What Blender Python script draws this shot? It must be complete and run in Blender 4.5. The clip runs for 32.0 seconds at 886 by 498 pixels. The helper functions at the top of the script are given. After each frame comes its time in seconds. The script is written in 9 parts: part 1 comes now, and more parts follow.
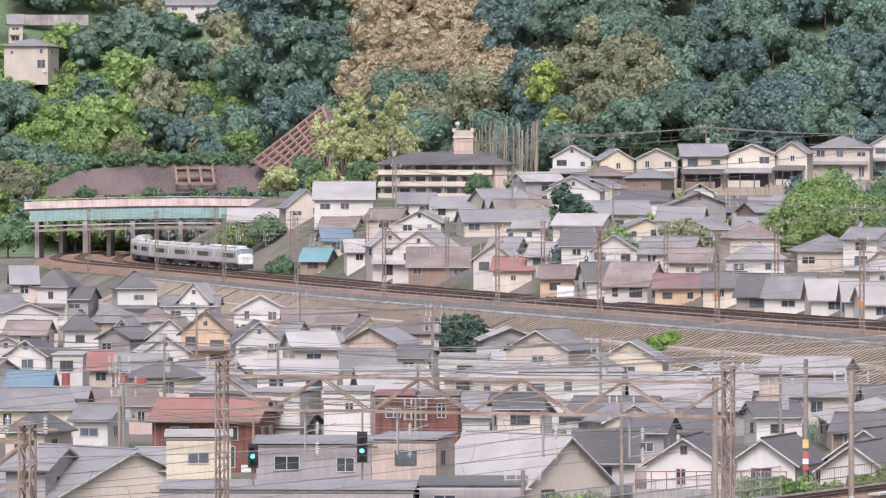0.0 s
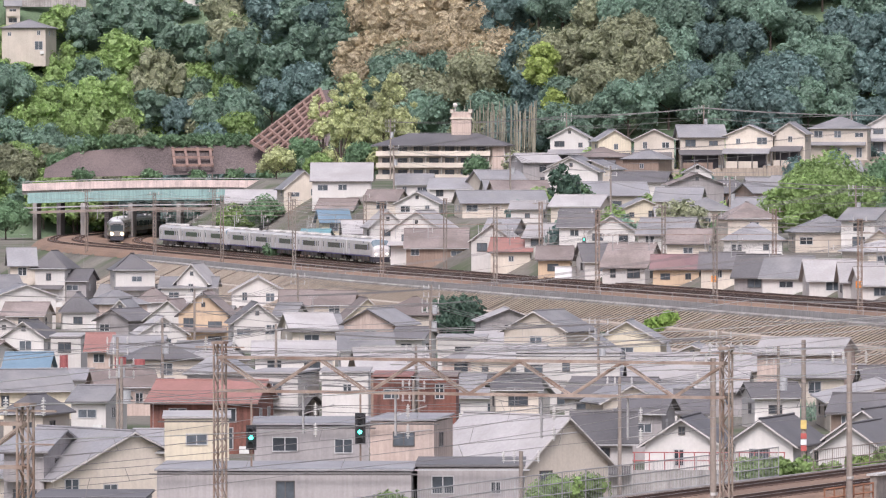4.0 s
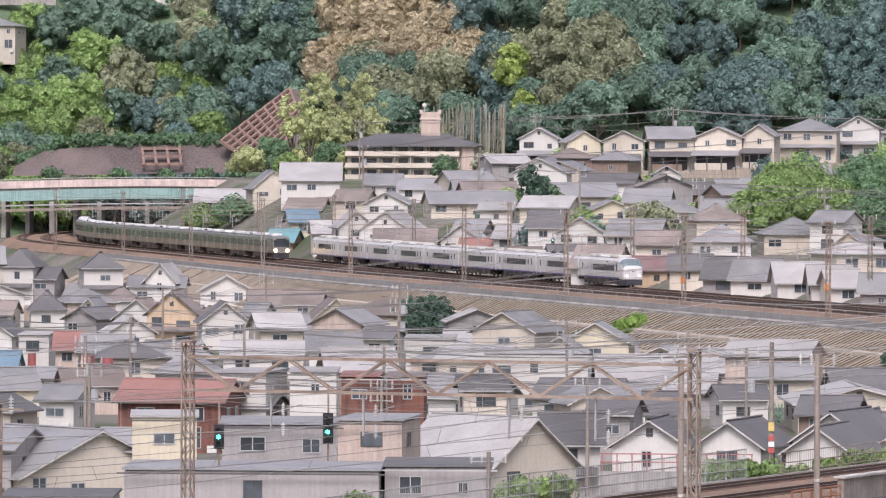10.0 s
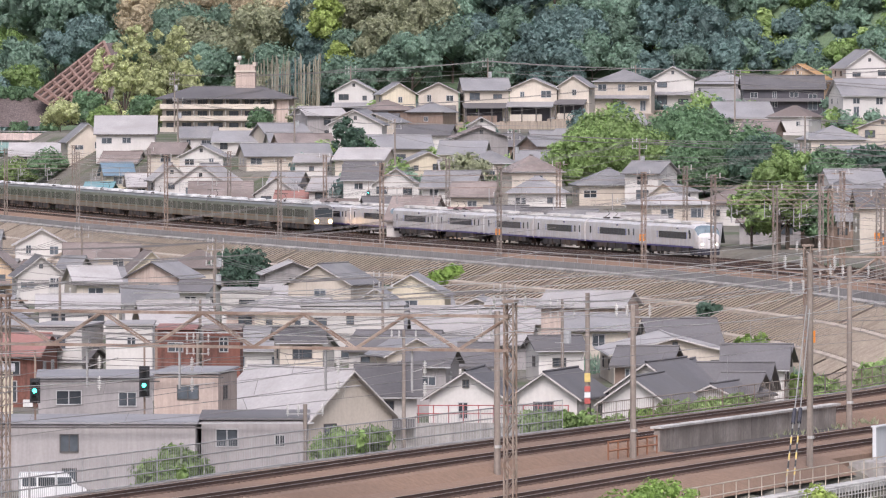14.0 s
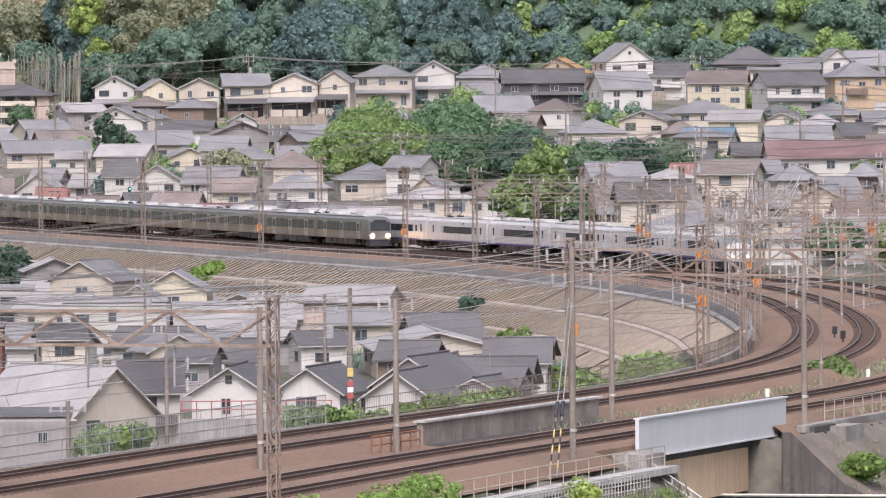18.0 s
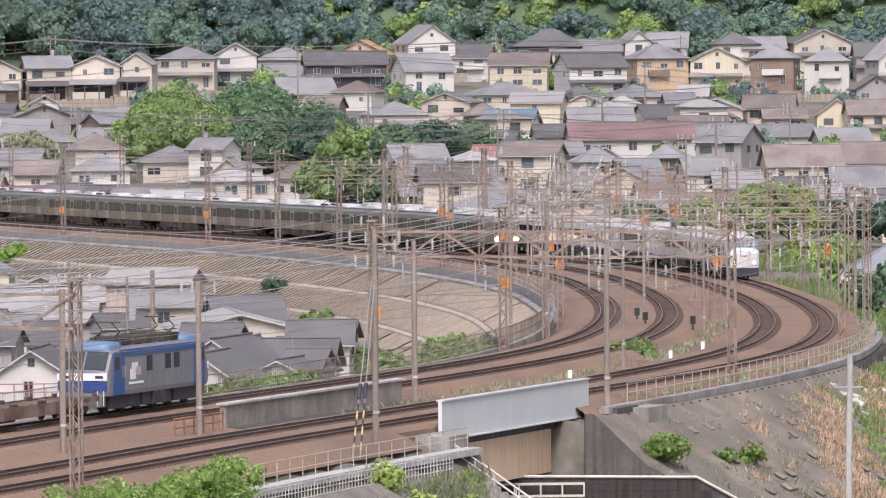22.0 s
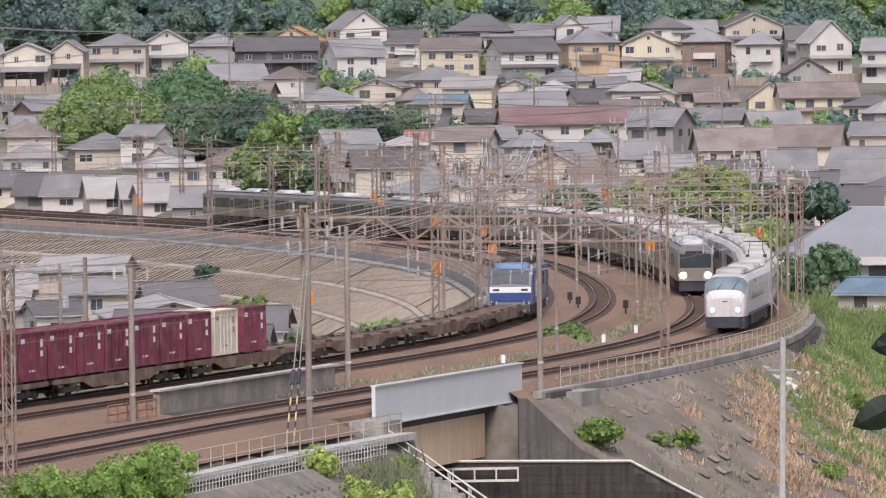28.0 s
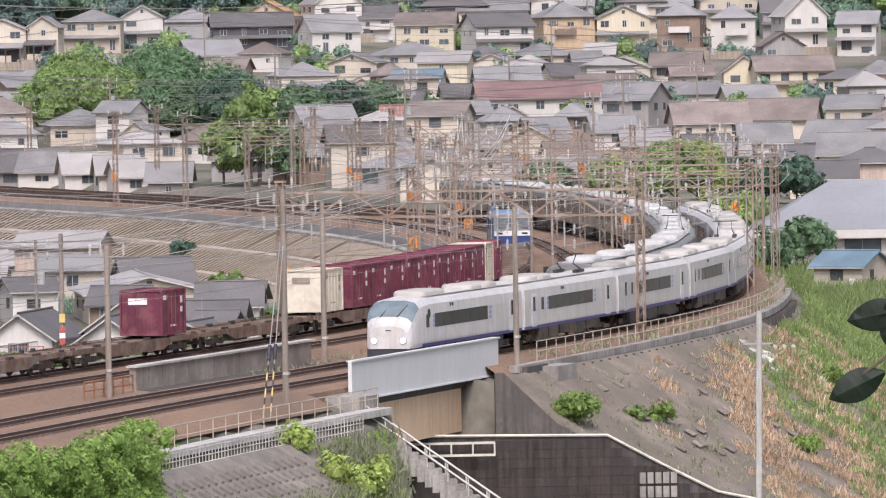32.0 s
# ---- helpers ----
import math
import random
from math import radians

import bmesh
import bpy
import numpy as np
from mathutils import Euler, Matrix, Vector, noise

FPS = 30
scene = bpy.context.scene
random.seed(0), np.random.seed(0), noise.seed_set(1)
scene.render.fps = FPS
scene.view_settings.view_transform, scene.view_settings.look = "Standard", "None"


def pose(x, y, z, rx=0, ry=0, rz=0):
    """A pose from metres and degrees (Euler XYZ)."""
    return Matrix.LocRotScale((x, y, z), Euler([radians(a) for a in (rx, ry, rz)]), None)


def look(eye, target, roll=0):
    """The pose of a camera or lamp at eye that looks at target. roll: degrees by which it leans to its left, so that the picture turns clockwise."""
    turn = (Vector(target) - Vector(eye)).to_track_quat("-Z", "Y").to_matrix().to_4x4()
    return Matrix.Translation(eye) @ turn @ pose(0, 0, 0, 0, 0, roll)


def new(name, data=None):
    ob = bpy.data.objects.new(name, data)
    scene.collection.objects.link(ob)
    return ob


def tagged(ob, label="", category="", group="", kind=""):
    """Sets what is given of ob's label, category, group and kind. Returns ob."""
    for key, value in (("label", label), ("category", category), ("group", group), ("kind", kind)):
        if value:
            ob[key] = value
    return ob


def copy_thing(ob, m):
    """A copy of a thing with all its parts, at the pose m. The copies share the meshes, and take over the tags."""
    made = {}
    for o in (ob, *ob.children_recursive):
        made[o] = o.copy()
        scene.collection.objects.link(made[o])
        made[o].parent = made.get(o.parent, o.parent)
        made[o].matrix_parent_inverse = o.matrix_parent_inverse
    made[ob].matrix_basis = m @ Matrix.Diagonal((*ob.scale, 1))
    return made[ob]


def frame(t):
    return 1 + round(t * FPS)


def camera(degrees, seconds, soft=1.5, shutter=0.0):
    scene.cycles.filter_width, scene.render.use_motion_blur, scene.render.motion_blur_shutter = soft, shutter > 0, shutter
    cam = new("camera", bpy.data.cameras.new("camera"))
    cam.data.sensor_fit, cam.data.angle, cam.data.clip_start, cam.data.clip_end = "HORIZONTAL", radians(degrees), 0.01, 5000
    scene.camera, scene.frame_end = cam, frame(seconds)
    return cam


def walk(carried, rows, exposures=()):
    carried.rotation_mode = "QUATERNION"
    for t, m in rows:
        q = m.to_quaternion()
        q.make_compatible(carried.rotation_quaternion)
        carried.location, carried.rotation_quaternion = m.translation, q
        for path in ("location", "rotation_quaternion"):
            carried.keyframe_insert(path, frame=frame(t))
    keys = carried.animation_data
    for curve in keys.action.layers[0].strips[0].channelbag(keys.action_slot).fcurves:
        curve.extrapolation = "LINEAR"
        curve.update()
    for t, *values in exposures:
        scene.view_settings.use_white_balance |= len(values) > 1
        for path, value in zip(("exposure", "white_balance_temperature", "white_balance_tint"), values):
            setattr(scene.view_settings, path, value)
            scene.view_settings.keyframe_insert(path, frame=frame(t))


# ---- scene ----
# The camera stands on a hillside and pans with a long lens: yaw, pitch, roll in degrees.
EYE = (0.0, 0.0, 18.1)
cam = camera(7.476, 32.0, soft=1.15)
PAN = [
    (0, 3.180, -0.750, 0.000),
    (0.5, 3.191, -0.742, 0.052),
    (1, 3.253, -0.745, 0.071),
    (1.5, 3.279, -0.769, 0.075),
    (2, 3.252, -0.792, 0.135),
    (2.5, 3.219, -0.793, 0.128),
    (3, 3.212, -0.805, 0.034),
    (3.5, 3.199, -0.851, 0.052),
    (5.5, 2.977, -1.071, 0.018),
    (6, 2.954, -1.111, -0.035),
    (6.5, 2.957, -1.137, 0.003),
    (7, 2.969, -1.108, -0.013),
    (7.5, 2.991, -1.058, -0.054),
    (8, 2.991, -1.048, -0.093),
    (8.5, 2.959, -1.044, -0.134),
    (9, 2.925, -1.015, -0.168),
    (9.5, 2.913, -0.958, -0.199),
    (10, 2.901, -0.905, -0.228),
    (10.5, 2.856, -0.879, -0.213),
    (11, 2.793, -0.878, -0.195),
    (11.5, 2.703, -0.890, -0.169),
    (12, 2.532, -0.919, -0.050),
    (12.5, 2.297, -0.990, -0.030),
    (13, 2.025, -1.101, -0.013),
    (13.5, 1.684, -1.218, -0.023),
    (14, 1.338, -1.307, 0.029),
    (14.5, 1.047, -1.370, 0.016),
    (16.5, 0.009, -1.375, 0.145),
    (17, -0.206, -1.331, 0.266),
    (17.5, -0.444, -1.321, 0.351),
    (18, -0.683, -1.357, 0.402),
    (18.5, -0.915, -1.374, 0.419),
    (19, -1.170, -1.368, 0.414),
    (19.5, -1.426, -1.392, 0.415),
    (20, -1.695, -1.436, 0.459),
    (20.5, -1.923, -1.453, 0.429),
    (21, -2.091, -1.469, 0.430),
    (21.5, -2.231, -1.499, 0.431),
    (22, -2.353, -1.521, 0.469),
    (22.5, -2.463, -1.507, 0.472),
    (23, -2.558, -1.501, 0.468),
    (23.5, -2.631, -1.513, 0.510),
    (24, -2.704, -1.531, 0.479),
    (24.5, -2.799, -1.568, 0.517),
    (25, -2.855, -1.619, 0.566),
    (25.5, -2.888, -1.647, 0.581),
    (27.5, -2.921, -1.647, 0.722),
    (28, -2.931, -1.652, 0.769),
    (28.5, -2.950, -1.679, 0.796),
    (29, -2.971, -1.710, 0.892),
    (29.5, -2.989, -1.738, 0.907),
    (30, -3.007, -1.758, 0.947),
    (30.5, -3.054, -1.756, 0.902),
    (31, -3.103, -1.768, 0.960),
    (31.5, -3.129, -1.813, 0.998),
    (32, -3.142, -1.868, 0.992),
]
walk(cam, [(t, pose(*EYE, 90 + pitch, roll, yaw)) for t, yaw, pitch, roll in PAN],
     exposures=[(0, 0.67, 6060, 18.5), (13, 0.57, 6080, 18), (22.5, 0.59, 6150, 18), (25, 0.50, 6200, 18), (27.6, 0.39, 6200, 17.5), (28.3, 0.40, 6200, 17.5), (29, 0.50, 6200, 17.5), (30, 0.57, 6200, 17.5), (32, 0.60, 6200, 17)])

# ---- light: a bright, thinly overcast spring afternoon ----
SUN_EL, SUN_AZ = 50.0, 182.0
world = bpy.data.worlds.new("sky")
scene.world = world
world.use_nodes = True
nt = world.node_tree
sky = nt.nodes.new("ShaderNodeTexSky")
sky.sky_type, sky.sun_disc = "NISHITA", False
sky.sun_elevation, sky.sun_rotation = radians(SUN_EL), radians(SUN_AZ)
sky.air_density, sky.dust_density, sky.ozone_density = 1.0, 4.0, 1.0
# thin cloud greys the sky
grey, veil = nt.nodes.new("ShaderNodeRGBToBW"), nt.nodes.new("ShaderNodeMix")
veil.data_type = "RGBA"
veil.inputs["Factor"].default_value = 0.6
nt.links.new(sky.outputs[0], grey.inputs[0])
nt.links.new(sky.outputs[0], veil.inputs["A"])
nt.links.new(grey.outputs[0], veil.inputs["B"])
nt.links.new(veil.outputs["Result"], nt.nodes["Background"].inputs[0])
nt.nodes["Background"].inputs[1].default_value = 0.15
sun = new("sun", bpy.data.lights.new("sun", "SUN"))
sun.data.energy, sun.data.angle, sun.data.color = 1.5, radians(25), (1.0, 0.94, 0.87)
_az, _el = radians(SUN_AZ), radians(SUN_EL)
sun.matrix_world = look((0, 0, 0), (-math.sin(_az) * math.cos(_el), -math.cos(_az) * math.cos(_el), -math.sin(_el)))

# ---- track geometry (metres; outer track, from the far end towards the camera) ----
CONTROL = [(-30, 1640), (-70, 1540), (-103, 1460), (-121, 1390), (-128, 1325), (-127.5, 1270), (-118.5, 1200), (-94.5, 1114), (-72, 1031), (-49.4, 947),
           (-26.7, 873), (4.0, 777), (27, 705), (42.2, 640), (48.7, 585), (49.5, 545), (48.8, 510), (45.9, 470), (40.0, 432),
           (30.2, 398.6), (17.4, 364), (3.8, 328.4), (-4, 305), (-40, 206), (-80, 96)]


def spline(points, step=2.0):
    p = np.array(points, float)
    p = np.vstack([2 * p[0] - p[1], p, 2 * p[-1] - p[-2]])
    out = []
    for i in range(1, len(p) - 2):
        a, b, c, d = p[i - 1:i + 3]
        n = max(2, int(np.linalg.norm(c - b) / step))
        for k in range(n):
            u = k / n
            out.append(0.5 * (2 * b + (c - a) * u + (2 * a - 5 * b + 4 * c - d) * u * u + (3 * b - a - 3 * c + d) * u ** 3))
    out.append(p[-2])
    q = np.array(out)
    for _ in range(60):
        q[1:-1] = 0.25 * q[:-2] + 0.5 * q[1:-1] + 0.25 * q[2:]
    return q


OUTER = spline(CONTROL)


def offset_line(q, d):
    """The line q moved d metres to the right of its running direction (towards the inside of the curve)."""
    t = np.gradient(q, axis=0)
    t /= np.linalg.norm(t, axis=1)[:, None]
    return q + d * np.stack([t[:, 1], -t[:, 0]], 1)


class Track:
    def __init__(self, off):
        self.q = offset_line(OUTER, off)
        self.s = 3.6 + np.concatenate([[0], np.cumsum(np.linalg.norm(np.diff(self.q, axis=0), axis=1))])

    def at(self, s):
        return np.array([np.interp(s, self.s, self.q[:, 0]), np.interp(s, self.s, self.q[:, 1])])


TRACK_OFFSETS = (0.0, 4.1, 11.1, 15.6)
TRACKS = [Track(o) for o in TRACK_OFFSETS]
TRACK_RISE = (0.0, 0.0, 0.32, 0.32)  # the inner pair lies a little higher

# ---- materials ----
MATS = {}


def mat(name, color, rough=0.7, metal=0.0, var=0.18, scale=0.6, fine=6.0, bump=0.15, stain=None, emit=0.0, streak=0.0, obj_var=0.0, alpha=None):
    """A procedural surface: base colour varied by two noises, optional vertical streaks, dirt and bump. Scales in 1/m."""
    if name in MATS:
        return MATS[name]
    m = bpy.data.materials.new(name)
    m.use_nodes = True
    n, l = m.node_tree.nodes, m.node_tree.links
    b = n["Principled BSDF"]
    b.inputs["Roughness"].default_value, b.inputs["Metallic"].default_value = rough, metal
    c = (*color, 1) if len(color) == 3 else color
    geo = n.new("ShaderNodeNewGeometry")

    def noise_at(s, detail, squash=None):
        t = n.new("ShaderNodeTexNoise")
        t.inputs["Scale"].default_value, t.inputs["Detail"].default_value = s, detail
        if squash:
            mp = n.new("ShaderNodeMapping")
            mp.inputs["Scale"].default_value = squash
            l.new(geo.outputs["Position"], mp.inputs["Vector"])
            l.new(mp.outputs[0], t.inputs["Vector"])
        else:
            l.new(geo.outputs["Position"], t.inputs["Vector"])
        return t.outputs["Fac"]

    def ranged(src, lo, hi, a=0.3, z=0.7):
        r = n.new("ShaderNodeMapRange")
        r.inputs[1].default_value, r.inputs[2].default_value, r.inputs[3].default_value, r.inputs[4].default_value = a, z, lo, hi
        l.new(src, r.inputs[0])
        return r.outputs[0]

    def times(x, y):
        q = n.new("ShaderNodeMath")
        q.operation = "MULTIPLY"
        l.new(x, q.inputs[0]), l.new(y, q.inputs[1])
        return q.outputs[0]

    f = times(ranged(noise_at(scale, 4), 1 - var, 1 + var), ranged(noise_at(fine, 3), 1 - var * 0.6, 1 + var * 0.6))
    if streak:
        f = times(f, ranged(noise_at(3.0, 4, (1.3, 1.3, 0.08)), 1 - streak, 1.0, 0.35, 0.6))
    if obj_var:
        oi = n.new("ShaderNodeObjectInfo")
        f = times(f, ranged(oi.outputs["Random"], 1 - obj_var, 1 + obj_var, 0, 1))
    mix = n.new("ShaderNodeMix")
    mix.data_type, mix.blend_type = "RGBA", "MULTIPLY"
    mix.inputs["Factor"].default_value = 1
    mix.inputs["A"].default_value = c
    l.new(f, mix.inputs["B"])
    out = mix.outputs["Result"]
    if stain:
        sm = n.new("ShaderNodeMix")
        sm.data_type = "RGBA"
        l.new(ranged(noise_at(stain[1], 5), 0, stain[2], 0.48, 0.62), sm.inputs["Factor"])
        l.new(out, sm.inputs["A"])
        sm.inputs["B"].default_value = (*stain[0], 1)
        out = sm.outputs["Result"]
    l.new(out, b.inputs["Base Color"])
    if emit:
        b.inputs["Emission Color"].default_value = c
        b.inputs["Emission Strength"].default_value = emit
    if bump:
        bp = n.new("ShaderNodeBump")
        bp.inputs["Strength"].default_value, bp.inputs["Distance"].default_value = bump, 0.05
        l.new(noise_at(fine * 2, 4), bp.inputs["Height"])
        l.new(bp.outputs[0], b.inputs["Normal"])
    MATS[name] = m
    return m


STEEL = mat("rail_steel", (0.42, 0.36, 0.32), 0.32, 0.8, 0.15, 0.3, 4, 0.03)
RAILSIDE = mat("rail_rust", (0.075, 0.045, 0.034), 0.85, 0.1, 0.2)
BALLAST = mat("ballast", (0.235, 0.152, 0.103), 0.95, 0, 0.14, 3.0, 9.0, 0.8, ((0.155, 0.105, 0.078), 0.06, 0.5))
SLEEPER = mat("sleeper", (0.105, 0.068, 0.052), 0.9, 0, 0.25, 0.5, 8, 0.3, obj_var=0.2)
CONCRETE = mat("concrete", (0.34, 0.315, 0.29), 0.85, 0, 0.2, 0.3, 5, 0.2, ((0.15, 0.13, 0.115), 0.35, 0.55), streak=0.3)
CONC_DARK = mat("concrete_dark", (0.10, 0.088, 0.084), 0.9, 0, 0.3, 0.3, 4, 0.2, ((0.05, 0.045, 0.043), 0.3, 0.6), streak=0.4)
CONC_PALE = mat("concrete_pale", (0.50, 0.48, 0.45), 0.8, 0, 0.15, 0.3, 5, 0.15, ((0.28, 0.25, 0.22), 0.5, 0.4), streak=0.25)
GRASS_SOIL = mat("grass_soil", (0.15, 0.135, 0.11), 0.95, 0, 0.3, 0.06, 1.5, 0.6, ((0.065, 0.085, 0.035), 0.07, 0.9))
ASPHALT = mat("asphalt", (0.15, 0.145, 0.14), 0.9, 0, 0.2, 0.1, 3, 0.2)
GALV = mat("galvanised", (0.36, 0.35, 0.34), 0.55, 0.35, 0.15, 0.5, 5, 0.05)
MAST_RUST = mat("mast_rust", (0.30, 0.235, 0.19), 0.8, 0.15, 0.25, 0.6, 5, 0.1, ((0.18, 0.10, 0.065), 0.7, 0.6))
MAST_GREY = mat("mast_grey", (0.25, 0.215, 0.185), 0.75, 0.2, 0.2, 0.4, 5, 0.1, ((0.20, 0.12, 0.085), 0.5, 0.5))
WIRE = mat("wire", (0.22, 0.205, 0.195), 0.6, 0.4, 0.1, bump=0)
PALEWIRE = mat("pale_wire", (0.42, 0.41, 0.38), 0.5, 0.5, 0.1, bump=0)
POLE_CONC = mat("pole_concrete", (0.27, 0.225, 0.19), 0.85, 0, 0.15, 0.6, 6, 0.1, streak=0.25)
WHITE_PAINT = mat("white_paint", (0.72, 0.71, 0.70), 0.4, 0, 0.06, 0.3, 4, 0.03)
BLACK = mat("black_paint", (0.02, 0.02, 0.022), 0.5, 0, 0.2, bump=0)
ORANGE = mat("orange_paint", (0.85, 0.30, 0.04), 0.6, 0, 0.1, bump=0)
YELLOW = mat("yellow_paint", (0.60, 0.45, 0.15), 0.6, 0, 0.12, bump=0)
RED = mat("red_paint", (0.43, 0.095, 0.08), 0.6, 0, 0.15, bump=0)
GLASS = mat("window_glass", (0.075, 0.085, 0.095), 0.12, 0, 0.25, 0.7, 2, 0.02, obj_var=0.5)
DULLRED = mat("dull_red", (0.31, 0.095, 0.09), 0.7, 0, 0.2)
LAMP_ON = mat("headlamp_glow", (1.0, 0.86, 0.66), 0.4, 0, 0, bump=0, emit=12.0)
LAMP_WARM = mat("headlamp_warm_glow", (1.0, 0.60, 0.22), 0.4, 0, 0, bump=0, emit=34.0)
GREEN_ON = mat("signal_green_glow", (0.05, 0.9, 0.62), 0.4, 0, 0, bump=0, emit=7.0)


# ---- mesh helpers ----
def part(name, bm, material, parent=None, label="", smooth=False):
    me = bpy.data.meshes.new(name)
    bm.to_mesh(me)
    bm.free()
    return link(name, me, material, parent, label, smooth)


def link(name, me, material, parent=None, label="", smooth=False):
    for m in material if isinstance(material, (list, tuple)) else [material]:
        if me.materials.find(m.name) < 0:
            me.materials.append(m)
    if smooth:
        me.shade_smooth()
    ob = new(name, me)
    if parent is not None:
        ob.parent = parent
    if label:
        ob["label"] = label
    return ob


def mesh(name, verts, faces, material, parent=None, label="", smooth=False):
    me = bpy.data.meshes.new(name)
    me.from_pydata([tuple(v) for v in verts], [], faces)
    return link(name, me, material, parent, label, smooth)


def box(bm, x0, y0, z0, x1, y1, z1, m=None, mi=0):
    """A box between two corners, turned by m."""
    v = [Vector((x, y, z)) for x in (x0, x1) for y in (y0, y1) for z in (z0, z1)]
    if m is not None:
        v = [m @ p for p in v]
    v = [bm.verts.new(p) for p in v]
    for f in ((0, 1, 3, 2), (4, 6, 7, 5), (0, 4, 5, 1), (2, 3, 7, 6), (0, 2, 6, 4), (1, 5, 7, 3)):
        bm.faces.new([v[i] for i in f]).material_index = mi


def bar(bm, a, b, r, n=4, r2=None):
    """A thin bar of n sides from a to b."""
    a, b = Vector(a), Vector(b)
    q = (b - a).to_track_quat("Z", "Y")
    r2 = r if r2 is None else r2
    ring = []
    for p, rr in ((a, r), (b, r2)):
        ring.append([bm.verts.new(p + q @ Vector((rr * math.cos(2 * math.pi * (i + 0.5) / n), rr * math.sin(2 * math.pi * (i + 0.5) / n), 0))) for i in range(n)])
    for i in range(n):
        bm.faces.new((ring[0][i], ring[0][(i + 1) % n], ring[1][(i + 1) % n], ring[1][i]))
    bm.faces.new(ring[0][::-1])
    bm.faces.new(ring[1])


def boxes(name, rows, material, parent=None, label=""):
    bm = bmesh.new()
    for r in rows:
        box(bm, *r)
    return part(name, bm, material, parent, label)


def empty(name, m=None):
    ob = new(name)
    ob.empty_display_size = 0.5
    if m is not None:
        ob.matrix_world = m
    return ob


def ribbon(name, line, profile, material, parent=None, label=""):
    """Sweep a closed or open profile of (offset to the right, height) along a plan line."""
    cols = [np.column_stack([offset_line(line, o), np.full(len(line), h)]) for o, h in profile]
    k, n = len(profile), len(line)
    verts = np.stack(cols, 1).reshape(-1, 3)
    faces = [(i * k + j, i * k + j + 1, (i + 1) * k + j + 1, (i + 1) * k + j) for i in range(n - 1) for j in range(k - 1)]
    return mesh(name, verts.tolist(), faces, material, parent, label)

# ---- the ground: one sheet from the camera's hill to the wooded hills and the horizon ----
def smooth(a, b, x):
    t = np.clip((x - a) / (b - a), 0, 1)
    return t * t * (3 - 2 * t)


BED_IN, BED_OUT, BED_Z = 19.2, 3.4, -0.75


def side_distance(x, y):
    """Distance right of the outer track (positive towards the inside of the curve)."""
    q = OUTER[OUTER[:, 1] < 1338][::3]
    t = np.gradient(q, axis=0)
    out = np.empty(x.shape)
    for i in range(0, x.size, 4000):
        dx, dy = x[i:i + 4000, None] - q[None, :, 0], y[i:i + 4000, None] - q[None, :, 1]
        d2 = dx * dx + dy * dy
        k = d2.argmin(1)
        r = np.arange(len(k))
        sgn = np.sign(dx[r, k] * t[k, 1] - dy[r, k] * t[k, 0])
        out[i:i + 4000] = sgn * np.sqrt(d2[r, k])
    return out


def terrain(x, y):
    x, y = np.atleast_1d(np.asarray(x, float)).ravel(), np.atleast_1d(np.asarray(y, float)).ravel()
    d = side_distance(x, y)
    hill_foot = 1262 - 60 * smooth(20, 110, x) + 70 * smooth(-30, -110, x)
    up = np.clip((y - 740) * 0.0225, -0.3, 11.2) + 0.036 * np.clip(y - 1050, 0, 155) * smooth(-58, -38, x)
    hill = 0.62 * np.clip(y - hill_foot, 0, 110) + 0.3 * np.clip(y - hill_foot - 110, 0, 200) + 0.06 * np.clip(y - hill_foot - 310, 0, 900)
    outside = np.where(y > 600, up, 0) + hill
    near = -14 + 12.8 * smooth(455, 600, y + 0.25 * (x - 60)) + np.clip(16.3 + 14 - 0.125 * np.hypot(x, y), 0, 40)
    outside = np.where(y > 600, outside, np.minimum(near, 16.3))
    inside = -7.6 + hill + 7 * smooth(1150, 1290, y) + 0 * x
    target = np.where(d > 0, inside, outside)
    off = np.where(d > 0, d - BED_IN, -d - BED_OUT)
    off = np.clip(off, 0, None)
    slope_dn = np.where(d > 0, np.where(y < 452, 3.0, 0.55), 0.62)
    z = np.clip(target, BED_Z - off * slope_dn, BED_Z + off * 0.6)
    # the sunken lane under the girder bridge and before the dark retaining wall
    site = (x > 58) & (y > 520) & (y < 668) & (d < -7)
    z = np.where(site, np.minimum(z, -5.2), z)
    lane = (x > 16) & (x < 41) & (y < np.where(x < 22, 366.5, 363.0)) & (y > 300) & (d < np.where(x < 22, -2.6, -4.5))
    z = np.where(lane, np.minimum(z, -9.5), z)
    under = (np.hypot(x - 17.5, y - 357.5) < 10.5) & (np.abs((x - 17.5) * 0.36 + (y - 357.5) * 0.93) < 9) & (d < 6)
    return np.where(under, np.minimum(z, -9.5), z)


def ground_z(x, y):
    return float(terrain([x], [y])[0])


def axis(*spans):
    out = []
    for a, b, st in spans:
        out += list(np.arange(a, b, st))
    return np.array(out + [spans[-1][1]])


gx = axis((-2600, -300, 150), (-300, -170, 10), (-170, 110, 2.0), (110, 200, 10), (200, 2600, 150))
gy = axis((-600, -40, 60), (-40, 290, 10), (290, 980, 2.0), (980, 1420, 4), (1420, 1700, 20), (1700, 4800, 200))
GX, GY = np.meshgrid(gx, gy)
GZ = terrain(GX, GY).reshape(GX.shape)
nx, ny = len(gx), len(gy)
me = bpy.data.meshes.new("ground")
me.from_pydata(np.column_stack([GX.ravel(), GY.ravel(), GZ.ravel()]).tolist(), [],
               [(j * nx + i, j * nx + i + 1, (j + 1) * nx + i + 1, (j + 1) * nx + i) for j in range(ny - 1) for i in range(nx - 1)])
me.materials.append(GRASS_SOIL)
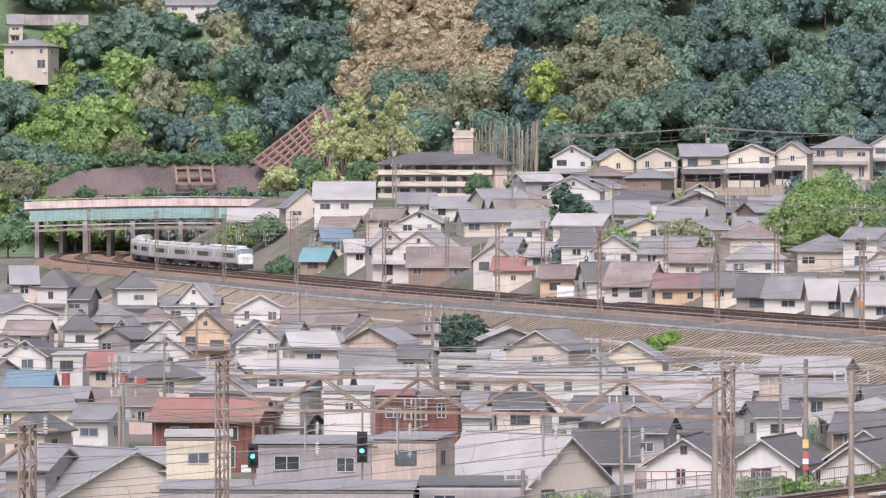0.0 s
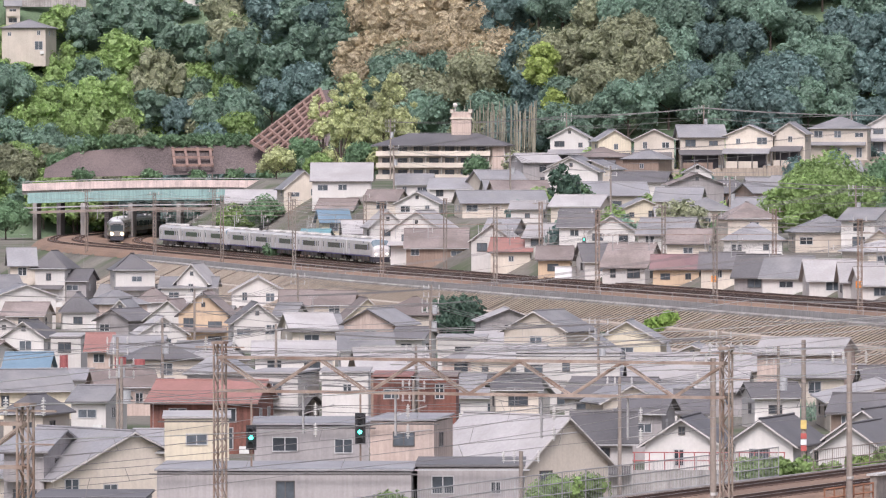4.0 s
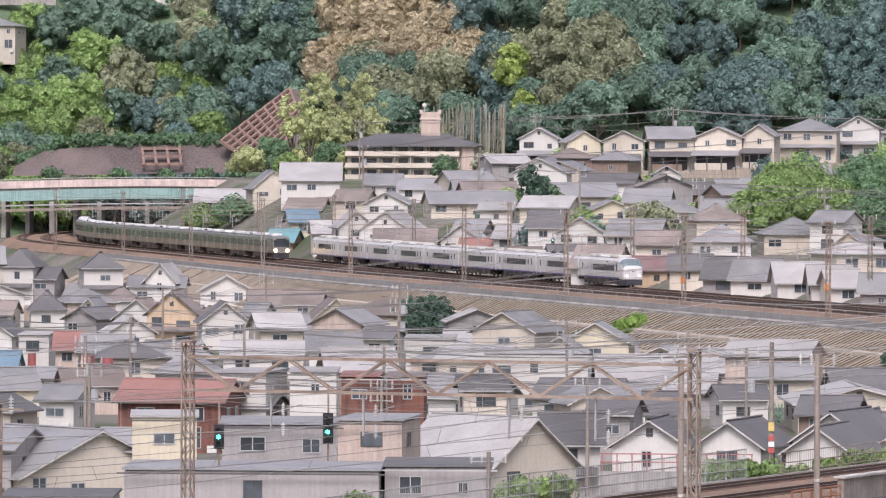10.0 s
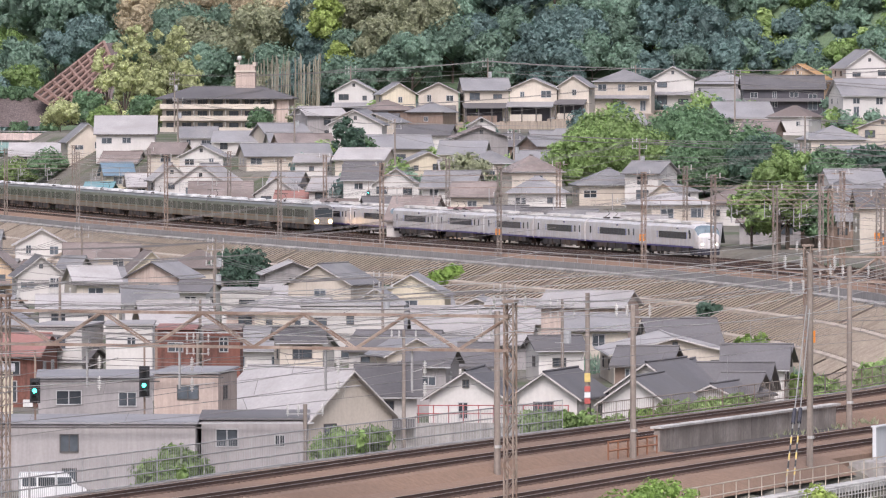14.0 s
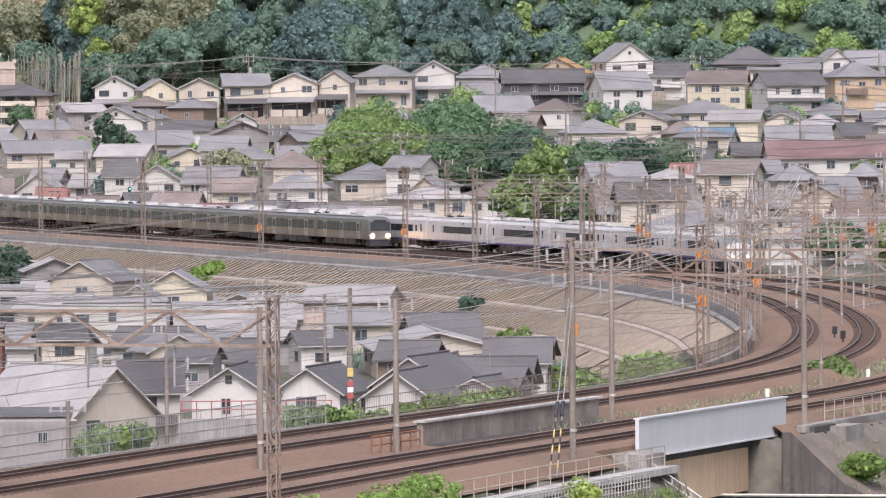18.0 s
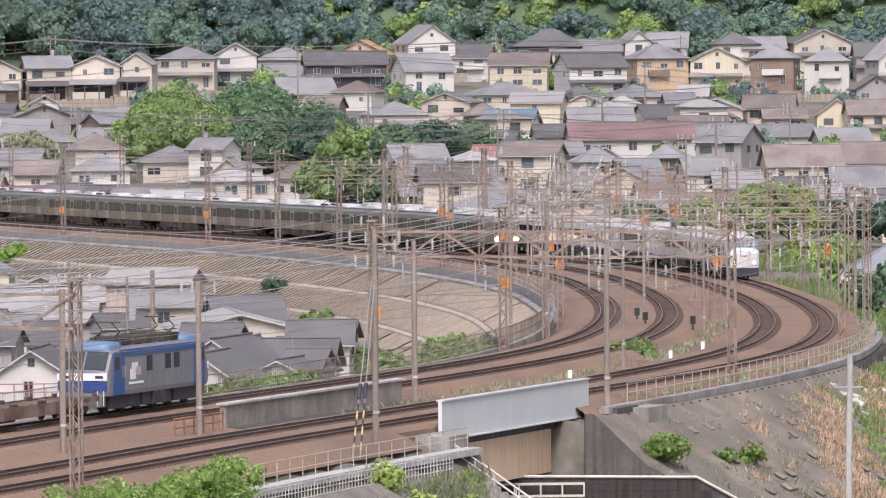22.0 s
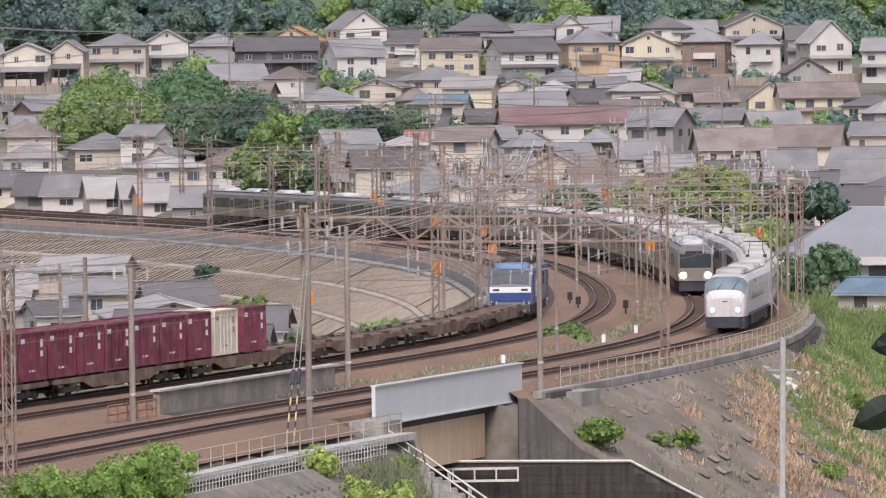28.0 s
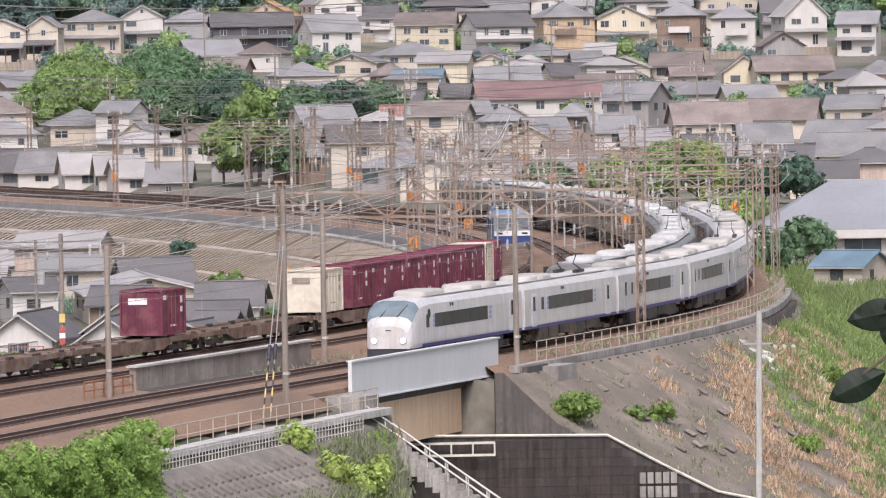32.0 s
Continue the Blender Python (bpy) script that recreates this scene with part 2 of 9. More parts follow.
me.materials.append(mat("forest_floor", (0.125, 0.18, 0.10), 0.95, 0, 0.3, 0.1, 2, 0.5, ((0.05, 0.07, 0.03), 0.1, 0.6)))
fx, fy = (GX[:-1, :-1] + 1).ravel(), (GY[:-1, :-1] + 1).ravel()
wooded = (fy > 1255 - 60 * smooth(20, 110, fx) + 60 * smooth(-30, -110, fx)) | (fy < 280)
me.polygons.foreach_set("material_index", wooded.astype(np.int32))
tagged(link("ground", me, GRASS_SOIL, smooth=True), "grassy and stony ground of a valley town and hills", "ground", kind="structure")

# ---- trackbed, rails and sleepers ----
BED_LINE = OUTER[::2]
cut = [int(np.argmax(BED_LINE[:, 1] < q)) for q in (371.5, 343.5)]
for lo, hi, edge in ((0, cut[0] + 1, [(-BED_OUT - 0.4, BED_Z - 0.3), (-BED_OUT + 0.5, -0.45)]), (cut[0], cut[1] + 1, [(-2.45, -0.9), (-2.4, -0.3)]), (cut[1], len(BED_LINE), [(-BED_OUT - 0.4, BED_Z - 0.3), (-BED_OUT + 0.5, -0.45)])):
    tagged(ribbon("trackbed", BED_LINE[lo:hi], edge + [(-2.0, -0.18), (6.1, -0.18), (7.2, -0.42), (8.4, -0.32), (9.3, 0.14),
                                       (17.6, 0.14), (18.6, -0.3), (BED_IN + 0.3, BED_Z - 0.3)], BALLAST), "brown ballast trackbed of four railway tracks", "trackbed", kind="structure")
for tr, up in zip(TRACKS, TRACK_RISE):
    keep = tr.q[::2]
    line = tagged(empty("railway_track"), "railway track with rusty steel rails on ballast", "railway track", "four tracks", "structure")
    for side in (-0.5335, 0.5335):
        ribbon("rail", keep, [(side - 0.06, up - 0.17), (side - 0.035, up - 0.13), (side - 0.037, up - 0.004), (side + 0.037, up - 0.004), (side + 0.035, up - 0.13), (side + 0.06, up - 0.17)], RAILSIDE, line)
        ribbon("railhead", keep, [(side - 0.035, up - 0.02), (side - 0.032, up + 0.0), (side + 0.032, up + 0.0), (side + 0.035, up - 0.02)], STEEL, line, "worn bright rail head")
    curve = keep[(keep[:, 1] > 395) & (keep[:, 1] < 640)]
    ribbon("guard_rail", curve, [(0.385, up - 0.15), (0.385, up + 0.004), (0.445, up + 0.004), (0.445, up - 0.15)], RAILSIDE, line)
    bm_v, bm_f = [], []
    for s in np.arange(tr.s[-1] - 1250, tr.s[-1] - 20, 0.75):
        p, p2 = tr.at(s), tr.at(s + 0.2)
        t = (p2 - p) / np.linalg.norm(p2 - p)
        w = np.array([t[1], -t[0]])
        i = len(bm_v)
        for a in (-1, 1):
            for bb in (-1, 1):
                q = p + w * 1.0 * a + t * 0.12 * bb
                bm_v += [(q[0], q[1], up - 0.2), (q[0], q[1], up - 0.14)]
        bm_f += [(i, i + 1, i + 3, i + 2), (i + 4, i + 6, i + 7, i + 5), (i, i + 4, i + 5, i + 1), (i + 2, i + 3, i + 7, i + 6), (i + 1, i + 5, i + 7, i + 3)]
    tagged(mesh("sleepers", bm_v, bm_f, SLEEPER, line), kind="stuff")


# ---- overhead line: lattice portals, poles, wires ----
def along(s, off, z=0.0):
    """A point off metres to the right of the outer track at distance s."""
    a, b = TRACKS[0].at(s - 1), TRACKS[0].at(s + 1)
    t = (b - a) / np.linalg.norm(b - a)
    p = TRACKS[0].at(s) + off * np.array([t[1], -t[0]])
    return Vector((p[0], p[1], z))


def heading(s):
    a, b = TRACKS[0].at(s - 1), TRACKS[0].at(s + 1)
    return math.degrees(math.atan2(b[1] - a[1], b[0] - a[0]))


LATTICE = {}


def lattice_mast(parent, x, y, z0, height, material, side=0.42):
    key = (round(height * 2), material.name, side)
    if key not in LATTICE:
        bm = bmesh.new()
        h = side / 2
        for a in (-h, h):
            for b in (-h, h):
                bar(bm, (a, b, 0), (a, b, height), 0.05)
        n = int(height / 0.62)
        for i in range(n):
            z, z2 = i * height / n, (i + 1) * height / n
            q = 1 if i % 2 else -1
            for b in (-h, h):
                bar(bm, (-h * q, b, z), (h * q, b, z2), 0.026, 3)
                bar(bm, (b, -h * q, z), (b, h * q, z2), 0.026, 3)
        box(bm, -h - 0.08, -h - 0.08, height, h + 0.08, h + 0.08, height + 0.12)
        box(bm, -0.45, -0.45, -0.8, 0.45, 0.45, 0.1)
        me = bpy.data.meshes.new("mast")
        bm.to_mesh(me), bm.free()
        me.materials.append(material)
        LATTICE[key] = me
    ob = new("mast", LATTICE[key])
    ob.parent = parent
    ob.matrix_basis = pose(x, y, z0)
    return ob


INSUL = None


def insulator(parent, p, rx=0.0):
    global INSUL
    if INSUL is None:
        bm = bmesh.new()
        for k in range(5):
            bar(bm, (0, 0, -0.22 + 0.10 * k), (0, 0, -0.17 + 0.10 * k), 0.085, 6)
        bar(bm, (0, 0, -0.32), (0, 0, 0.32), 0.03, 4)
        INSUL = bpy.data.meshes.new("insulator")
        bm.to_mesh(INSUL), bm.free()
        INSUL.materials.append(mat("porcelain", (0.52, 0.50, 0.47), 0.35, bump=0))
    ob = new("insulator", INSUL)
    ob.parent = parent
    ob.matrix_basis = pose(*p, rx, 0, 0)
    return ob


def portal(s, material=MAST_GREY, height=9.6, beam=6.9, inner=19.0, outer=-3.1, middle=False, plates=(), truss=True):
    """A catenary portal over the four tracks; local x runs to the inside of the curve."""
    m = pose(*along(s, 0), 0, 0, heading(s) - 90)
    g = tagged(empty("catenary_portal", m), "rusty steel lattice catenary portal spanning four railway tracks", "catenary portal", "portals over the line")
    lattice_mast(g, outer, 0, -0.6, height, material)
    lattice_mast(g, inner, 0, -1.2, height + 0.6, material)
    if middle:
        lattice_mast(g, 7.6, 0, -0.4, height - 0.2, material)
    bm = bmesh.new()
    for b in (-0.2, 0.2):
        bar(bm, (outer, b, beam), (inner, b, beam), 0.085 if s > 1250 else 0.055)
        bar(bm, (outer, b, beam + 1.5), (inner, b, beam + 1.5), 0.085 if s > 1250 else 0.05)
    n = 10
    w = inner - outer
    for i in range(n):
        x0, x1 = outer + w * i / n, outer + w * (i + 1) / n
        za, zb = (beam, beam + 1.5) if i % 2 else (beam + 1.5, beam)
        if truss:
            for b in (-0.2, 0.2):
                bar(bm, (x0, b, za), (x1, b, zb), 0.05 if s > 1250 else 0.03, 4)
        bar(bm, (x0, -0.2, beam), (x0, 0.2, beam), 0.03, 3)
    part("truss_beam", bm, material, g)
    for o in TRACK_OFFSETS:
        bm = bmesh.new()
        bar(bm, (o + 1.5, 0, beam), (o + 1.5, 0, 5.0), 0.06)
        bar(bm, (o + 1.5, 0, 5.9), (o, 0, 6.35), 0.03)
        bar(bm, (o + 1.5, 0, 5.1), (o - 0.2, 0, 5.3), 0.025)
        part("registration_arm", bm, GALV, g)
        insulator(g, (o + 0.9, 0, 6.1), 0)
        if s > 1000:
            insulator(g, (o + 0.9, 0.0, 5.2), 0)
    for x in (outer - 0.7, outer + 0.75, inner - 0.7, inner + 0.7):
        insulator(g, (x, 0, height + 0.1 - 0.7))
    for sx in (outer, inner):
        bm = bmesh.new()
        bar(bm, (sx - 1.2, 0, height - 0.75), (sx + 1.2, 0, height - 0.75), 0.05)
        bar(bm, (sx - 1.1, 0, height - 1.9), (sx + 0.2, 0, height - 1.9), 0.04)
        part("cross_arm", bm, material, g)
    for x, z in plates:
        boxes("warning_plate", [(x - 0.33, -0.42, z - 0.36, x + 0.33, -0.36, z + 0.36)], ORANGE, g, "orange warning plate")
        bm = bmesh.new()
        for q in (-1, 1):
            bar(bm, (x - 0.16, -0.44, z - 0.16 * q), (x + 0.16, -0.44, z + 0.16 * q), 0.035)
        part("warning_cross", bm, BLACK, g)
    return g


PORTALS = [(1222, MAST_RUST, True, ()), (1172, MAST_RUST, False, ((19.0, 3.2),)), (1126, MAST_GREY, True, ((7.6, 6.4),)), (1080, MAST_RUST, True, ()), (1035, MAST_RUST, True, ((-3.1, 5.2),)), (988, MAST_GREY, True, ()), (1396, MAST_RUST, False, ()), (1287, MAST_RUST, False, ((19.0, 3.6),)), (1250, MAST_RUST, False, ((19.0, 4.2), (19.0, 7.2))), (1195, MAST_GREY, True, ((7.6, 4.0),)),
           (1148, MAST_GREY, True, ((19.0, 4.0), (-3.1, 3.5))), (1103, MAST_RUST, True, ((7.6, 5.0),)), (1058, MAST_GREY, True, ((19.0, 5.0), (-3.1, 4.5))), (1012, MAST_GREY, True, ((7.6, 3.6),)),
           (962, MAST_RUST, False, ((19.0, 3.0),)), (910, MAST_GREY, False, ((19.0, 2.6),)), (862, MAST_RUST, False, ()), (815, MAST_GREY, False, ()), (755, MAST_RUST, False, ()),
           (697, MAST_GREY, False, ()), (637, MAST_GREY, False, ()), (575, MAST_GREY, False, ()), (510, MAST_GREY, False, ()), (1464, MAST_RUST, False, ()), (1335, None, False, ())]
for s, material, mid, plates in PORTALS:
    if material is not None:
        portal(s, material, middle=mid, plates=plates, height=9.6 if s > 1000 else 10.4, truss=s > 1225 or 970 < s < 1200, inner=21.2 if s == 1396 else 19.0)


def round_pole(s, off, z0, top, label, r=0.17, arms=()):
    p = along(s, off)
    g = tagged(empty("line_pole", pose(p.x, p.y, z0, 0, 0, heading(s) - 90)), label, "pole", "poles beside the tracks")
    bm = bmesh.new()
    bar(bm, (0, 0, -0.8), (0, 0, top - z0), r, 10, r * 0.8)
    part("shaft", bm, POLE_CONC, g)
    for z, w in arms:
        bm = bmesh.new()
        bar(bm, (-w, 0, z - z0), (w, 0, z - z0), 0.045)
        part("cross_arm", bm, GALV, g)
        for x in (-w, 0.35 * w, w):
            insulator(g, (x, 0, z - z0 + 0.35))
    boxes("pole_band", [(-r - 0.01, -r - 0.01, 1.66, r * 0.4, r + 0.01, 1.80)], CONC_PALE, g)
    return g


GREYPOLE = "grey concrete line pole with cross arms beside the tracks"
for s, off, top, arms in ((1352, -2.9, 10.2, ((9.4, 1.3), (8.2, 1.0))), (1314.5, -3.4, 8.2, ((7.6, 1.0),)), (1315, 7.6, 8.6, ((8.0, 1.1),)), (1349, 7.6, 7.4, ((6.8, 0.9),)),
                          (1366, 8.4, 7.6, ((7.2, 1.0), (6.2, 0.8))), (1270, 7.6, 8.0, ((7.4, 1.0),)), (1225, 8.0, 8.2, ((7.6, 1.1),)), (1172, -3.4, 8.6, ((8.2, 1.2), (7.2, 1.0))),
                          (1215, 19.4, 9.4, ((8.8, 1.2), (7.8, 1.2))), (1238, 20.0, 8.6, ((8.0, 1.0),)), (1125, 19.6, 9.4, ((9.0, 1.2), (8.0, 1.0))), (1080, -4.2, 9.4, ((9.0, 1.2),)), (1035, 20.0, 9.6, ((9.0, 1.2),)), (985, -4.0, 9.6, ((9.0, 1.2), (8.0, 1.2))),
                          (1130, -4.0, 9.8, ((9.2, 1.3), (8.2, 1.3))), (1178, 12.8, 8.8, ((8.2, 1.3),)), (1088, 10.0, 9.2, ((8.6, 1.4), (7.6, 1.2))), (1045, 4.0, 9.0, ((8.4, 1.3),))):
    round_pole(s, off, -0.7, top, GREYPOLE, r=0.17 if s > 1290 else 0.115, arms=arms)


def wire_mesh(lines, r, sides=3):
    """Thin tubes along polylines."""
    v, f = [], []
    for pts in lines:
        pts = [Vector(p) for p in pts]
        base = len(v)
        for i, p in enumerate(pts):
            d = (pts[min(i + 1, len(pts) - 1)] - pts[max(i - 1, 0)]).normalized()
            q = d.to_track_quat("Z", "Y")
            for k in range(sides):
                a = 2 * math.pi * k / sides
                v.append(tuple(p + q @ Vector((r * math.cos(a), r * math.sin(a), 0))))
        for i in range(len(pts) - 1):
            for k in range(sides):
                f.append((base + i * sides + k, base + i * sides + (k + 1) % sides, base + (i + 1) * sides + (k + 1) % sides, base + (i + 1) * sides + k))
    return v, f


def sag(a, b, drop, n=8):
    a, b = Vector(a), Vector(b)
    return [a.lerp(b, i / n) - Vector((0, 0, drop * 4 * (i / n) * (1 - i / n))) for i in range(n + 1)]


stops = sorted([s for s, *_ in PORTALS] + [1570, 445])
for o in TRACK_OFFSETS:
    th = tagged(empty("overhead_contact_line"), "grey overhead contact wire and messenger wire above a track", "overhead wire", "wires over the tracks", "structure")
    for a, b in zip(stops[:-1], stops[1:]):
        n = max(2, int((b - a) / 10))
        ss = np.linspace(a, b, n + 1)
        contact = [along(s, o + (0.2 if i % 2 else -0.2), 5.25) for i, s in enumerate(ss)]
        mess = [along(s, o, 6.3 - 0.62 * 4 * (i / n) * (1 - i / n)) for i, s in enumerate(ss)]
        v, f = wire_mesh([contact, mess] + [[contact[i], mess[i]] for i in range(1, n)], 0.0135)
        mesh("wire_span", v, f, WIRE, th)
for o, z, m in ((-3.9, 9.1, PALEWIRE), (-2.4, 9.1, WIRE), (-4.1, 7.9, PALEWIRE), (18.2, 9.7, PALEWIRE), (19.8, 9.7, WIRE), (18.0, 8.5, WIRE), (20.6, 8.6, PALEWIRE), (7.6, 8.6, WIRE)):
    th = tagged(empty("feeder_line"), "sagging feeder cable strung along the railway masts", "overhead wire", "feeder cables", "structure")
    for a, b in zip(stops[:-1], stops[1:]):
        v, f = wire_mesh([sag(along(a, o, z), along(b, o, z), 0.6)], 0.019 if m is PALEWIRE else 0.015)
        mesh("wire_span", v, f, m, th)
# slack feeders that fan in from the town side to the portals on the curve
fan = tagged(empty("feeder_fan"), "bundle of pale sagging cables crossing the curve", "overhead wire", kind="structure")
for k in range(7):
    a, b = along(1385 - 2 * k, 19.5 + 0.3 * k, 8.9 - 0.35 * k), along(1250 - 20 * (k % 3), 18.5, 9.3 - 0.25 * k)
    c = along(1105 + 15 * (k % 4), 12 + k, 10.4 + 0.3 * (k % 3))
    v, f = wire_mesh([sag(a, b, 1.0 + 0.2 * k, 14), sag(b, c, 1.2 + 0.25 * k, 14)], 0.027)
    mesh("cable", v, f, mat("bright_wire", (0.62, 0.60, 0.56), 0.5, 0.2, 0.1, bump=0), fan)


# ---- walls, fences and edges of the line ----
def strip(name, s0, s1, profile, material, label, category, step=2.0, parent=None):
    ss = np.arange(s0, s1 + 0.01, step)
    k = len(profile)
    v = [tuple(along(s, o, z)) for s in ss for o, z in profile]
    f = [(i * k + j, i * k + (j + 1) % k, (i + 1) * k + (j + 1) % k, (i + 1) * k + j) for i in range(len(ss) - 1) for j in range(k)]
    f += [tuple(range(k))[::-1], tuple((len(ss) - 1) * k + j for j in range(k))]
    ob = mesh(name, v, f, material, parent)
    return ob if parent is not None else tagged(ob, label, category, kind="structure")


def fence(name, s0, s1, off, z, h, material, label, spacing=2.0, rails=(1.0, 0.55, 0.1), mesh_fill=0):
    g = tagged(empty(name), label, "fence", kind="structure")
    ss = np.arange(s0, s1, spacing)
    bm = bmesh.new()
    bar(bm, (0, 0, -0.1), (0, 0, h), 0.035, 4)
    me = bpy.data.meshes.new("post")
    bm.to_mesh(me), bm.free()
    me.materials.append(material)
    for s in ss:
        ob = new("post", me)
        ob.parent = g
        ob.matrix_basis = pose(*along(s, off, z))
    for q in rails:
        v, f = wire_mesh([[along(s, off, z + h * q) for s in ss]], 0.032, 4)
        mesh("fence_rail", v, f, material, g)
    if mesh_fill:
        lines = []
        for s in np.arange(s0, ss[-1], mesh_fill):
            lines.append([along(s, off, z + 0.05), along(s, off, z + h * 0.97)])
        v, f = wire_mesh(lines, 0.014, 3)
        tagged(mesh("fence_bars", v, f, material, g), kind="stuff")
    return g


EDGE_GREY = mat("edge_wall_grey", (0.29, 0.27, 0.255), 0.9, 0, 0.12, 0.2, 4, 0.1, streak=0.25)
strip("retaining_wall_far", 560, 1178, [(19.3, -0.15), (19.6, -0.15), (19.8, -2.1), (19.3, -2.1)], EDGE_GREY, "grey concrete edge wall above the embankment", "retaining wall")
strip("retaining_wall_near", 1178, 1420, [(19.6, -0.1), (19.9, -0.1), (20.1, -6.5), (19.6, -6.5)], CONCRETE, "concrete retaining wall beside the tracks", "retaining wall")
fence("inner_fence", 1178, 1325, 19.9, -0.1, 1.15, MAST_GREY, "low dark grey fence along the inside of the curve", 3.0, (1.0, 0.5, 0.1), 0.35)
fence("inner_mesh_fence", 1326, 1420, 20.4, -0.2, 1.6, GALV, "galvanised mesh fence between houses and tracks", 3.0, (1.0, 0.66, 0.33, 0.03), 0.22)
fence("track_fence", 700, 1178, 19.5, -0.15, 0.9, GALV, "thin grey fence on the embankment edge", 5.0, (1.0, 0.5), 0)
fence("outer_railing", 1216, 1312, -3.5, -0.55, 1.15, mat("railing_buff", (0.42, 0.36, 0.29), 0.6, 0.2, 0.15, bump=0), "buff pipe railing along the outer edge of the curve", 1.9, (1.0, 0.52))
fence("outer_railing", 1342, 1420, -4.4, -1.3, 1.05, mat("railing_buff", (0.4, 0.35, 0.29)), "buff pipe railing on the path beside the tracks", 2.0, (1.0, 0.5))
strip("outer_kerb", 1212, 1316, [(-3.4, -0.5), (-4.0, -0.5), (-4.0, -0.9), (-3.4, -0.9)], CONCRETE, "pale concrete edge beam of the trackbed", "edge beam")
strip("path_edge", 1342, 1424, [(-4.2, -1.25), (-5.2, -1.25), (-5.2, -1.6), (-4.2, -1.6)], CONC_PALE, "pale concrete path edge", "edge beam")
fence("white_slat_fence", 1348, 1390, -5.6, -2.1, 0.85, CONC_PALE, "whitish concrete slat fence on the slope", 0.5, (0.95, 0.5, 0.12))
g = tagged(empty("edge_bracket_row"), "row of short brackets under the edge beam", "bracket", kind="structure")
bm = bmesh.new()
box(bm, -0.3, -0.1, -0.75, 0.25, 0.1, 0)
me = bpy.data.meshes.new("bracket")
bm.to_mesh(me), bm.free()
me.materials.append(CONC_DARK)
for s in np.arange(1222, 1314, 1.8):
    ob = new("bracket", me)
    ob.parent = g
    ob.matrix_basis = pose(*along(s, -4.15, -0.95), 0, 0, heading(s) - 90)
# concrete noise wall with coping between the two pairs of tracks
w = tagged(empty("concrete_wall"), "stained grey concrete wall with pale coping between the tracks", "wall", kind="structure")
for a in np.arange(1315.5, 1343.5, 2.0):
    strip("wall_panel", a + 0.03, a + 1.97, [(8.2, 0.86), (8.55, 0.86), (8.55, -0.5), (8.2, -0.5)], mat("sooty_concrete", (0.27, 0.235, 0.205), 0.9, 0, 0.2, 0.4, 5, 0.15, ((0.17, 0.145, 0.125), 0.5, 0.6), streak=0.14, obj_var=0.12), "", "", 0.97, w)
strip("coping", 1315.1, 1343.7, [(8.05, 0.97), (8.7, 0.97), (8.7, 0.86), (8.05, 0.86)], CONC_PALE, "", "", 1.9, w)
g = tagged(empty("barrier"), "rusty orange pipe barrier between the tracks", "barrier")
v, f = wire_mesh([[along(s, 8.0, z) for s in (1344.5, 1348, 1351.5)] for z in (0.1, 0.55)] + [[along(s, 8.0, -0.5), along(s, 8.0, 0.6)] for s in (1344.5, 1345.9, 1347.3, 1348.7, 1350.1, 1351.5)], 0.045, 4)
mesh("barrier_rail", v, f, mat("rust_orange", (0.27, 0.125, 0.07), 0.8, 0, 0.2), g)

# ---- girder bridge over the lane ----
GIRDER_WHITE = mat("girder_white", (0.60, 0.60, 0.605), 0.5, 0, 0.03, 0.15, 3, 0.02, ((0.5, 0.5, 0.51), 0.3, 0.3), streak=0.06)
b = tagged(empty("girder_bridge"), "white painted plate girder railway bridge over a lane", "bridge")
strip("white_girder", 1316.0, 1341.4, [(-2.8, 1.02), (-2.6, 1.02), (-2.6, -0.92), (-2.8, -0.92)], GIRDER_WHITE, "", "", 1.15, b)["label"] = "plain white plate girder"
strip("girder_flange", 1316.0, 1341.4, [(-2.92, 1.10), (-2.5, 1.10), (-2.5, 1.02), (-2.92, 1.02)], GIRDER_WHITE, "", "", 1.15, b)
strip("lower_flange", 1316.0, 1341.4, [(-2.92, -0.92), (-2.5, -0.92), (-2.5, -1.0), (-2.92, -1.0)], GIRDER_WHITE, "", "", 1.15, b)
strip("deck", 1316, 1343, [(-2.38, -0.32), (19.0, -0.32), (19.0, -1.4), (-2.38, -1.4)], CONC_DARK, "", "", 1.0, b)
strip("beige_girder", 1321.5, 1340.5, [(-2.36, -1.02), (-2.2, -1.02), (-2.2, -3.75), (-2.36, -3.75)], mat("girder_beige", (0.62, 0.45, 0.30), 0.6, 0, 0.08, 0.3, 4, 0.05, streak=0.15), "", "", 1.0, b)
for s0, s1, m in ((1311.5, 1315.6, CONC_DARK), (1341.5, 1345, CONCRETE)):
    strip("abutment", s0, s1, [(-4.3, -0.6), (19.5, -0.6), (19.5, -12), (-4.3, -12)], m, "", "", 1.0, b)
# added wall closes the lane opening; dark concrete stands for its shade
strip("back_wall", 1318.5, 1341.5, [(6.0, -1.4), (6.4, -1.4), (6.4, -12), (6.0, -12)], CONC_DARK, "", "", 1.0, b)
strip("bearing_block", 1309, 1312.6, [(-3.2, -0.7), (-5.2, -0.7), (-5.2, -2.2), (-3.2, -2.2)], CONCRETE, "", "", 1.2, b)

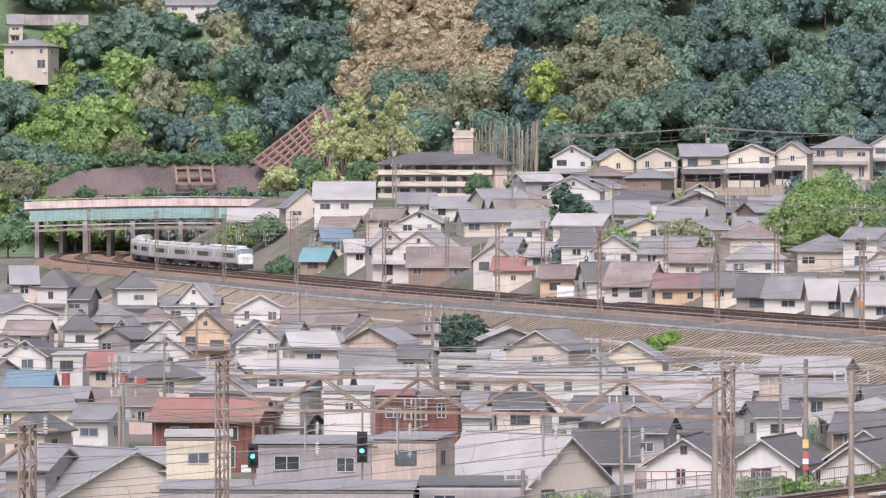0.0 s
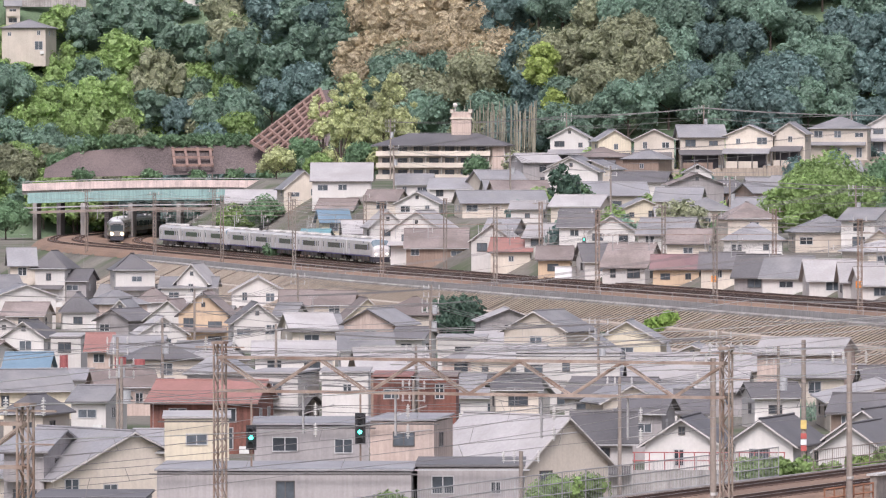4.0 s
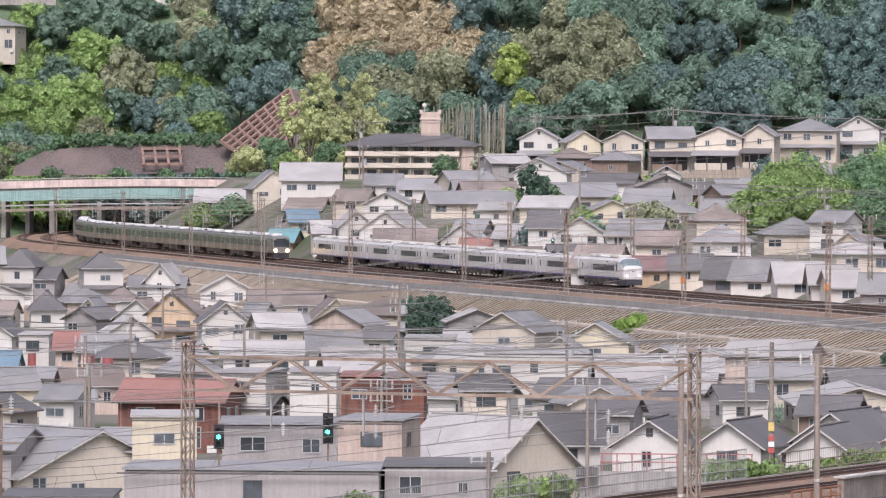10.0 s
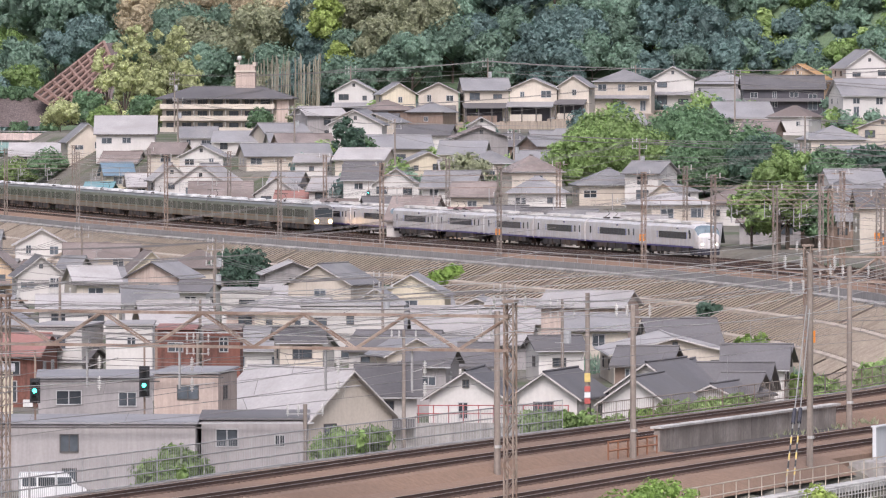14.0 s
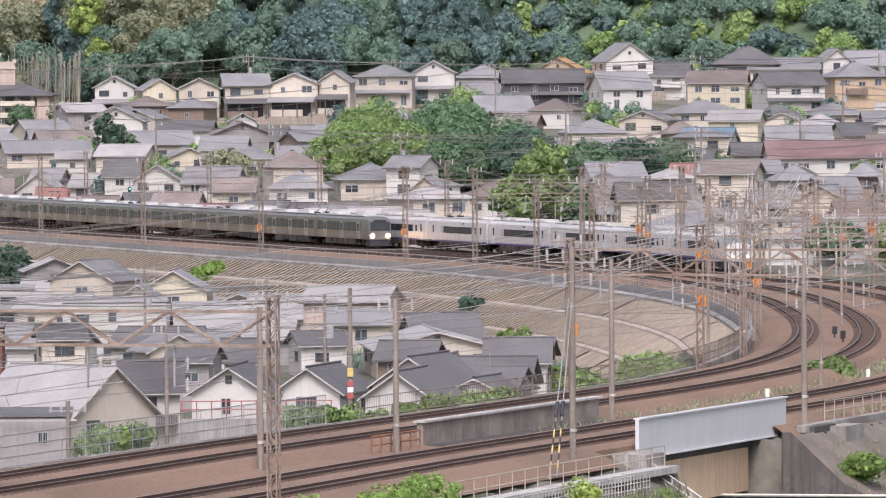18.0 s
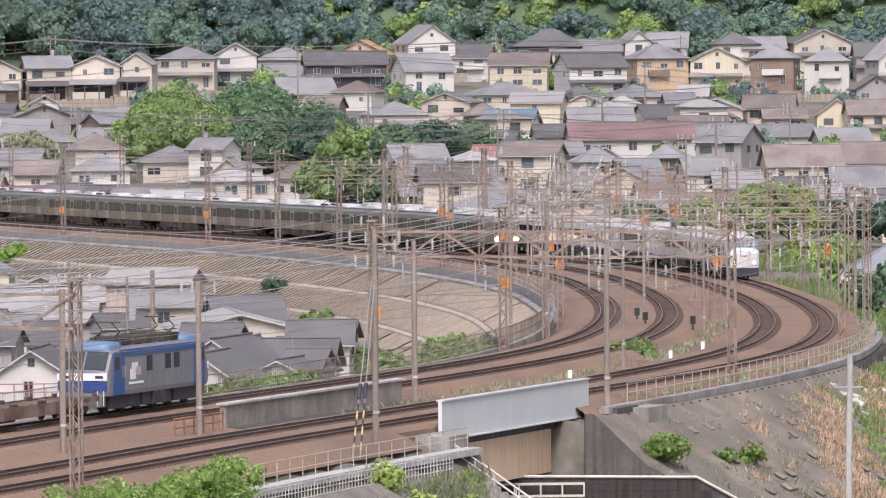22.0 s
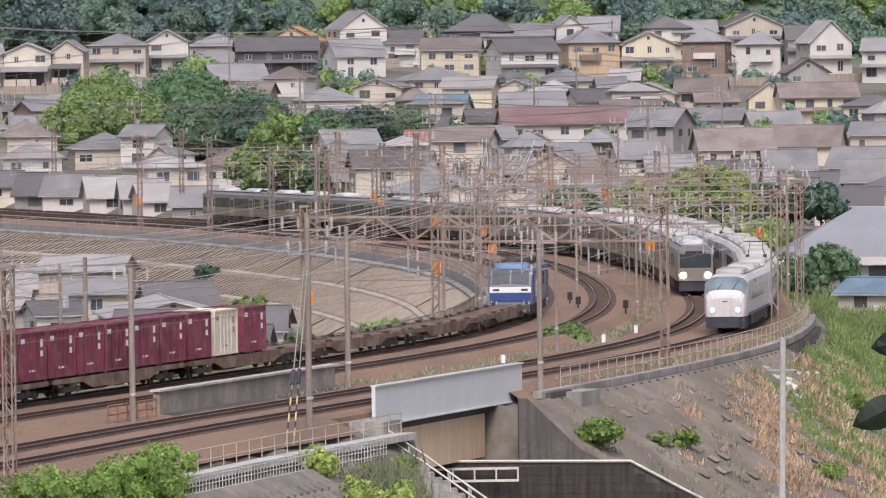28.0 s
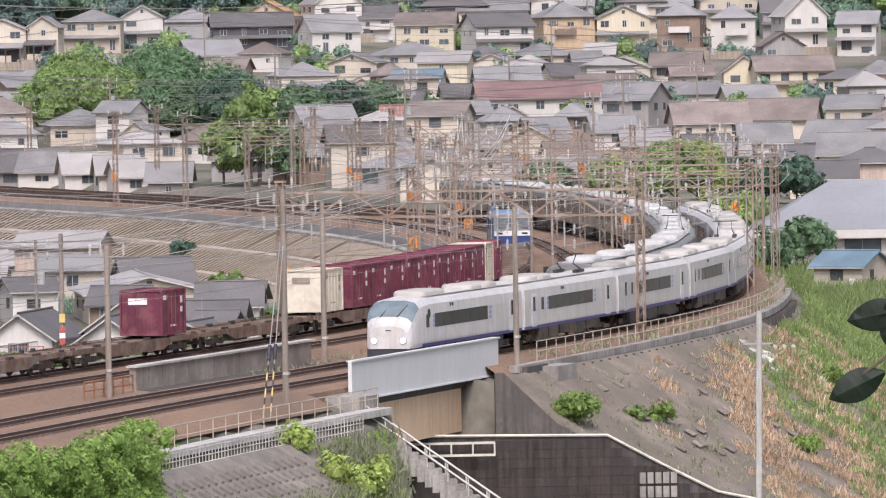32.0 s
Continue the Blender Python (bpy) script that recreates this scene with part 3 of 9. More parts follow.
# ---- houses ----
WALLS = {
    "W": mat("render_white", (0.55, 0.52, 0.485), 0.85, 0, 0.07, 0.3, 5, 0.05, ((0.50, 0.46, 0.42), 0.35, 0.35), streak=0.05, obj_var=0.1),
    "C": mat("render_cream", (0.54, 0.475, 0.395), 0.85, 0, 0.09, 0.3, 5, 0.05, ((0.40, 0.34, 0.28), 0.35, 0.35), streak=0.06, obj_var=0.12),
    "Y": mat("render_yellow", (0.58, 0.51, 0.385), 0.85, 0, 0.08, 0.3, 5, 0.05, streak=0.10, obj_var=0.08),
    "O": mat("render_orange", (0.52, 0.385, 0.26), 0.85, 0, 0.09, 0.3, 5, 0.05, streak=0.10),
    "G": mat("render_grey", (0.31, 0.285, 0.275), 0.85, 0, 0.1, 0.3, 5, 0.05, streak=0.12, obj_var=0.15),
    "B": mat("board_brown", (0.25, 0.18, 0.14), 0.8, 0, 0.15, 0.3, 5, 0.08, streak=0.15, obj_var=0.15),
    "D": mat("board_black", (0.075, 0.07, 0.08), 0.7, 0, 0.15, 0.3, 5, 0.06, streak=0.1),
    "P": mat("render_pink", (0.50, 0.40, 0.34), 0.85, 0, 0.12, 0.3, 5, 0.05, ((0.36, 0.27, 0.22), 0.3, 0.4), streak=0.2),
    "R": mat("rusty_sheet", (0.20, 0.088, 0.066), 0.85, 0.1, 0.3, 0.4, 5, 0.1, ((0.16, 0.06, 0.04), 0.4, 0.6), streak=0.4),
}
ROOFS = {
    "g": mat("tile_grey", (0.215, 0.208, 0.21), 0.6, 0, 0.15, 0.25, 4, 0.3, ((0.28, 0.265, 0.25), 0.3, 0.4), obj_var=0.2),
    "d": mat("slate_dark", (0.118, 0.111, 0.112), 0.65, 0, 0.15, 0.25, 4, 0.2, ((0.13, 0.12, 0.115), 0.3, 0.5), obj_var=0.2),
    "b": mat("tile_brown", (0.205, 0.168, 0.152), 0.7, 0, 0.18, 0.25, 4, 0.25, ((0.13, 0.10, 0.085), 0.3, 0.5), obj_var=0.2),
    "r": mat("sheet_red", (0.27, 0.135, 0.115), 0.65, 0, 0.15, 0.25, 4, 0.15, ((0.24, 0.13, 0.10), 0.3, 0.4), obj_var=0.12),
    "l": mat("sheet_pale", (0.335, 0.315, 0.305), 0.65, 0, 0.12, 0.25, 4, 0.15, ((0.28, 0.26, 0.24), 0.3, 0.4), obj_var=0.15),
    "B": mat("sheet_blue", (0.13, 0.195, 0.245), 0.6, 0, 0.12, 0.25, 4, 0.15, ((0.2, 0.27, 0.33), 0.3, 0.4)),
    "t": mat("sheet_teal", (0.14, 0.27, 0.29), 0.6, 0, 0.12, 0.25, 4, 0.15, ((0.2, 0.27, 0.28), 0.3, 0.4)),
    "O": mat("tile_orange", (0.44, 0.26, 0.12), 0.7, 0, 0.15, 0.25, 4, 0.2),
    "m": mat("tile_maroon", (0.20, 0.122, 0.12), 0.65, 0, 0.15, 0.25, 4, 0.2, ((0.26, 0.17, 0.15), 0.3, 0.4)),
}
WALL_WORD = {"W": "white", "C": "cream", "Y": "yellow", "O": "orange", "G": "grey", "B": "brown", "D": "black", "P": "pinkish", "R": "rusty red"}
ROOF_WORD = {"g": "grey tiled", "d": "dark slate", "b": "brown tiled", "r": "red", "l": "pale sheet", "B": "blue", "t": "teal", "O": "orange tiled", "m": "maroon tiled"}
FRAME = mat("window_frame", (0.42, 0.41, 0.40), 0.5, 0.2, 0.1, bump=0)
FRAME_DARK = mat("window_frame_dark", (0.09, 0.08, 0.075), 0.5, 0.1, 0.1, bump=0)
VERGE = mat("verge_white", (0.46, 0.43, 0.40), 0.7, 0, 0.1, bump=0)
RETAIN = mat("retaining_tan", (0.36, 0.30, 0.24), 0.9, 0, 0.15, 0.3, 4, 0.1, ((0.22, 0.18, 0.145), 0.3, 0.5), streak=0.3)
UNITBOX = mat("outdoor_unit", (0.55, 0.54, 0.51), 0.6, 0, 0.1, bump=0)
WINDOW_CACHE = {}


def window(parent, x, y, z, w, h, face, dark=False, far=False):
    """A window of two sashes: face 0 looks towards -y, 1 towards +x, 2 towards -x."""
    w, h = round(w * 4) / 4, round(h * 5) / 5
    key = (w, h, dark)
    if key not in WINDOW_CACHE:
        bm = bmesh.new()
        t = 0.07
        xs, zs = (-w / 2, -w / 2 + t, -t / 2, t / 2, w / 2 - t, w / 2), (0, t, h - t, h)
        solid = {(i, j) for i in range(5) for j in range(3)} - {(1, 1), (3, 1)}
        grid = {(i, j, k): bm.verts.new((xs[i], (-0.06, 0.02)[k], zs[j])) for i in range(6) for j in range(4) for k in (0, 1)}
        for i, j in solid:
            bm.faces.new([grid[a, c, 0] for a, c in ((i, j), (i + 1, j), (i + 1, j + 1), (i, j + 1))])
            for di, dj, p, q in ((-1, 0, (i, j), (i, j + 1)), (1, 0, (i + 1, j), (i + 1, j + 1)), (0, -1, (i, j), (i + 1, j)), (0, 1, (i, j + 1), (i + 1, j + 1))):
                if (i + di, j + dj) not in solid:
                    bm.faces.new([grid[(*p, 0)], grid[(*q, 0)], grid[(*q, 1)], grid[(*p, 1)]])
        loose = [v for v in bm.verts if not v.link_faces]
        for v in loose:
            bm.verts.remove(v)
        a = bpy.data.meshes.new("window")
        bm.to_mesh(a), bm.free()
        a.materials.append(FRAME_DARK if dark else FRAME)
        bm = bmesh.new()
        box(bm, -w / 2 + t, -0.015, t, w / 2 - t, 0.015, h - t)
        b = bpy.data.meshes.new("pane")
        bm.to_mesh(b), bm.free()
        b.materials.append(GLASS)
        WINDOW_CACHE[key] = (a, b)
    a, b = WINDOW_CACHE[key]
    if far:
        if key + (1,) not in WINDOW_CACHE:
            bm = bmesh.new()
            bm.from_mesh(a)
            n = len(bm.faces)
            bm.from_mesh(b)
            bm.faces.ensure_lookup_table()
            for q in bm.faces[n:]:
                q.material_index = 1
            c = bpy.data.meshes.new("window")
            bm.to_mesh(c), bm.free()
            c.materials.append(FRAME_DARK if dark else FRAME)
            c.materials.append(GLASS)
            WINDOW_CACHE[key + (1,)] = c
        a = WINDOW_CACHE[key + (1,)]
    win = new("window", a)
    win.parent = parent
    win.matrix_basis = pose(x, y, z, 0, 0, (0, 90, -90)[face])
    if far:
        return win
    pane = new("pane", b)
    pane.parent = win
    return win


def slab(v4, th):
    """A plate over four (or three) corners, th thick downwards."""
    n = len(v4)
    v = [tuple(p) for p in v4] + [(p[0], p[1], p[2] - th) for p in v4]
    f = [tuple(range(n)), tuple(range(2 * n - 1, n - 1, -1))] + [(i, i + n, (i + 1) % n + n, (i + 1) % n) for i in range(n)]
    return v, f


def join_slabs(quads, th):
    v, f = [], []
    for q in quads:
        a, b = slab(q, th)
        f += [tuple(i + len(v) for i in g) for g in b]
        v += a
    return v, f


HOUSE_SPOTS = []


def house(x, y, z, w, d, h, rise, yaw, kind, wall, roof, seed=0, skirt=True, base=0.0, veranda=False, plain=False):
    """kind: e ridge across, g gable to the front, h hipped, f flat. w across, d deep, h to the eaves; z the ground; front towards -y before turning by yaw."""
    HOUSE_SPOTS.append((x, y))
    far = not skirt or y > 1030
    rng = random.Random(seed * 7 + 3)
    storeys = 2 if h > 4.0 else 1
    word = {"e": "ridged", "g": "gabled", "h": "hipped", "f": "flat"}[kind]
    ob = tagged(empty("house", pose(x, y, z, 0, 0, yaw)), f"{WALL_WORD[wall]} {'two-storey' if storeys == 2 else 'low'} house with {word} {ROOF_WORD[roof]} roof", "house", "houses of the town")
    hw, hd, o, th = w / 2, d / 2, 0.45, 0.14
    deep = 2.5
    wv = [(-hw, -hd, -deep), (hw, -hd, -deep), (hw, hd, -deep), (-hw, hd, -deep), (-hw, -hd, h), (hw, -hd, h), (hw, hd, h), (-hw, hd, h)]
    wf = [(0, 1, 5, 4), (1, 2, 6, 5), (2, 3, 7, 6), (3, 0, 4, 7), (4, 5, 6, 7)]
    if kind == "g":
        wv += [(0, -hd, h + rise), (0, hd, h + rise)]
        wf = [(0, 1, 5, 8, 4), (1, 2, 6, 5), (2, 3, 7, 9, 6), (3, 0, 4, 7)]
        k = rise / hw
        e = -o * k
        quads = [((-hw - o, -hd - o, h + e), (0, -hd - o, h + rise), (0, hd + o, h + rise), (-hw - o, hd + o, h + e)),
                 ((0, -hd - o, h + rise), (hw + o, -hd - o, h + e), (hw + o, hd + o, h + e), (0, hd + o, h + rise))]
        ridge = ((0, -hd - o, h + rise), (0, hd + o, h + rise))
    elif kind == "e":
        wv += [(-hw, 0, h + rise), (hw, 0, h + rise)]
        wf = [(0, 1, 5, 4), (1, 2, 6, 9, 5), (2, 3, 7, 6), (3, 0, 4, 8, 7)]
        e = -o * rise / hd
        quads = [((-hw - o, -hd - o, h + e), (hw + o, -hd - o, h + e), (hw + o, 0, h + rise), (-hw - o, 0, h + rise)),
                 ((-hw - o, 0, h + rise), (hw + o, 0, h + rise), (hw + o, hd + o, h + e), (-hw - o, hd + o, h + e))]
        ridge = ((-hw - o, 0, h + rise), (hw + o, 0, h + rise))
    elif kind == "h":
        r = max(0.3, hw - hd) if hw > hd else 0.3
        q = max(0.0, hd - hw)
        A, Bq = (-r, -q, h + rise), (r, q if r < 0.5 else 0, h + rise)
        if r >= 0.5:
            A, Bq = (-r, 0, h + rise), (r, 0, h + rise)
        lo = h - 0.12
        c = [(-hw - o, -hd - o, lo), (hw + o, -hd - o, lo), (hw + o, hd + o, lo), (-hw - o, hd + o, lo)]
        quads = [(c[0], c[1], Bq, A), (c[1], c[2], Bq), (c[2], c[3], A, Bq), (c[3], c[0], A)]
        ridge = (A, Bq)
    else:
        quads = [((-hw - 0.15, -hd - 0.15, h + 0.2), (hw + 0.15, -hd - 0.15, h + 0.2), (hw + 0.15, hd + 0.15, h + 0.35), (-hw - 0.15, hd + 0.15, h + 0.35))]
        ridge = None
    mesh("wall", wv, wf, WALLS[wall], ob)
    if base:
        boxes("foundation", [(-hw - 1.5, -hd - 2.2, -base - 1.5, hw + 1.5, hd, -0.02)], RETAIN, ob, "tan concrete retaining base")
    v, f = join_slabs(quads, th)
    if ridge:
        a, b = Vector(ridge[0]), Vector(ridge[1])
        rv, rf = wire_mesh([[a + Vector((0, 0, 0.04)), b + Vector((0, 0, 0.05))]], 0.085, 6)
        f += [tuple(i + len(v) for i in g) for g in rf]
        v += rv
    mesh("roof", v, f, ROOFS[roof], ob, f"{ROOF_WORD[roof]} roof")
    if kind in "ge":
        ends = ((-hd - o, -1),) if kind == "g" else ()
        for yy, _ in ends:
            bm = bmesh.new()
            for sx in (-1, 1):
                bar(bm, (sx * (hw + o), yy - 0.01, h - o * rise / hw - 0.11), (0, yy - 0.01, h + rise - 0.11), 0.075)
            part("verge_board", bm, VERGE if wall in "WCY" else FRAME_DARK, ob)
    bm = bmesh.new()
    if kind != "g":
        bar(bm, (-hw - o, -hd - o - 0.06, h - 0.14 - (o * rise / hd if kind == "e" else 0)), (hw + o, -hd - o - 0.06, h - 0.14 - (o * rise / hd if kind == "e" else 0)), 0.07)
    else:
        for sx in (-1, 1):
            bar(bm, (sx * (hw + o + 0.05), -hd - o, h - o * rise / hw - 0.1), (sx * (hw + o + 0.05), hd + o, h - o * rise / hw - 0.1), 0.07)
    part("gutter", bm, FRAME_DARK if rng.random() < 0.5 else FRAME, ob)
    if veranda:
        vd = 2.6
        zz = h * 0.5
        v, f = join_slabs([((-hw - 0.4, -hd - vd, zz - 0.35), (hw * 0.9, -hd - vd, zz - 0.35), (hw * 0.9, -hd, zz + 0.45), (-hw - 0.4, -hd, zz + 0.45))], 0.14)
        mesh("veranda_roof", v, f, ROOFS[rng.choice("ddgd")], ob, "low veranda roof")
        for k in range(4):
            boxes("post", [(-hw - 0.2 + k * w * 0.3, -hd - vd + 0.15, -0.1, -hw - 0.04 + k * w * 0.3, -hd - vd + 0.31, zz - 0.4)], FRAME_DARK, ob)
        boxes("veranda_front", [(-hw + 0.2, -hd - vd + 0.5, -0.1, hw * 0.4, -hd - vd + 0.58, rng.choice((0.9, 1.1)))], WALLS[rng.choice("BCD")], ob)
        # panel coloured black to stand for shade in the veranda recess
        boxes("shutter", [(-hw + 0.3, -hd - 0.12, 0.0, hw * 0.7, -hd - 0.004, zz - 0.3)], WALLS["D"], ob, "black panel standing in for shade below the veranda roof")
    # windows
    dark = rng.random() < 0.5
    top_z = h - 1.75 if storeys == 2 or h > 2.6 else h - 1.5
    n = max(1, int(w / 2.9)) if skirt else (1 if storeys == 2 else 2)
    for i in range(n):
        px = -hw + w * (i + 0.5) / n + rng.uniform(-0.25, 0.25)
        if i == 0 or rng.random() < 0.75:
            window(ob, px, -hd - 0.01, max(0.4, top_z + rng.uniform(-0.1, 0.1)), rng.choice((1.25, 1.75, 1.5, 0.75)), rng.choice((0.8, 1.0, 1.2)), 0, dark, far)
        if storeys == 2 and rng.random() < 0.55:
            window(ob, px, -hd - 0.01, rng.choice((0.4, 0.9)), rng.choice((1.75, 1.75, 1.0)), rng.choice((1.0, 1.8)), 0, dark, far)
    if kind == "g" and rise > 1.2 and rng.random() < 0.5:
        window(ob, 0, -hd - 0.01, h + rise * 0.28, 0.5, 0.6, 0, True, far)
    for sx, face in (((-hw - 0.01, 2),) if yaw > 0 else ((hw + 0.01, 1),)) if skirt else ():
        for k in range(1 if d < 8 else 2):
            window(ob, sx, -hd + d * (0.35 + 0.4 * k), max(0.4, top_z), rng.choice((0.75, 1.25)), 1.0, face, dark, far)
    if storeys == 2 and skirt and kind != "f" and not veranda and not plain:
        if rng.random() < 0.55:
            zz = h * 0.47
            v, f = join_slabs([((-hw - 0.3, -hd - 1.1, zz), (hw * 0.95, -hd - 1.1, zz), (hw * 0.95, -hd, zz + 0.5), (-hw - 0.3, -hd, zz + 0.5))], 0.12)
            mesh("lower_roof", v, f, ROOFS[roof], ob)
        elif rng.random() < 0.7:
            bx = rng.uniform(-0.3, 0.3) * hw
            bw = min(hw * 0.6, 1.8)
            bz = h * 0.46
            bm = bmesh.new()
            box(bm, bx - bw, -hd - 0.95, bz, bx + bw, -hd, bz + 0.12)
            box(bm, bx - bw, -hd - 0.95, bz + 0.12, bx + bw, -hd - 0.88, bz + 1.05)
            for sx in (-1, 1):
                box(bm, bx + sx * bw - 0.04, -hd - 0.88, bz + 0.12, bx + sx * bw + 0.04, -hd, bz + 1.05)
            part("balcony", bm, WALLS[wall if rng.random() < 0.5 else rng.choice("WBG")], ob)
    if skirt and rng.random() < 0.5:
        boxes("outdoor_unit", [(hw - 1.1, -hd - 0.36, 0.05, hw - 0.3, -hd - 0.04, 0.65)], UNITBOX, ob)
    if rng.random() < 0.3 and kind in "ge":
        ax, ay = (0, rng.uniform(-0.3, 0.3) * hd) if kind == "g" else (rng.uniform(-0.5, 0.5) * hw, 0)
        zt = h + rise + 1.9
        path = [(ax, ay, h + rise), (ax, ay, zt)]
        for k in range(5):
            xx = ax - 0.5 + 0.25 * k
            path += [(xx, ay, zt + 0.004), (xx, ay - 0.3, zt), (xx + 0.004, ay + 0.3, zt), (xx + 0.004, ay, zt)]
        v, f = wire_mesh([path], 0.022)
        mesh("antenna", v, f, GALV, ob)
    return ob

# ---- trains ----
TRAIN_WHITE = mat("express_white", (0.57, 0.55, 0.545), 0.4, 0, 0.07, 0.5, 5, 0.02, ((0.50, 0.44, 0.38), 1.6, 0.5), streak=0.16)
TRAIN_ROOF = mat("express_roof", (0.50, 0.485, 0.465), 0.6, 0, 0.12, 0.4, 4, 0.04)
TRAIN_PURPLE = mat("express_purple", (0.055, 0.045, 0.17), 0.4, 0, 0.1, bump=0)
SKIRT = mat("skirt_dark", (0.035, 0.034, 0.045), 0.7, 0, 0.3, 0.8, 5, 0.1)
UNDER = mat("underframe", (0.045, 0.04, 0.038), 0.85, 0.1, 0.35, 0.8, 4, 0.2, ((0.12, 0.085, 0.06), 0.5, 0.6))
BAND_GLASS = mat("tinted_glass", (0.035, 0.036, 0.042), 0.1, 0, 0.3, 0.8, 2, 0.01)
WINDSCREEN = mat("windscreen_glass", (0.16, 0.20, 0.22), 0.08, 0, 0.15, 0.8, 2, 0.01)
AC_WHITE = mat("roof_unit_white", (0.41, 0.385, 0.355), 0.6, 0, 0.1, 0.6, 4, 0.05)
STAINLESS = mat("stainless_body", (0.29, 0.268, 0.245), 0.32, 0.55, 0.1, 0.3, 4, 0.04, streak=0.12)
COMM_DARK = mat("commuter_window_band", (0.05, 0.048, 0.043), 0.15, 0, 0.25, 0.6, 2, 0.01)
COMM_ROOF = mat("commuter_roof", (0.36, 0.355, 0.35), 0.7, 0, 0.15, 0.5, 4, 0.05)
COMM_STRIPE = mat("commuter_stripe", (0.30, 0.20, 0.12), 0.5, 0, 0.1, bump=0)
LOCO_BLUE = mat("loco_blue", (0.03, 0.085, 0.25), 0.45, 0, 0.12, 0.4, 4, 0.03, ((0.10, 0.13, 0.20), 0.6, 0.4))
LOCO_SKY = mat("loco_light_blue", (0.13, 0.21, 0.33), 0.5, 0, 0.12, 0.4, 4, 0.03)
LOCO_GREY = mat("loco_grey", (0.20, 0.20, 0.215), 0.5, 0, 0.1, 0.4, 4, 0.03, streak=0.15)
RUST_DECK = mat("wagon_rust", (0.15, 0.095, 0.07), 0.85, 0.1, 0.35, 0.8, 4, 0.2, ((0.26, 0.22, 0.18), 0.7, 0.6))
MAROON = mat("container_maroon", (0.16, 0.032, 0.06), 0.55, 0, 0.18, 0.5, 4, 0.05, ((0.28, 0.12, 0.12), 1.2, 0.4), obj_var=0.25)
CREAM = mat("container_cream", (0.62, 0.57, 0.47), 0.55, 0, 0.1, 0.5, 4, 0.05, ((0.40, 0.30, 0.20), 0.9, 0.4))


def car_section(half, floor, top, shoulder=0.42):
    return [(-half * 0.97, floor), (-half, floor + 0.25), (-half, top - 0.95), (-half * 0.97, top - shoulder), (-half * 0.80, top - 0.14), (-half * 0.45, top - 0.02),
            (half * 0.45, top - 0.02), (half * 0.80, top - 0.14), (half * 0.97, top - shoulder), (half, top - 0.95), (half, floor + 0.25), (half * 0.97, floor)]


def loft(stations):
    """Verts and faces of a body through stations (x, half width, floor, top, shoulder)."""
    v, f = [], []
    k = 12
    for x, half, floor, top, sh in stations:
        v += [(x, y, z) for y, z in car_section(half, floor, top, sh)]
    for i in range(len(stations) - 1):
        for j in range(k):
            f.append((i * k + j, i * k + (j + 1) % k, (i + 1) * k + (j + 1) % k, (i + 1) * k + j))
    f.append(tuple(range(k))[::-1])
    f.append(tuple((len(stations) - 1) * k + j for j in range(k)))
    return v, f


def bogie(parent, x, wheel=0.43, spread=1.05):
    bm = bmesh.new()
    for dx in (-spread, spread):
        for y in (-0.56, 0.56):
            bar(bm, (x + dx, y - 0.06, wheel), (x + dx, y + 0.06, wheel), wheel, 14)
        bar(bm, (x + dx, -0.9, wheel), (x + dx, 0.9, wheel), 0.09, 6)
    for y in (-0.98, 0.98):
        box(bm, x - spread - 0.45, y - 0.09, 0.36, x + spread + 0.45, y + 0.09, 0.62)
        for dx in (-spread, spread):
            box(bm, x + dx - 0.2, y - 0.13, 0.3, x + dx + 0.2, y + 0.13, 0.55)
        box(bm, x - 0.3, y - 0.14, 0.5, x + 0.3, y + 0.14, 0.9)
    return part("bogie", bm, UNDER, parent)


def under_gear(parent, length, seed, z1=1.0):
    rng = random.Random(seed)
    for y in (-1.2, 1.2):
        x = -length / 2 + 3.9
        while x < length / 2 - 4.6:
            w = rng.uniform(1.2, 2.8)
            boxes("equipment_box", [(x, y - 0.22, rng.uniform(0.3, 0.5), x + w, y + 0.22, z1)], UNDER, parent)
            x += w + rng.uniform(0.15, 0.6)


def rounded_unit(name, parent, x, z, lx, ly, h, material):
    """A roof pod with rounded ends and shoulders."""
    v, f = [], []
    n = 16
    for zz, q in ((0, 1.0), (h * 0.55, 0.99), (h * 0.82, 0.92), (h * 0.96, 0.78), (h, 0.55)):
        for i in range(n):
            a = 2 * math.pi * (i + 0.5) / n
            c, d = math.cos(a), math.sin(a)
            v.append((x + math.copysign(abs(c) ** 0.42, c) * lx / 2 * (1 - (1 - q) * ly / lx), math.copysign(abs(d) ** 0.42, d) * ly / 2 * q, z + zz))
    for i in range(4):
        for j in range(n):
            f.append((i * n + j, i * n + (j + 1) % n, i * n + n + (j + 1) % n, i * n + n + j))
    f.append(tuple(range(4 * n, 5 * n)))
    return mesh(name, v, f, material, parent, smooth=True)


def pantograph(parent, x, z):
    bm = bmesh.new()
    for y in (-0.6, 0.6):
        bar(bm, (x - 0.9, y, z), (x + 0.7, y * 0.8, z + 0.45), 0.035)
        bar(bm, (x + 0.7, y * 0.8, z + 0.45), (x - 0.3, y * 0.7, z + 0.95), 0.03)
        box(bm, x - 1.0, y - 0.1, z - 0.1, x + 0.9, y + 0.1, z + 0.08)
    bar(bm, (x - 0.35, -0.85, z + 0.97), (x - 0.35, 0.85, z + 0.97), 0.045)
    bar(bm, (x - 0.15, -0.85, z + 0.97), (x - 0.15, 0.85, z + 0.97), 0.045)
    return part("pantograph", bm, UNDER, parent)


CAR = 20.4


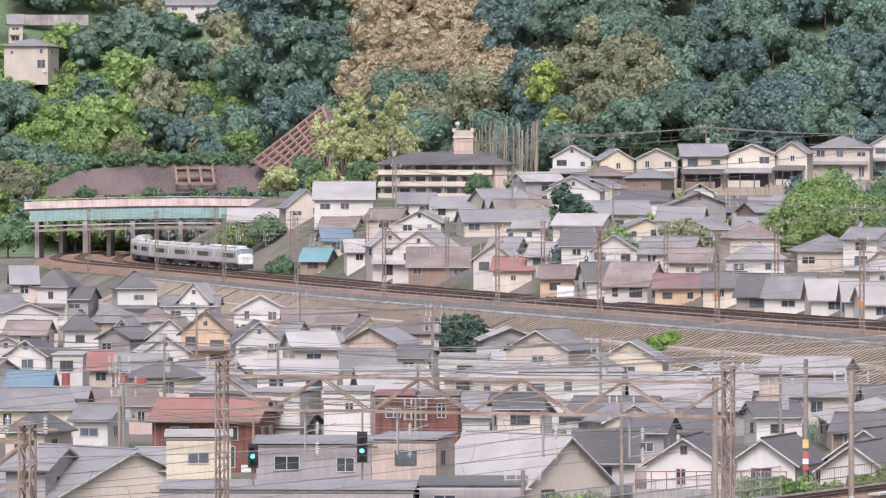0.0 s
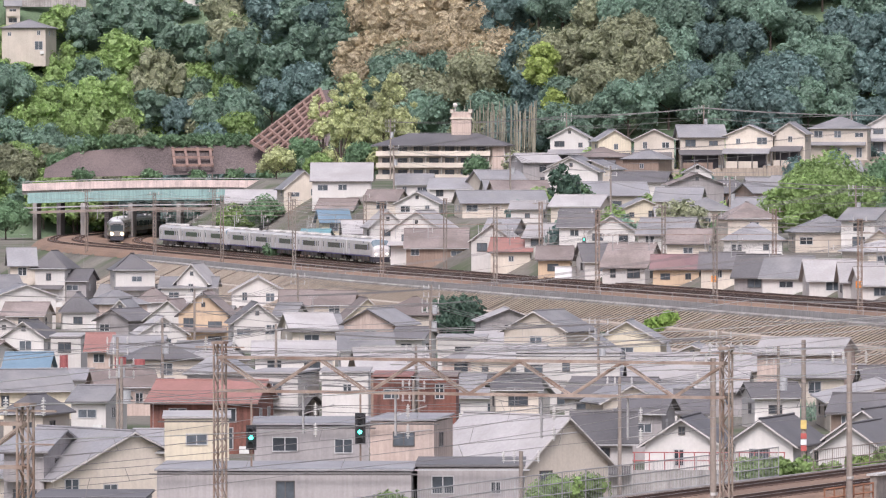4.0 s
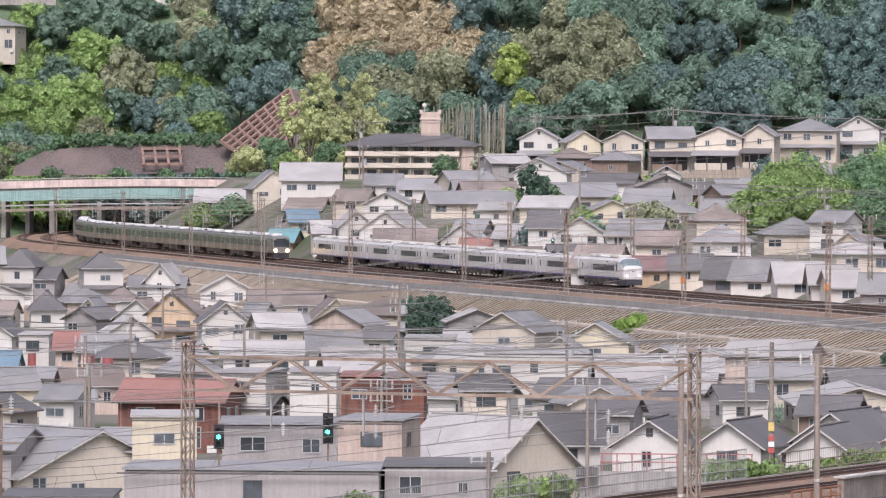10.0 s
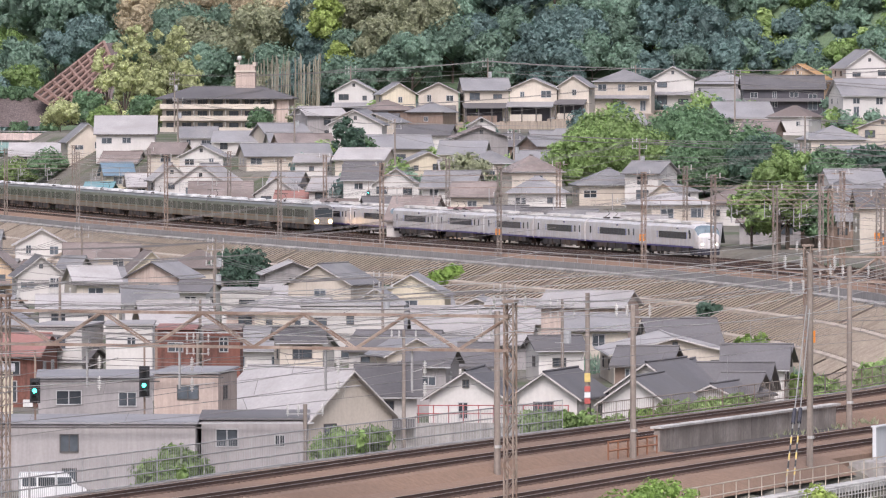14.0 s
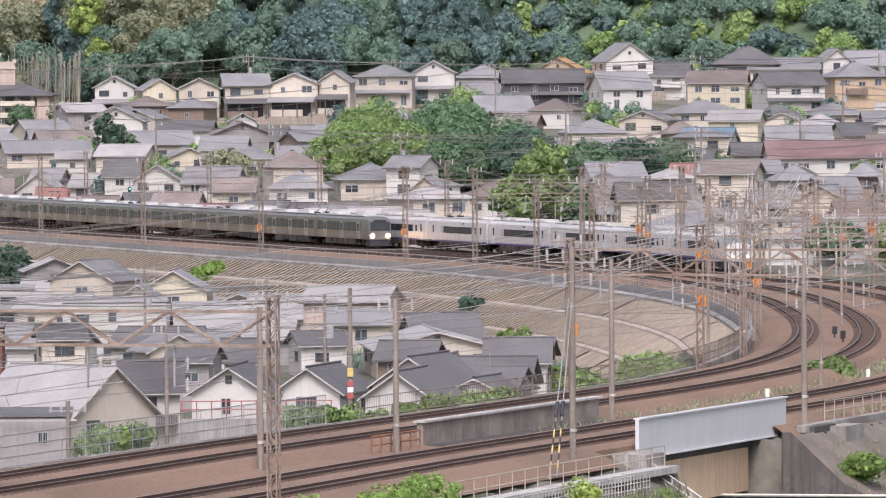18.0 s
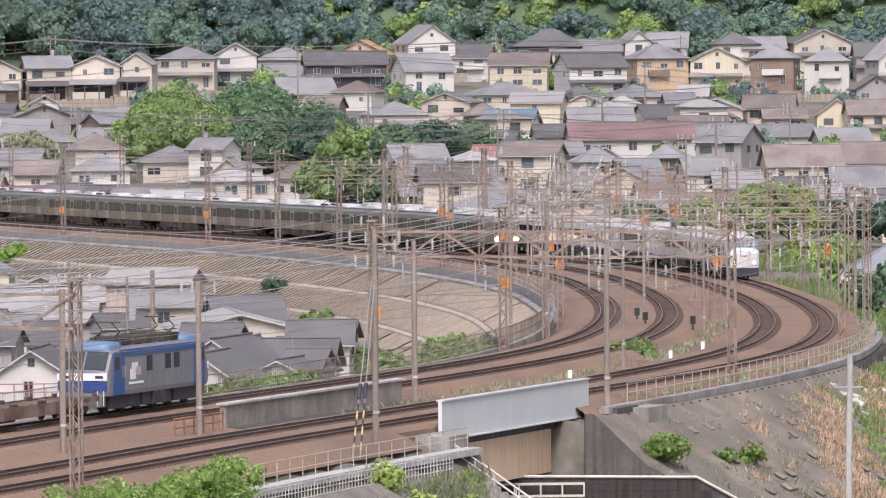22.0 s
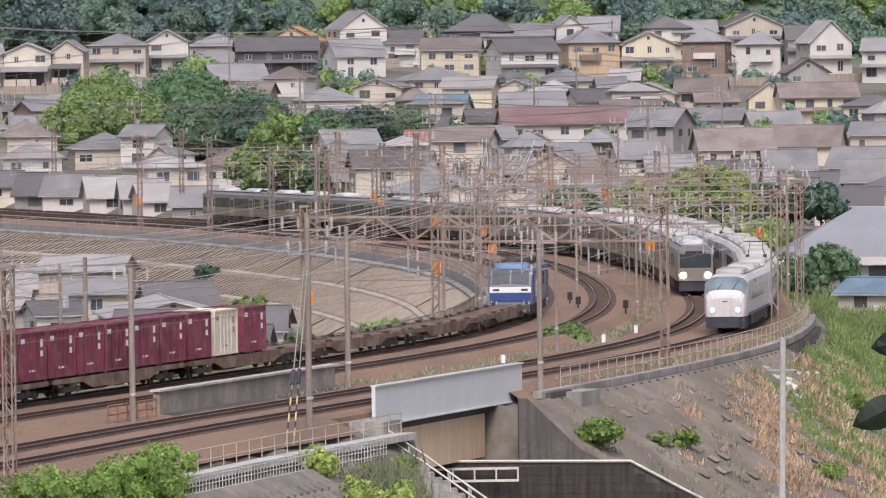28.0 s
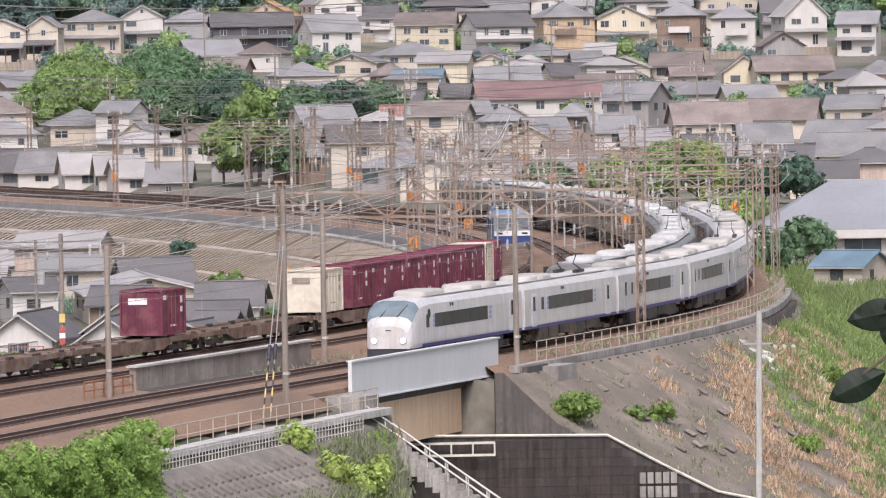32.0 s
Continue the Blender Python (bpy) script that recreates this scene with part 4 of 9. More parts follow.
def express_car(cab=False, panto=False, seed=0):
    """A white limited-express car, x forward, origin on the rails under its middle."""
    L = 19.9
    top = 3.66
    car = tagged(empty("express_train_car"), "white express train car with tinted window band and purple sill", "train car", "white express train")
    st = [(-L / 2, 1.42, 1.02, top, 0.42), (L / 2, 1.42, 1.02, top, 0.42)]
    if cab:
        st = [(-L / 2, 1.42, 1.02, top, 0.42), (L / 2 - 2.9, 1.42, 1.02, top, 0.42), (L / 2 - 1.9, 1.42, 1.02, top - 0.04, 0.45), (L / 2 - 1.15, 1.41, 1.0, 3.52, 0.45),
              (L / 2 - 0.62, 1.37, 0.98, 3.22, 0.42), (L / 2 - 0.22, 1.28, 0.96, 2.72, 0.36), (L / 2 - 0.06, 1.18, 0.96, 2.4, 0.36), (L / 2, 1.04, 0.98, 2.2, 0.36)]
    v, f = loft(st)
    body = mesh("body", v, f, TRAIN_WHITE, car, smooth=False)
    k = 12
    if cab:
        # the wide, sloping windscreen: upper faces between the nose stations
        sel = []
        for i in (3, 4):
            for j in range(3, 8):
                sel.append((i * k + j, i * k + j + 1, (i + 1) * k + j + 1, (i + 1) * k + j))
        pts = []
        fs = []
        for q in sel:
            c = [Vector(v[a]) for a in q]
            nrm = (c[1] - c[0]).cross(c[3] - c[0]).normalized()
            if nrm.z < 0:
                nrm.negate()
            b = len(pts)
            pts += [tuple(p + nrm * 0.02) for p in c]
            fs.append((b, b + 1, b + 2, b + 3))
        keys = {}
        idx = [keys.setdefault(tuple(round(c, 2) for c in v[a]), len(keys)) for q in sel for a in q]
        firsts = {}
        for n, p in zip(idx, pts):
            firsts.setdefault(n, p)
        pts = [firsts[n] for n in range(len(firsts))]
        fs = [tuple(idx[4 * n:4 * n + 4]) for n in range(len(sel))]
        mesh("windscreen", pts, fs, WINDSCREEN, car, "wide pale grey windscreen")
        for y in (-0.5, 0.45):
            bm = bmesh.new()
            bar(bm, (L / 2 - 0.1, y, 2.68), (L / 2 - 0.75, y + 0.4, 3.3), 0.022)
            part("wiper", bm, BLACK, car)
        for y in (-0.82, 0.82):
            bm = bmesh.new()
            bar(bm, (L / 2 - 0.12, y, 1.42), (L / 2 + 0.055, y, 1.42), 0.13, 12)
            lamp = part("headlight", bm, LAMP_ON, car, "lit white headlight")
            bm = bmesh.new()
            bar(bm, (L / 2 - 0.14, y, 1.42), (L / 2 + 0.045, y, 1.42), 0.21, 14)
            part("lamp_surround", bm, TRAIN_ROOF, lamp, "grey lamp surround")
        boxes("crest", [(L / 2 - 0.02, -0.16, 1.93, L / 2 + 0.012, 0.16, 1.99)], SKIRT, car, "small dark bar mark")
        box_rows = [(L / 2 - 3.0, -1.25, 0.22, L / 2 - 0.12, 1.25, 1.0), (L / 2 - 0.12, -0.95, 0.28, L / 2 + 0.1, 0.95, 0.95)]
        boxes("skirt", box_rows, SKIRT, car, "dark blue-grey front skirt")
        for y in (-1, 1):
            bm = bmesh.new()
            bar(bm, (L / 2 - 2.75, y * 1.405, 2.75), (L / 2 - 2.75, y * 1.43, 2.75), 0.26, 10)
            part("cab_side_window", bm, BAND_GLASS, car)
    hi = L / 2 - (3.6 if cab else 0)
    boxes("roof_panel", [(-L / 2 + 0.1, -0.95, top - 0.03, hi - 0.4, 0.95, top + 0.015)], TRAIN_ROOF, car, "grey roof panel")
    for y in (-1, 1):
        boxes("sill_stripe", [(-L / 2, y * 1.385 - 0.04, 1.0, hi + (2.0 if cab else 0), y * 1.385 + 0.04, 1.17)], TRAIN_PURPLE, car, "purple stripe along the sill")
        c = 1.2 if cab else 0.0
        boxes("window_band", [(c - 4.6, y * 1.425 - 0.01, 1.98, c + 5.0, y * 1.425 + 0.01, 2.72)], BAND_GLASS, car, "long tinted window band")
        bm = bmesh.new()
        for a in range(1, 6):
            x = c - 4.6 + a * 1.6
            box(bm, x - 0.03, y * 1.435 - 0.006, 1.98, x + 0.03, y * 1.435 + 0.006, 2.72)
        part("window_divider", bm, SKIRT, car)
        for x0 in (c + 5.15, c - 5.15):
            for zz in (2.0, 2.26, 2.52):
                boxes("blue_mark", [(x0 - 0.17, y * 1.425 - 0.008, zz, x0 + 0.17, y * 1.425 + 0.008, zz + 0.17)], mat("express_blue_mark", (0.22, 0.25, 0.45), 0.4, bump=0), car)
        for x0 in (-L / 2 + 1.9, ) + (() if cab else (L / 2 - 1.9,)):
            boxes("door", [(x0 - 0.5, y * 1.425 - 0.012, 1.12, x0 + 0.5, y * 1.425 + 0.012, 3.0)], mat("express_door", (0.55, 0.54, 0.56), 0.35), car)
            boxes("door_window", [(x0 - 0.22, y * 1.44 - 0.006, 2.0, x0 + 0.22, y * 1.44 + 0.006, 2.8)], BAND_GLASS, car)
        boxes("destination_sign", [(c + 1.6, y * 1.4 - 0.02, 3.0, c + 1.85, y * 1.4 + 0.02, 3.16)], SKIRT, car)
        boxes("seat_mark", [(c + 2.0, y * 1.4 - 0.02, 2.98, c + 2.2, y * 1.4 + 0.02, 3.18)], TRAIN_PURPLE, car)
        boxes("small_window", [(c + 6.0, y * 1.425 - 0.01, 2.02, c + 6.5, y * 1.425 + 0.01, 2.72)], BAND_GLASS, car)
    for x0 in ((-6.0, -3.2, 3.6, 6.2) if not panto else (3.4, 6.2)):
        if cab and x0 > 5:
            x0 = 5.4
        rounded_unit("air_conditioner", car, x0, top - 0.04, 2.3, 1.9, 0.34, AC_WHITE)
    if panto:
        pantograph(car, -4.5, top + 0.15)
    boxes("gangway", [(-L / 2 - 0.3, -0.55, 1.1, -L / 2, 0.55, 3.2)], SKIRT, car)
    bogie(car, 7.0), bogie(car, -7.0)
    under_gear(car, L, seed)
    return car


def commuter_car(cab=False, seed=0, panto=False):
    L = 19.7
    top = 3.62
    car = tagged(empty("commuter_train_car"), "stainless steel commuter train car with dark windows and a brown stripe", "train car", "stainless commuter train")
    st = [(-L / 2, 1.44, 1.0, top, 0.36), (L / 2, 1.44, 1.0, top, 0.36)]
    if cab:
        st = [(-L / 2, 1.44, 1.0, top, 0.36), (L / 2 - 0.95, 1.44, 1.0, top, 0.36), (L / 2 - 0.35, 1.38, 0.98, top - 0.1, 0.36), (L / 2, 1.3, 0.98, top - 0.35, 0.36)]
    v, f = loft(st)
    mesh("body", v, f, STAINLESS, car)
    hi = L / 2 - (2.6 if cab else 0.4)
    boxes("roof_panel", [(-L / 2 + 0.1, -1.05, top - 0.04, hi, 1.05, top + 0.02)], COMM_ROOF, car, "pale grey roof")
    for y in (-1, 1):
        boxes("stripe", [(-L / 2, y * 1.445 - 0.006, 1.62, hi, y * 1.445 + 0.006, 1.80)], COMM_STRIPE, car, "brown stripe")
        boxes("lower_stripe", [(-L / 2, y * 1.43 - 0.006, 1.05, hi, y * 1.43 + 0.006, 1.14)], COMM_STRIPE, car)
        x = -L / 2 + 0.5
        while x < hi - 0.8:
            boxes("side_window", [(x, y * 1.445 - 0.009, 1.9, min(x + 1.75, hi), y * 1.445 + 0.009, 2.88)], COMM_DARK, car)
            x += 1.87
        for x0 in (-6.3, 0.0, 6.3):
            boxes("door", [(x0 - 0.68, y * 1.45 - 0.012, 1.05, x0 + 0.68, y * 1.45 + 0.012, 2.95)], mat("commuter_door", (0.40, 0.38, 0.35), 0.35, 0.4, streak=0.1), car)
            boxes("door_window", [(x0 - 0.5, y * 1.464 - 0.005, 1.95, x0 + 0.5, y * 1.464 + 0.005, 2.75)], COMM_DARK, car)
    if cab:
        x = L / 2
        boxes("windscreen", [(x - 0.3, -1.16, 1.95, x + 0.03, 1.16, 2.98)], WINDSCREEN_DARK, car, "dark windscreen")
        boxes("front_mask", [(x - 0.3, -1.25, 1.55, x + 0.02, 1.25, 1.95)], STAINLESS, car)
        boxes("destination_sign", [(x - 0.28, -0.75, 2.99, x + 0.02, 0.75, 3.2)], BLACK, car)
        for y in (-0.92, 0.92):
            bm = bmesh.new()
            bar(bm, (x - 0.05, y, 1.40), (x + 0.07, y, 1.40), 0.24, 12)
            part("headlight", bm, LAMP_WARM, car, "lit warm yellow headlight")
        boxes("skirt", [(x - 1.6, -1.2, 0.22, x - 0.1, 1.2, 1.0)], SKIRT, car)
    for x0 in (-5.2, 4.4):
        rounded_unit("air_conditioner", car, x0, top - 0.04, 3.6, 1.9, 0.38, mat("commuter_roof_unit", (0.45, 0.44, 0.43), 0.65))
    if panto:
        pantograph(car, 8.2, top + 0.15)
    bogie(car, 7.0), bogie(car, -7.0)
    under_gear(car, L, seed + 50)
    return car


WINDSCREEN_DARK = mat("dark_windscreen", (0.045, 0.055, 0.06), 0.08, 0, 0.2, bump=0)


def locomotive():
    """A blue electric freight locomotive; x forward (away from the camera)."""
    L = 14.8
    loco = tagged(empty("electric_locomotive"), "blue and grey electric freight locomotive with white front band", "locomotive")
    top = 3.55
    st = [(-L / 2, 1.30, 1.02, 2.35, 0.3), (-L / 2 + 0.12, 1.40, 1.0, 2.5, 0.3), (-L / 2 + 0.75, 1.43, 1.0, top - 0.05, 0.25), (-L / 2 + 1.7, 1.44, 1.0, top, 0.25),
          (L / 2 - 1.7, 1.44, 1.0, top, 0.25), (L / 2 - 0.75, 1.43, 1.0, top - 0.05, 0.25), (L / 2 - 0.12, 1.40, 1.0, 2.5, 0.3), (L / 2, 1.30, 1.02, 2.35, 0.3)]
    v, f = loft(st)
    mesh("body", v, f, LOCO_GREY, loco, "grey body side")
    for sx in (-1, 1):
        boxes("cab_side", [(min(sx * (L / 2 - 2.3), sx * (L / 2 - 0.7)), -1.46, 1.02, max(sx * (L / 2 - 2.3), sx * (L / 2 - 0.7)), 1.46, 3.2)], LOCO_BLUE, loco, "blue cab side")
        x = sx * L / 2
        boxes("front_band_blue", [(min(x, x + sx * 0.05) - 0.02, -1.36, 1.25, max(x, x + sx * 0.05), 1.36, 1.78)], mat("loco_navy", (0.03, 0.06, 0.2), 0.45, bump=0), loco, "navy band on the front")
        boxes("front_band_white", [(min(x, x + sx * 0.06) - 0.02, -1.38, 1.82, max(x, x + sx * 0.06), 1.38, 2.2)], WHITE_PAINT, loco, "white band on the front")
        for y in (-0.95, 0.95):
            boxes("headlight", [(min(x, x + sx * 0.08) - 0.01, y - 0.22, 1.93, max(x, x + sx * 0.08), y + 0.22, 2.07)], BLACK, loco)
        # slanted windscreen
        a, b = x - sx * 0.02, x - sx * 0.62
        for y0, y1 in ((-1.22, -0.05), (0.05, 1.22)):
            mesh("windscreen", [(a, y0, 2.4), (a, y1, 2.4), (b, y1, 3.3), (b, y0, 3.3), (a - sx * 0.1, y0, 2.4), (a - sx * 0.1, y1, 2.4), (b - sx * 0.1, y1, 3.3), (b - sx * 0.1, y0, 3.3)],
                 [(0, 1, 2, 3), (7, 6, 5, 4), (0, 4, 5, 1), (1, 5, 6, 2), (2, 6, 7, 3), (3, 7, 4, 0)], WINDSCREEN_DARK, loco)
        rounded_unit("cab_roof", loco, sx * (L / 2 - 1.75), top - 0.2, 2.3, 2.4, 0.42, LOCO_SKY)["label"] = "light blue domed cab roof"
        boxes("skirt", [(min(x - sx * 0.3, x + sx * 0.12), -1.1, 0.45, max(x - sx * 0.5, x + sx * 0.15), 1.1, 1.0)], mat("loco_buffer_beam", (0.16, 0.15, 0.145), 0.7), loco)
        bm = bmesh.new()
        bar(bm, (x, 0, 0.88), (x + sx * 0.55, 0, 0.88), 0.16, 6)
        part("coupler", bm, UNDER, loco)
        bm = bmesh.new()
        for y in (-1.25, 1.25):
            for d in (0, 0.35):
                bar(bm, (x + sx * 0.2, y - d * (1 if y > 0 else -1), 0.5), (x + sx * 0.2, y - d * (1 if y > 0 else -1), 1.3), 0.025)
        part("step_rails", bm, WHITE_PAINT, loco)
    for y in (-1, 1):
        boxes("roof_edge_stripe", [(-L / 2 + 1.7, y * 1.42 - 0.04, 3.0, L / 2 - 1.7, y * 1.42 + 0.04, 3.35)], LOCO_BLUE, loco, "blue upper stripe")
        for x in (-1.5, 1.2, 2.5):
            boxes("grille", [(x - 0.4, y * 1.45 - 0.012, 2.1, x + 0.4, y * 1.45 + 0.012, 2.9)], SKIRT, loco)
        for x0, x1, z0, z1, m in ((-4.3, -3.55, 1.75, 2.3, WHITE_PAINT), (-4.05, -3.2, 2.2, 2.62, WHITE_PAINT), (-3.45, -2.75, 1.95, 2.4, mat("loco_emblem_pink", (0.55, 0.38, 0.40), 0.5, bump=0)), (-4.5, -2.4, 1.5, 1.62, WHITE_PAINT)):
            boxes("side_emblem", [(x0, y * 1.45 - 0.01, z0, x1, y * 1.45 + 0.01, z1)], m, loco, "white and pink emblem block")
        boxes("louvre", [(-5.55, y * 1.45 - 0.01, 1.9, -4.9, y * 1.45 + 0.01, 2.5)], mat("loco_louvre", (0.30, 0.30, 0.31), 0.6), loco)
        boxes("cab_window", [(-L / 2 + 0.85, y * 1.47 - 0.01, 2.35, -L / 2 + 1.5, y * 1.47 + 0.01, 3.0)], BAND_GLASS, loco)
        boxes("cab_window", [(L / 2 - 1.5, y * 1.47 - 0.01, 2.35, L / 2 - 0.85, y * 1.47 + 0.01, 3.0)], BAND_GLASS, loco)
        boxes("cab_door", [(L / 2 - 2.2, y * 1.47 - 0.01, 1.1, L / 2 - 1.6, y * 1.47 + 0.01, 2.95)], mat("loco_door", (0.03, 0.08, 0.22), 0.45), loco)
    for x in (-3.4, -1.6, 0.2, 2.0, 3.6):
        boxes("roof_equipment", [(x - 0.7, -0.9, top - 0.02, x + 0.6, 0.9, top + 0.36)], UNDER, loco)
    pantograph(loco, -4.0, top + 0.2), pantograph(loco, 4.0, top + 0.2)
    bm = bmesh.new()
    for y in (-0.9, 0.9):
        bar(bm, (-4, y, top + 0.55), (4, y, top + 0.55), 0.03)
    part("roof_conductor", bm, UNDER, loco)
    for x in (-4.6, 0, 4.6):
        bogie(loco, x, 0.56, 1.2)
    for y in (-1.16, 1.16):
        boxes("bogie_frame", [(-6.7, y - 0.1, 0.32, -2.5, y + 0.1, 0.98), (-2.1, y - 0.1, 0.32, 2.1, y + 0.1, 0.98), (2.5, y - 0.1, 0.32, 6.7, y + 0.1, 0.98)], SKIRT, loco, "black bogie side frames")
    under_gear(loco, 9.5, 7)
    return loco


def flat_wagon(seed):
    L = 19.6
    w = tagged(empty("container_flat_wagon"), "rusty brown container flat wagon on two bogies", "flat wagon", "freight train wagons")
    for y in (-1, 1):
        v, f = [], []
        prof = [(-L / 2, 0.82), (-5.6, 0.80), (-4.3, 0.45), (4.3, 0.45), (5.6, 0.80), (L / 2, 0.82)]
        for x, z in prof:
            v += [(x, y * 1.18 - 0.05, z), (x, y * 1.18 - 0.05, 1.08), (x, y * 1.18 + 0.05, 1.08), (x, y * 1.18 + 0.05, z)]
        for i in range(len(prof) - 1):
            for j in range(4):
                f.append((i * 4 + j, i * 4 + (j + 1) % 4, i * 4 + 4 + (j + 1) % 4, i * 4 + 4 + j))
        f += [(3, 2, 1, 0), (20, 21, 22, 23)]
        mesh("side_sill", v, f, RUST_DECK, w)
    bm = bmesh.new()
    x = -L / 2
    while x <= L / 2:
        box(bm, x - 0.12, -1.15, 0.85, x + 0.12, 1.15, 1.02)
        x += 1.225
    box(bm, -L / 2, -0.3, 0.7, L / 2, 0.3, 1.0)
    part("deck_frame", bm, RUST_DECK, w)
    bm = bmesh.new()
    rng = random.Random(seed)
    for k in range(5):
        for dx in (-1.7, 1.7):
            for y in (-1.12, 1.12):
                x = -7.7 + 3.85 * k + dx
                box(bm, x - 0.12, y - 0.1, 1.02, x + 0.12, y + 0.1, 1.2)
    tagged(part("container_lock", bm, UNDER, w), kind="stuff")
    boxes("brake_gear", [(-3.4, -0.9, 0.3, -1.2, -0.2, 0.85), (0.6, 0.2, 0.35, 2.6, 0.95, 0.85), (3.0, -0.8, 0.4, 3.7, 0.5, 0.85)], UNDER, w)
    bm = bmesh.new()
    for sx in (-1, 1):
        bm = bmesh.new()
        bar(bm, (sx * L / 2, 0, 0.88), (sx * (L / 2 + 0.42), 0, 0.88), 0.14, 6)
        part("coupler", bm, UNDER, w)
    bogie(w, 7.1, 0.41, 0.95), bogie(w, -7.1, 0.41, 0.95)
    return w


def container(material, label):
    """A 12 ft railway container, origin at the middle of its base."""
    c = tagged(empty("freight_container"), label, "container", "containers on the freight train")
    boxes("body", [(-1.80, -1.19, 0.08, 1.80, 1.19, 2.42)], material, c)
    bm = bmesh.new()
    for x in (-1.83, 1.83):
        for y in (-1.2, 1.2):
            box(bm, x - 0.07, y - 0.05, 0, x + 0.07, y + 0.05, 2.48)
    for z in (0.0, 2.40):
        for y in (-1.2, 1.2):
            box(bm, -1.76, y - 0.045, z, 1.76, y + 0.045, z + 0.11)
        for x in (-1.83, 1.83):
            box(bm, x - 0.05, -1.15, z, x + 0.05, 1.15, z + 0.11)
    part("frame", bm, material, c)
    for y in (-1, 1):
        bm = bmesh.new()
        for x in (-0.88, -0.3, 0.3, 0.88):
            box(bm, x - 0.035, y * 1.22 - 0.02, 0.12, x + 0.035, y * 1.22 + 0.02, 2.38)
        tagged(part("door_bar", bm, material, c), kind="stuff")
        white = WHITE_PAINT if material is MAROON else mat("container_text", (0.3, 0.24, 0.2), 0.6)
        for x, z, w, h in ((-1.35, 1.95, 0.5, 0.24), (1.3, 1.7, 0.3, 0.4), (1.3, 1.2, 0.3, 0.3), (0.0, 0.45, 0.9, 0.1)):
            boxes("marking", [(x - w / 2, y * 1.2 - 0.012, z, x + w / 2, y * 1.2 + 0.012, z + h)], white, c)
    boxes("end_marking", [(-1.86, -0.35, 1.7, -1.78, 0.75, 2.05)], WHITE_PAINT if material is MAROON else MATS["container_text"], c)
    bm = bmesh.new()
    for y in (-0.8, -0.4, 0, 0.4, 0.8):
        for x in (-1.80, 1.80):
            box(bm, x - 0.03, y - 0.05, 0.15, x + 0.03, y + 0.05, 2.36)
    part("end_ribs", bm, material, c)
    return c


# distance of each train's head along its track at some seconds
EXPRESS_RUN = [(-2, 494), (0, 551.4), (3, 638), (6, 721.7), (9, 800.1), (13, 904.7), (16.5, 985), (20, 1063), (23, 1133), (25, 1180), (27.5, 1242), (29, 1274), (30, 1291.5), (31, 1309), (32, 1327), (34, 1363)]
COMMUTER_RUN = [(-2, 257), (0, 317), (3, 408), (6, 499), (9, 596), (13, 752), (16.5, 865), (19, 941), (21, 996), (23, 1049), (25, 1104), (27.5, 1173), (29, 1210), (31, 1255), (32, 1277), (34, 1320)]
FREIGHT_RUN = [(-2, 1770), (0, 1735), (18, 1426), (19, 1407), (20, 1387), (21, 1365.5), (22, 1345), (23, 1325.5), (25, 1290.5), (28, 1241), (29, 1225), (30, 1208), (31, 1191), (32, 1174), (34, 1140)]


def run(table, t):
    """Smoothly blended place along the track."""
    ts, ss = zip(*table)
    return float(np.mean([np.interp(t + d, ts, ss) for d in np.linspace(-1.2, 1.2, 13)]))


def on_track(tr, s, half=7.0, flip=1):
    """Pose of a car whose middle stands at s; flip=-1: it faces towards smaller s."""
    a, b = tr.at(s + half), tr.at(s - half)
    ext = lambda u: tr.q[-1] + (u - tr.s[-1]) * (tr.q[-1] - tr.q[-2]) / np.linalg.norm(tr.q[-1] - tr.q[-2])
    if s + half > tr.s[-1]:
        a = ext(s + half)
    if s - half > tr.s[-1]:
        b = ext(s - half)
    c, d = (a + b) / 2, (a - b) * flip
    return pose(c[0], c[1], 0, 0, 0, math.degrees(math.atan2(d[1], d[0])))


MOVERS = []
express_mid, express_panto = None, None
for k in range(9):
    if k == 0:
        o = express_car(cab=True, seed=1)
    elif k == 5:
        o = express_car(seed=3)
    elif k == 6:
        o = express_car(cab=True, seed=1)
    elif k % 3 == 1:
        o = express_panto = express_car(panto=True, seed=2) if express_panto is None else copy_thing(express_panto, pose(0, 0, 0))
    else:
        o = express_mid = express_car(seed=4) if express_mid is None else copy_thing(express_mid, pose(0, 0, 0))
    MOVERS.append((o, 0, EXPRESS_RUN, -(k * CAR + CAR / 2), 1))
comm_mid = comm_panto = None
for k in range(12):
    if k in (0, 8):
        o = commuter_car(cab=True, seed=k)
    elif k % 2:
        o = comm_panto = commuter_car(seed=2, panto=True) if comm_panto is None else copy_thing(comm_panto, pose(0, 0, 0))
    else:
        o = comm_mid = commuter_car(seed=3) if comm_mid is None else copy_thing(comm_mid, pose(0, 0, 0))
    MOVERS.append((o, 1, COMMUTER_RUN, -(k * 20.0 + 10.0), 1))
MOVERS.append((locomotive(), 3, FREIGHT_RUN, -7.7, -1))
WAGON = 20.4
first_wagon = None
for k in range(12):
    o = first_wagon = flat_wagon(5) if first_wagon is None else copy_thing(first_wagon, pose(0, 0, 0))
    MOVERS.append((o, 3, FREIGHT_RUN, k * WAGON + WAGON / 2, -1))
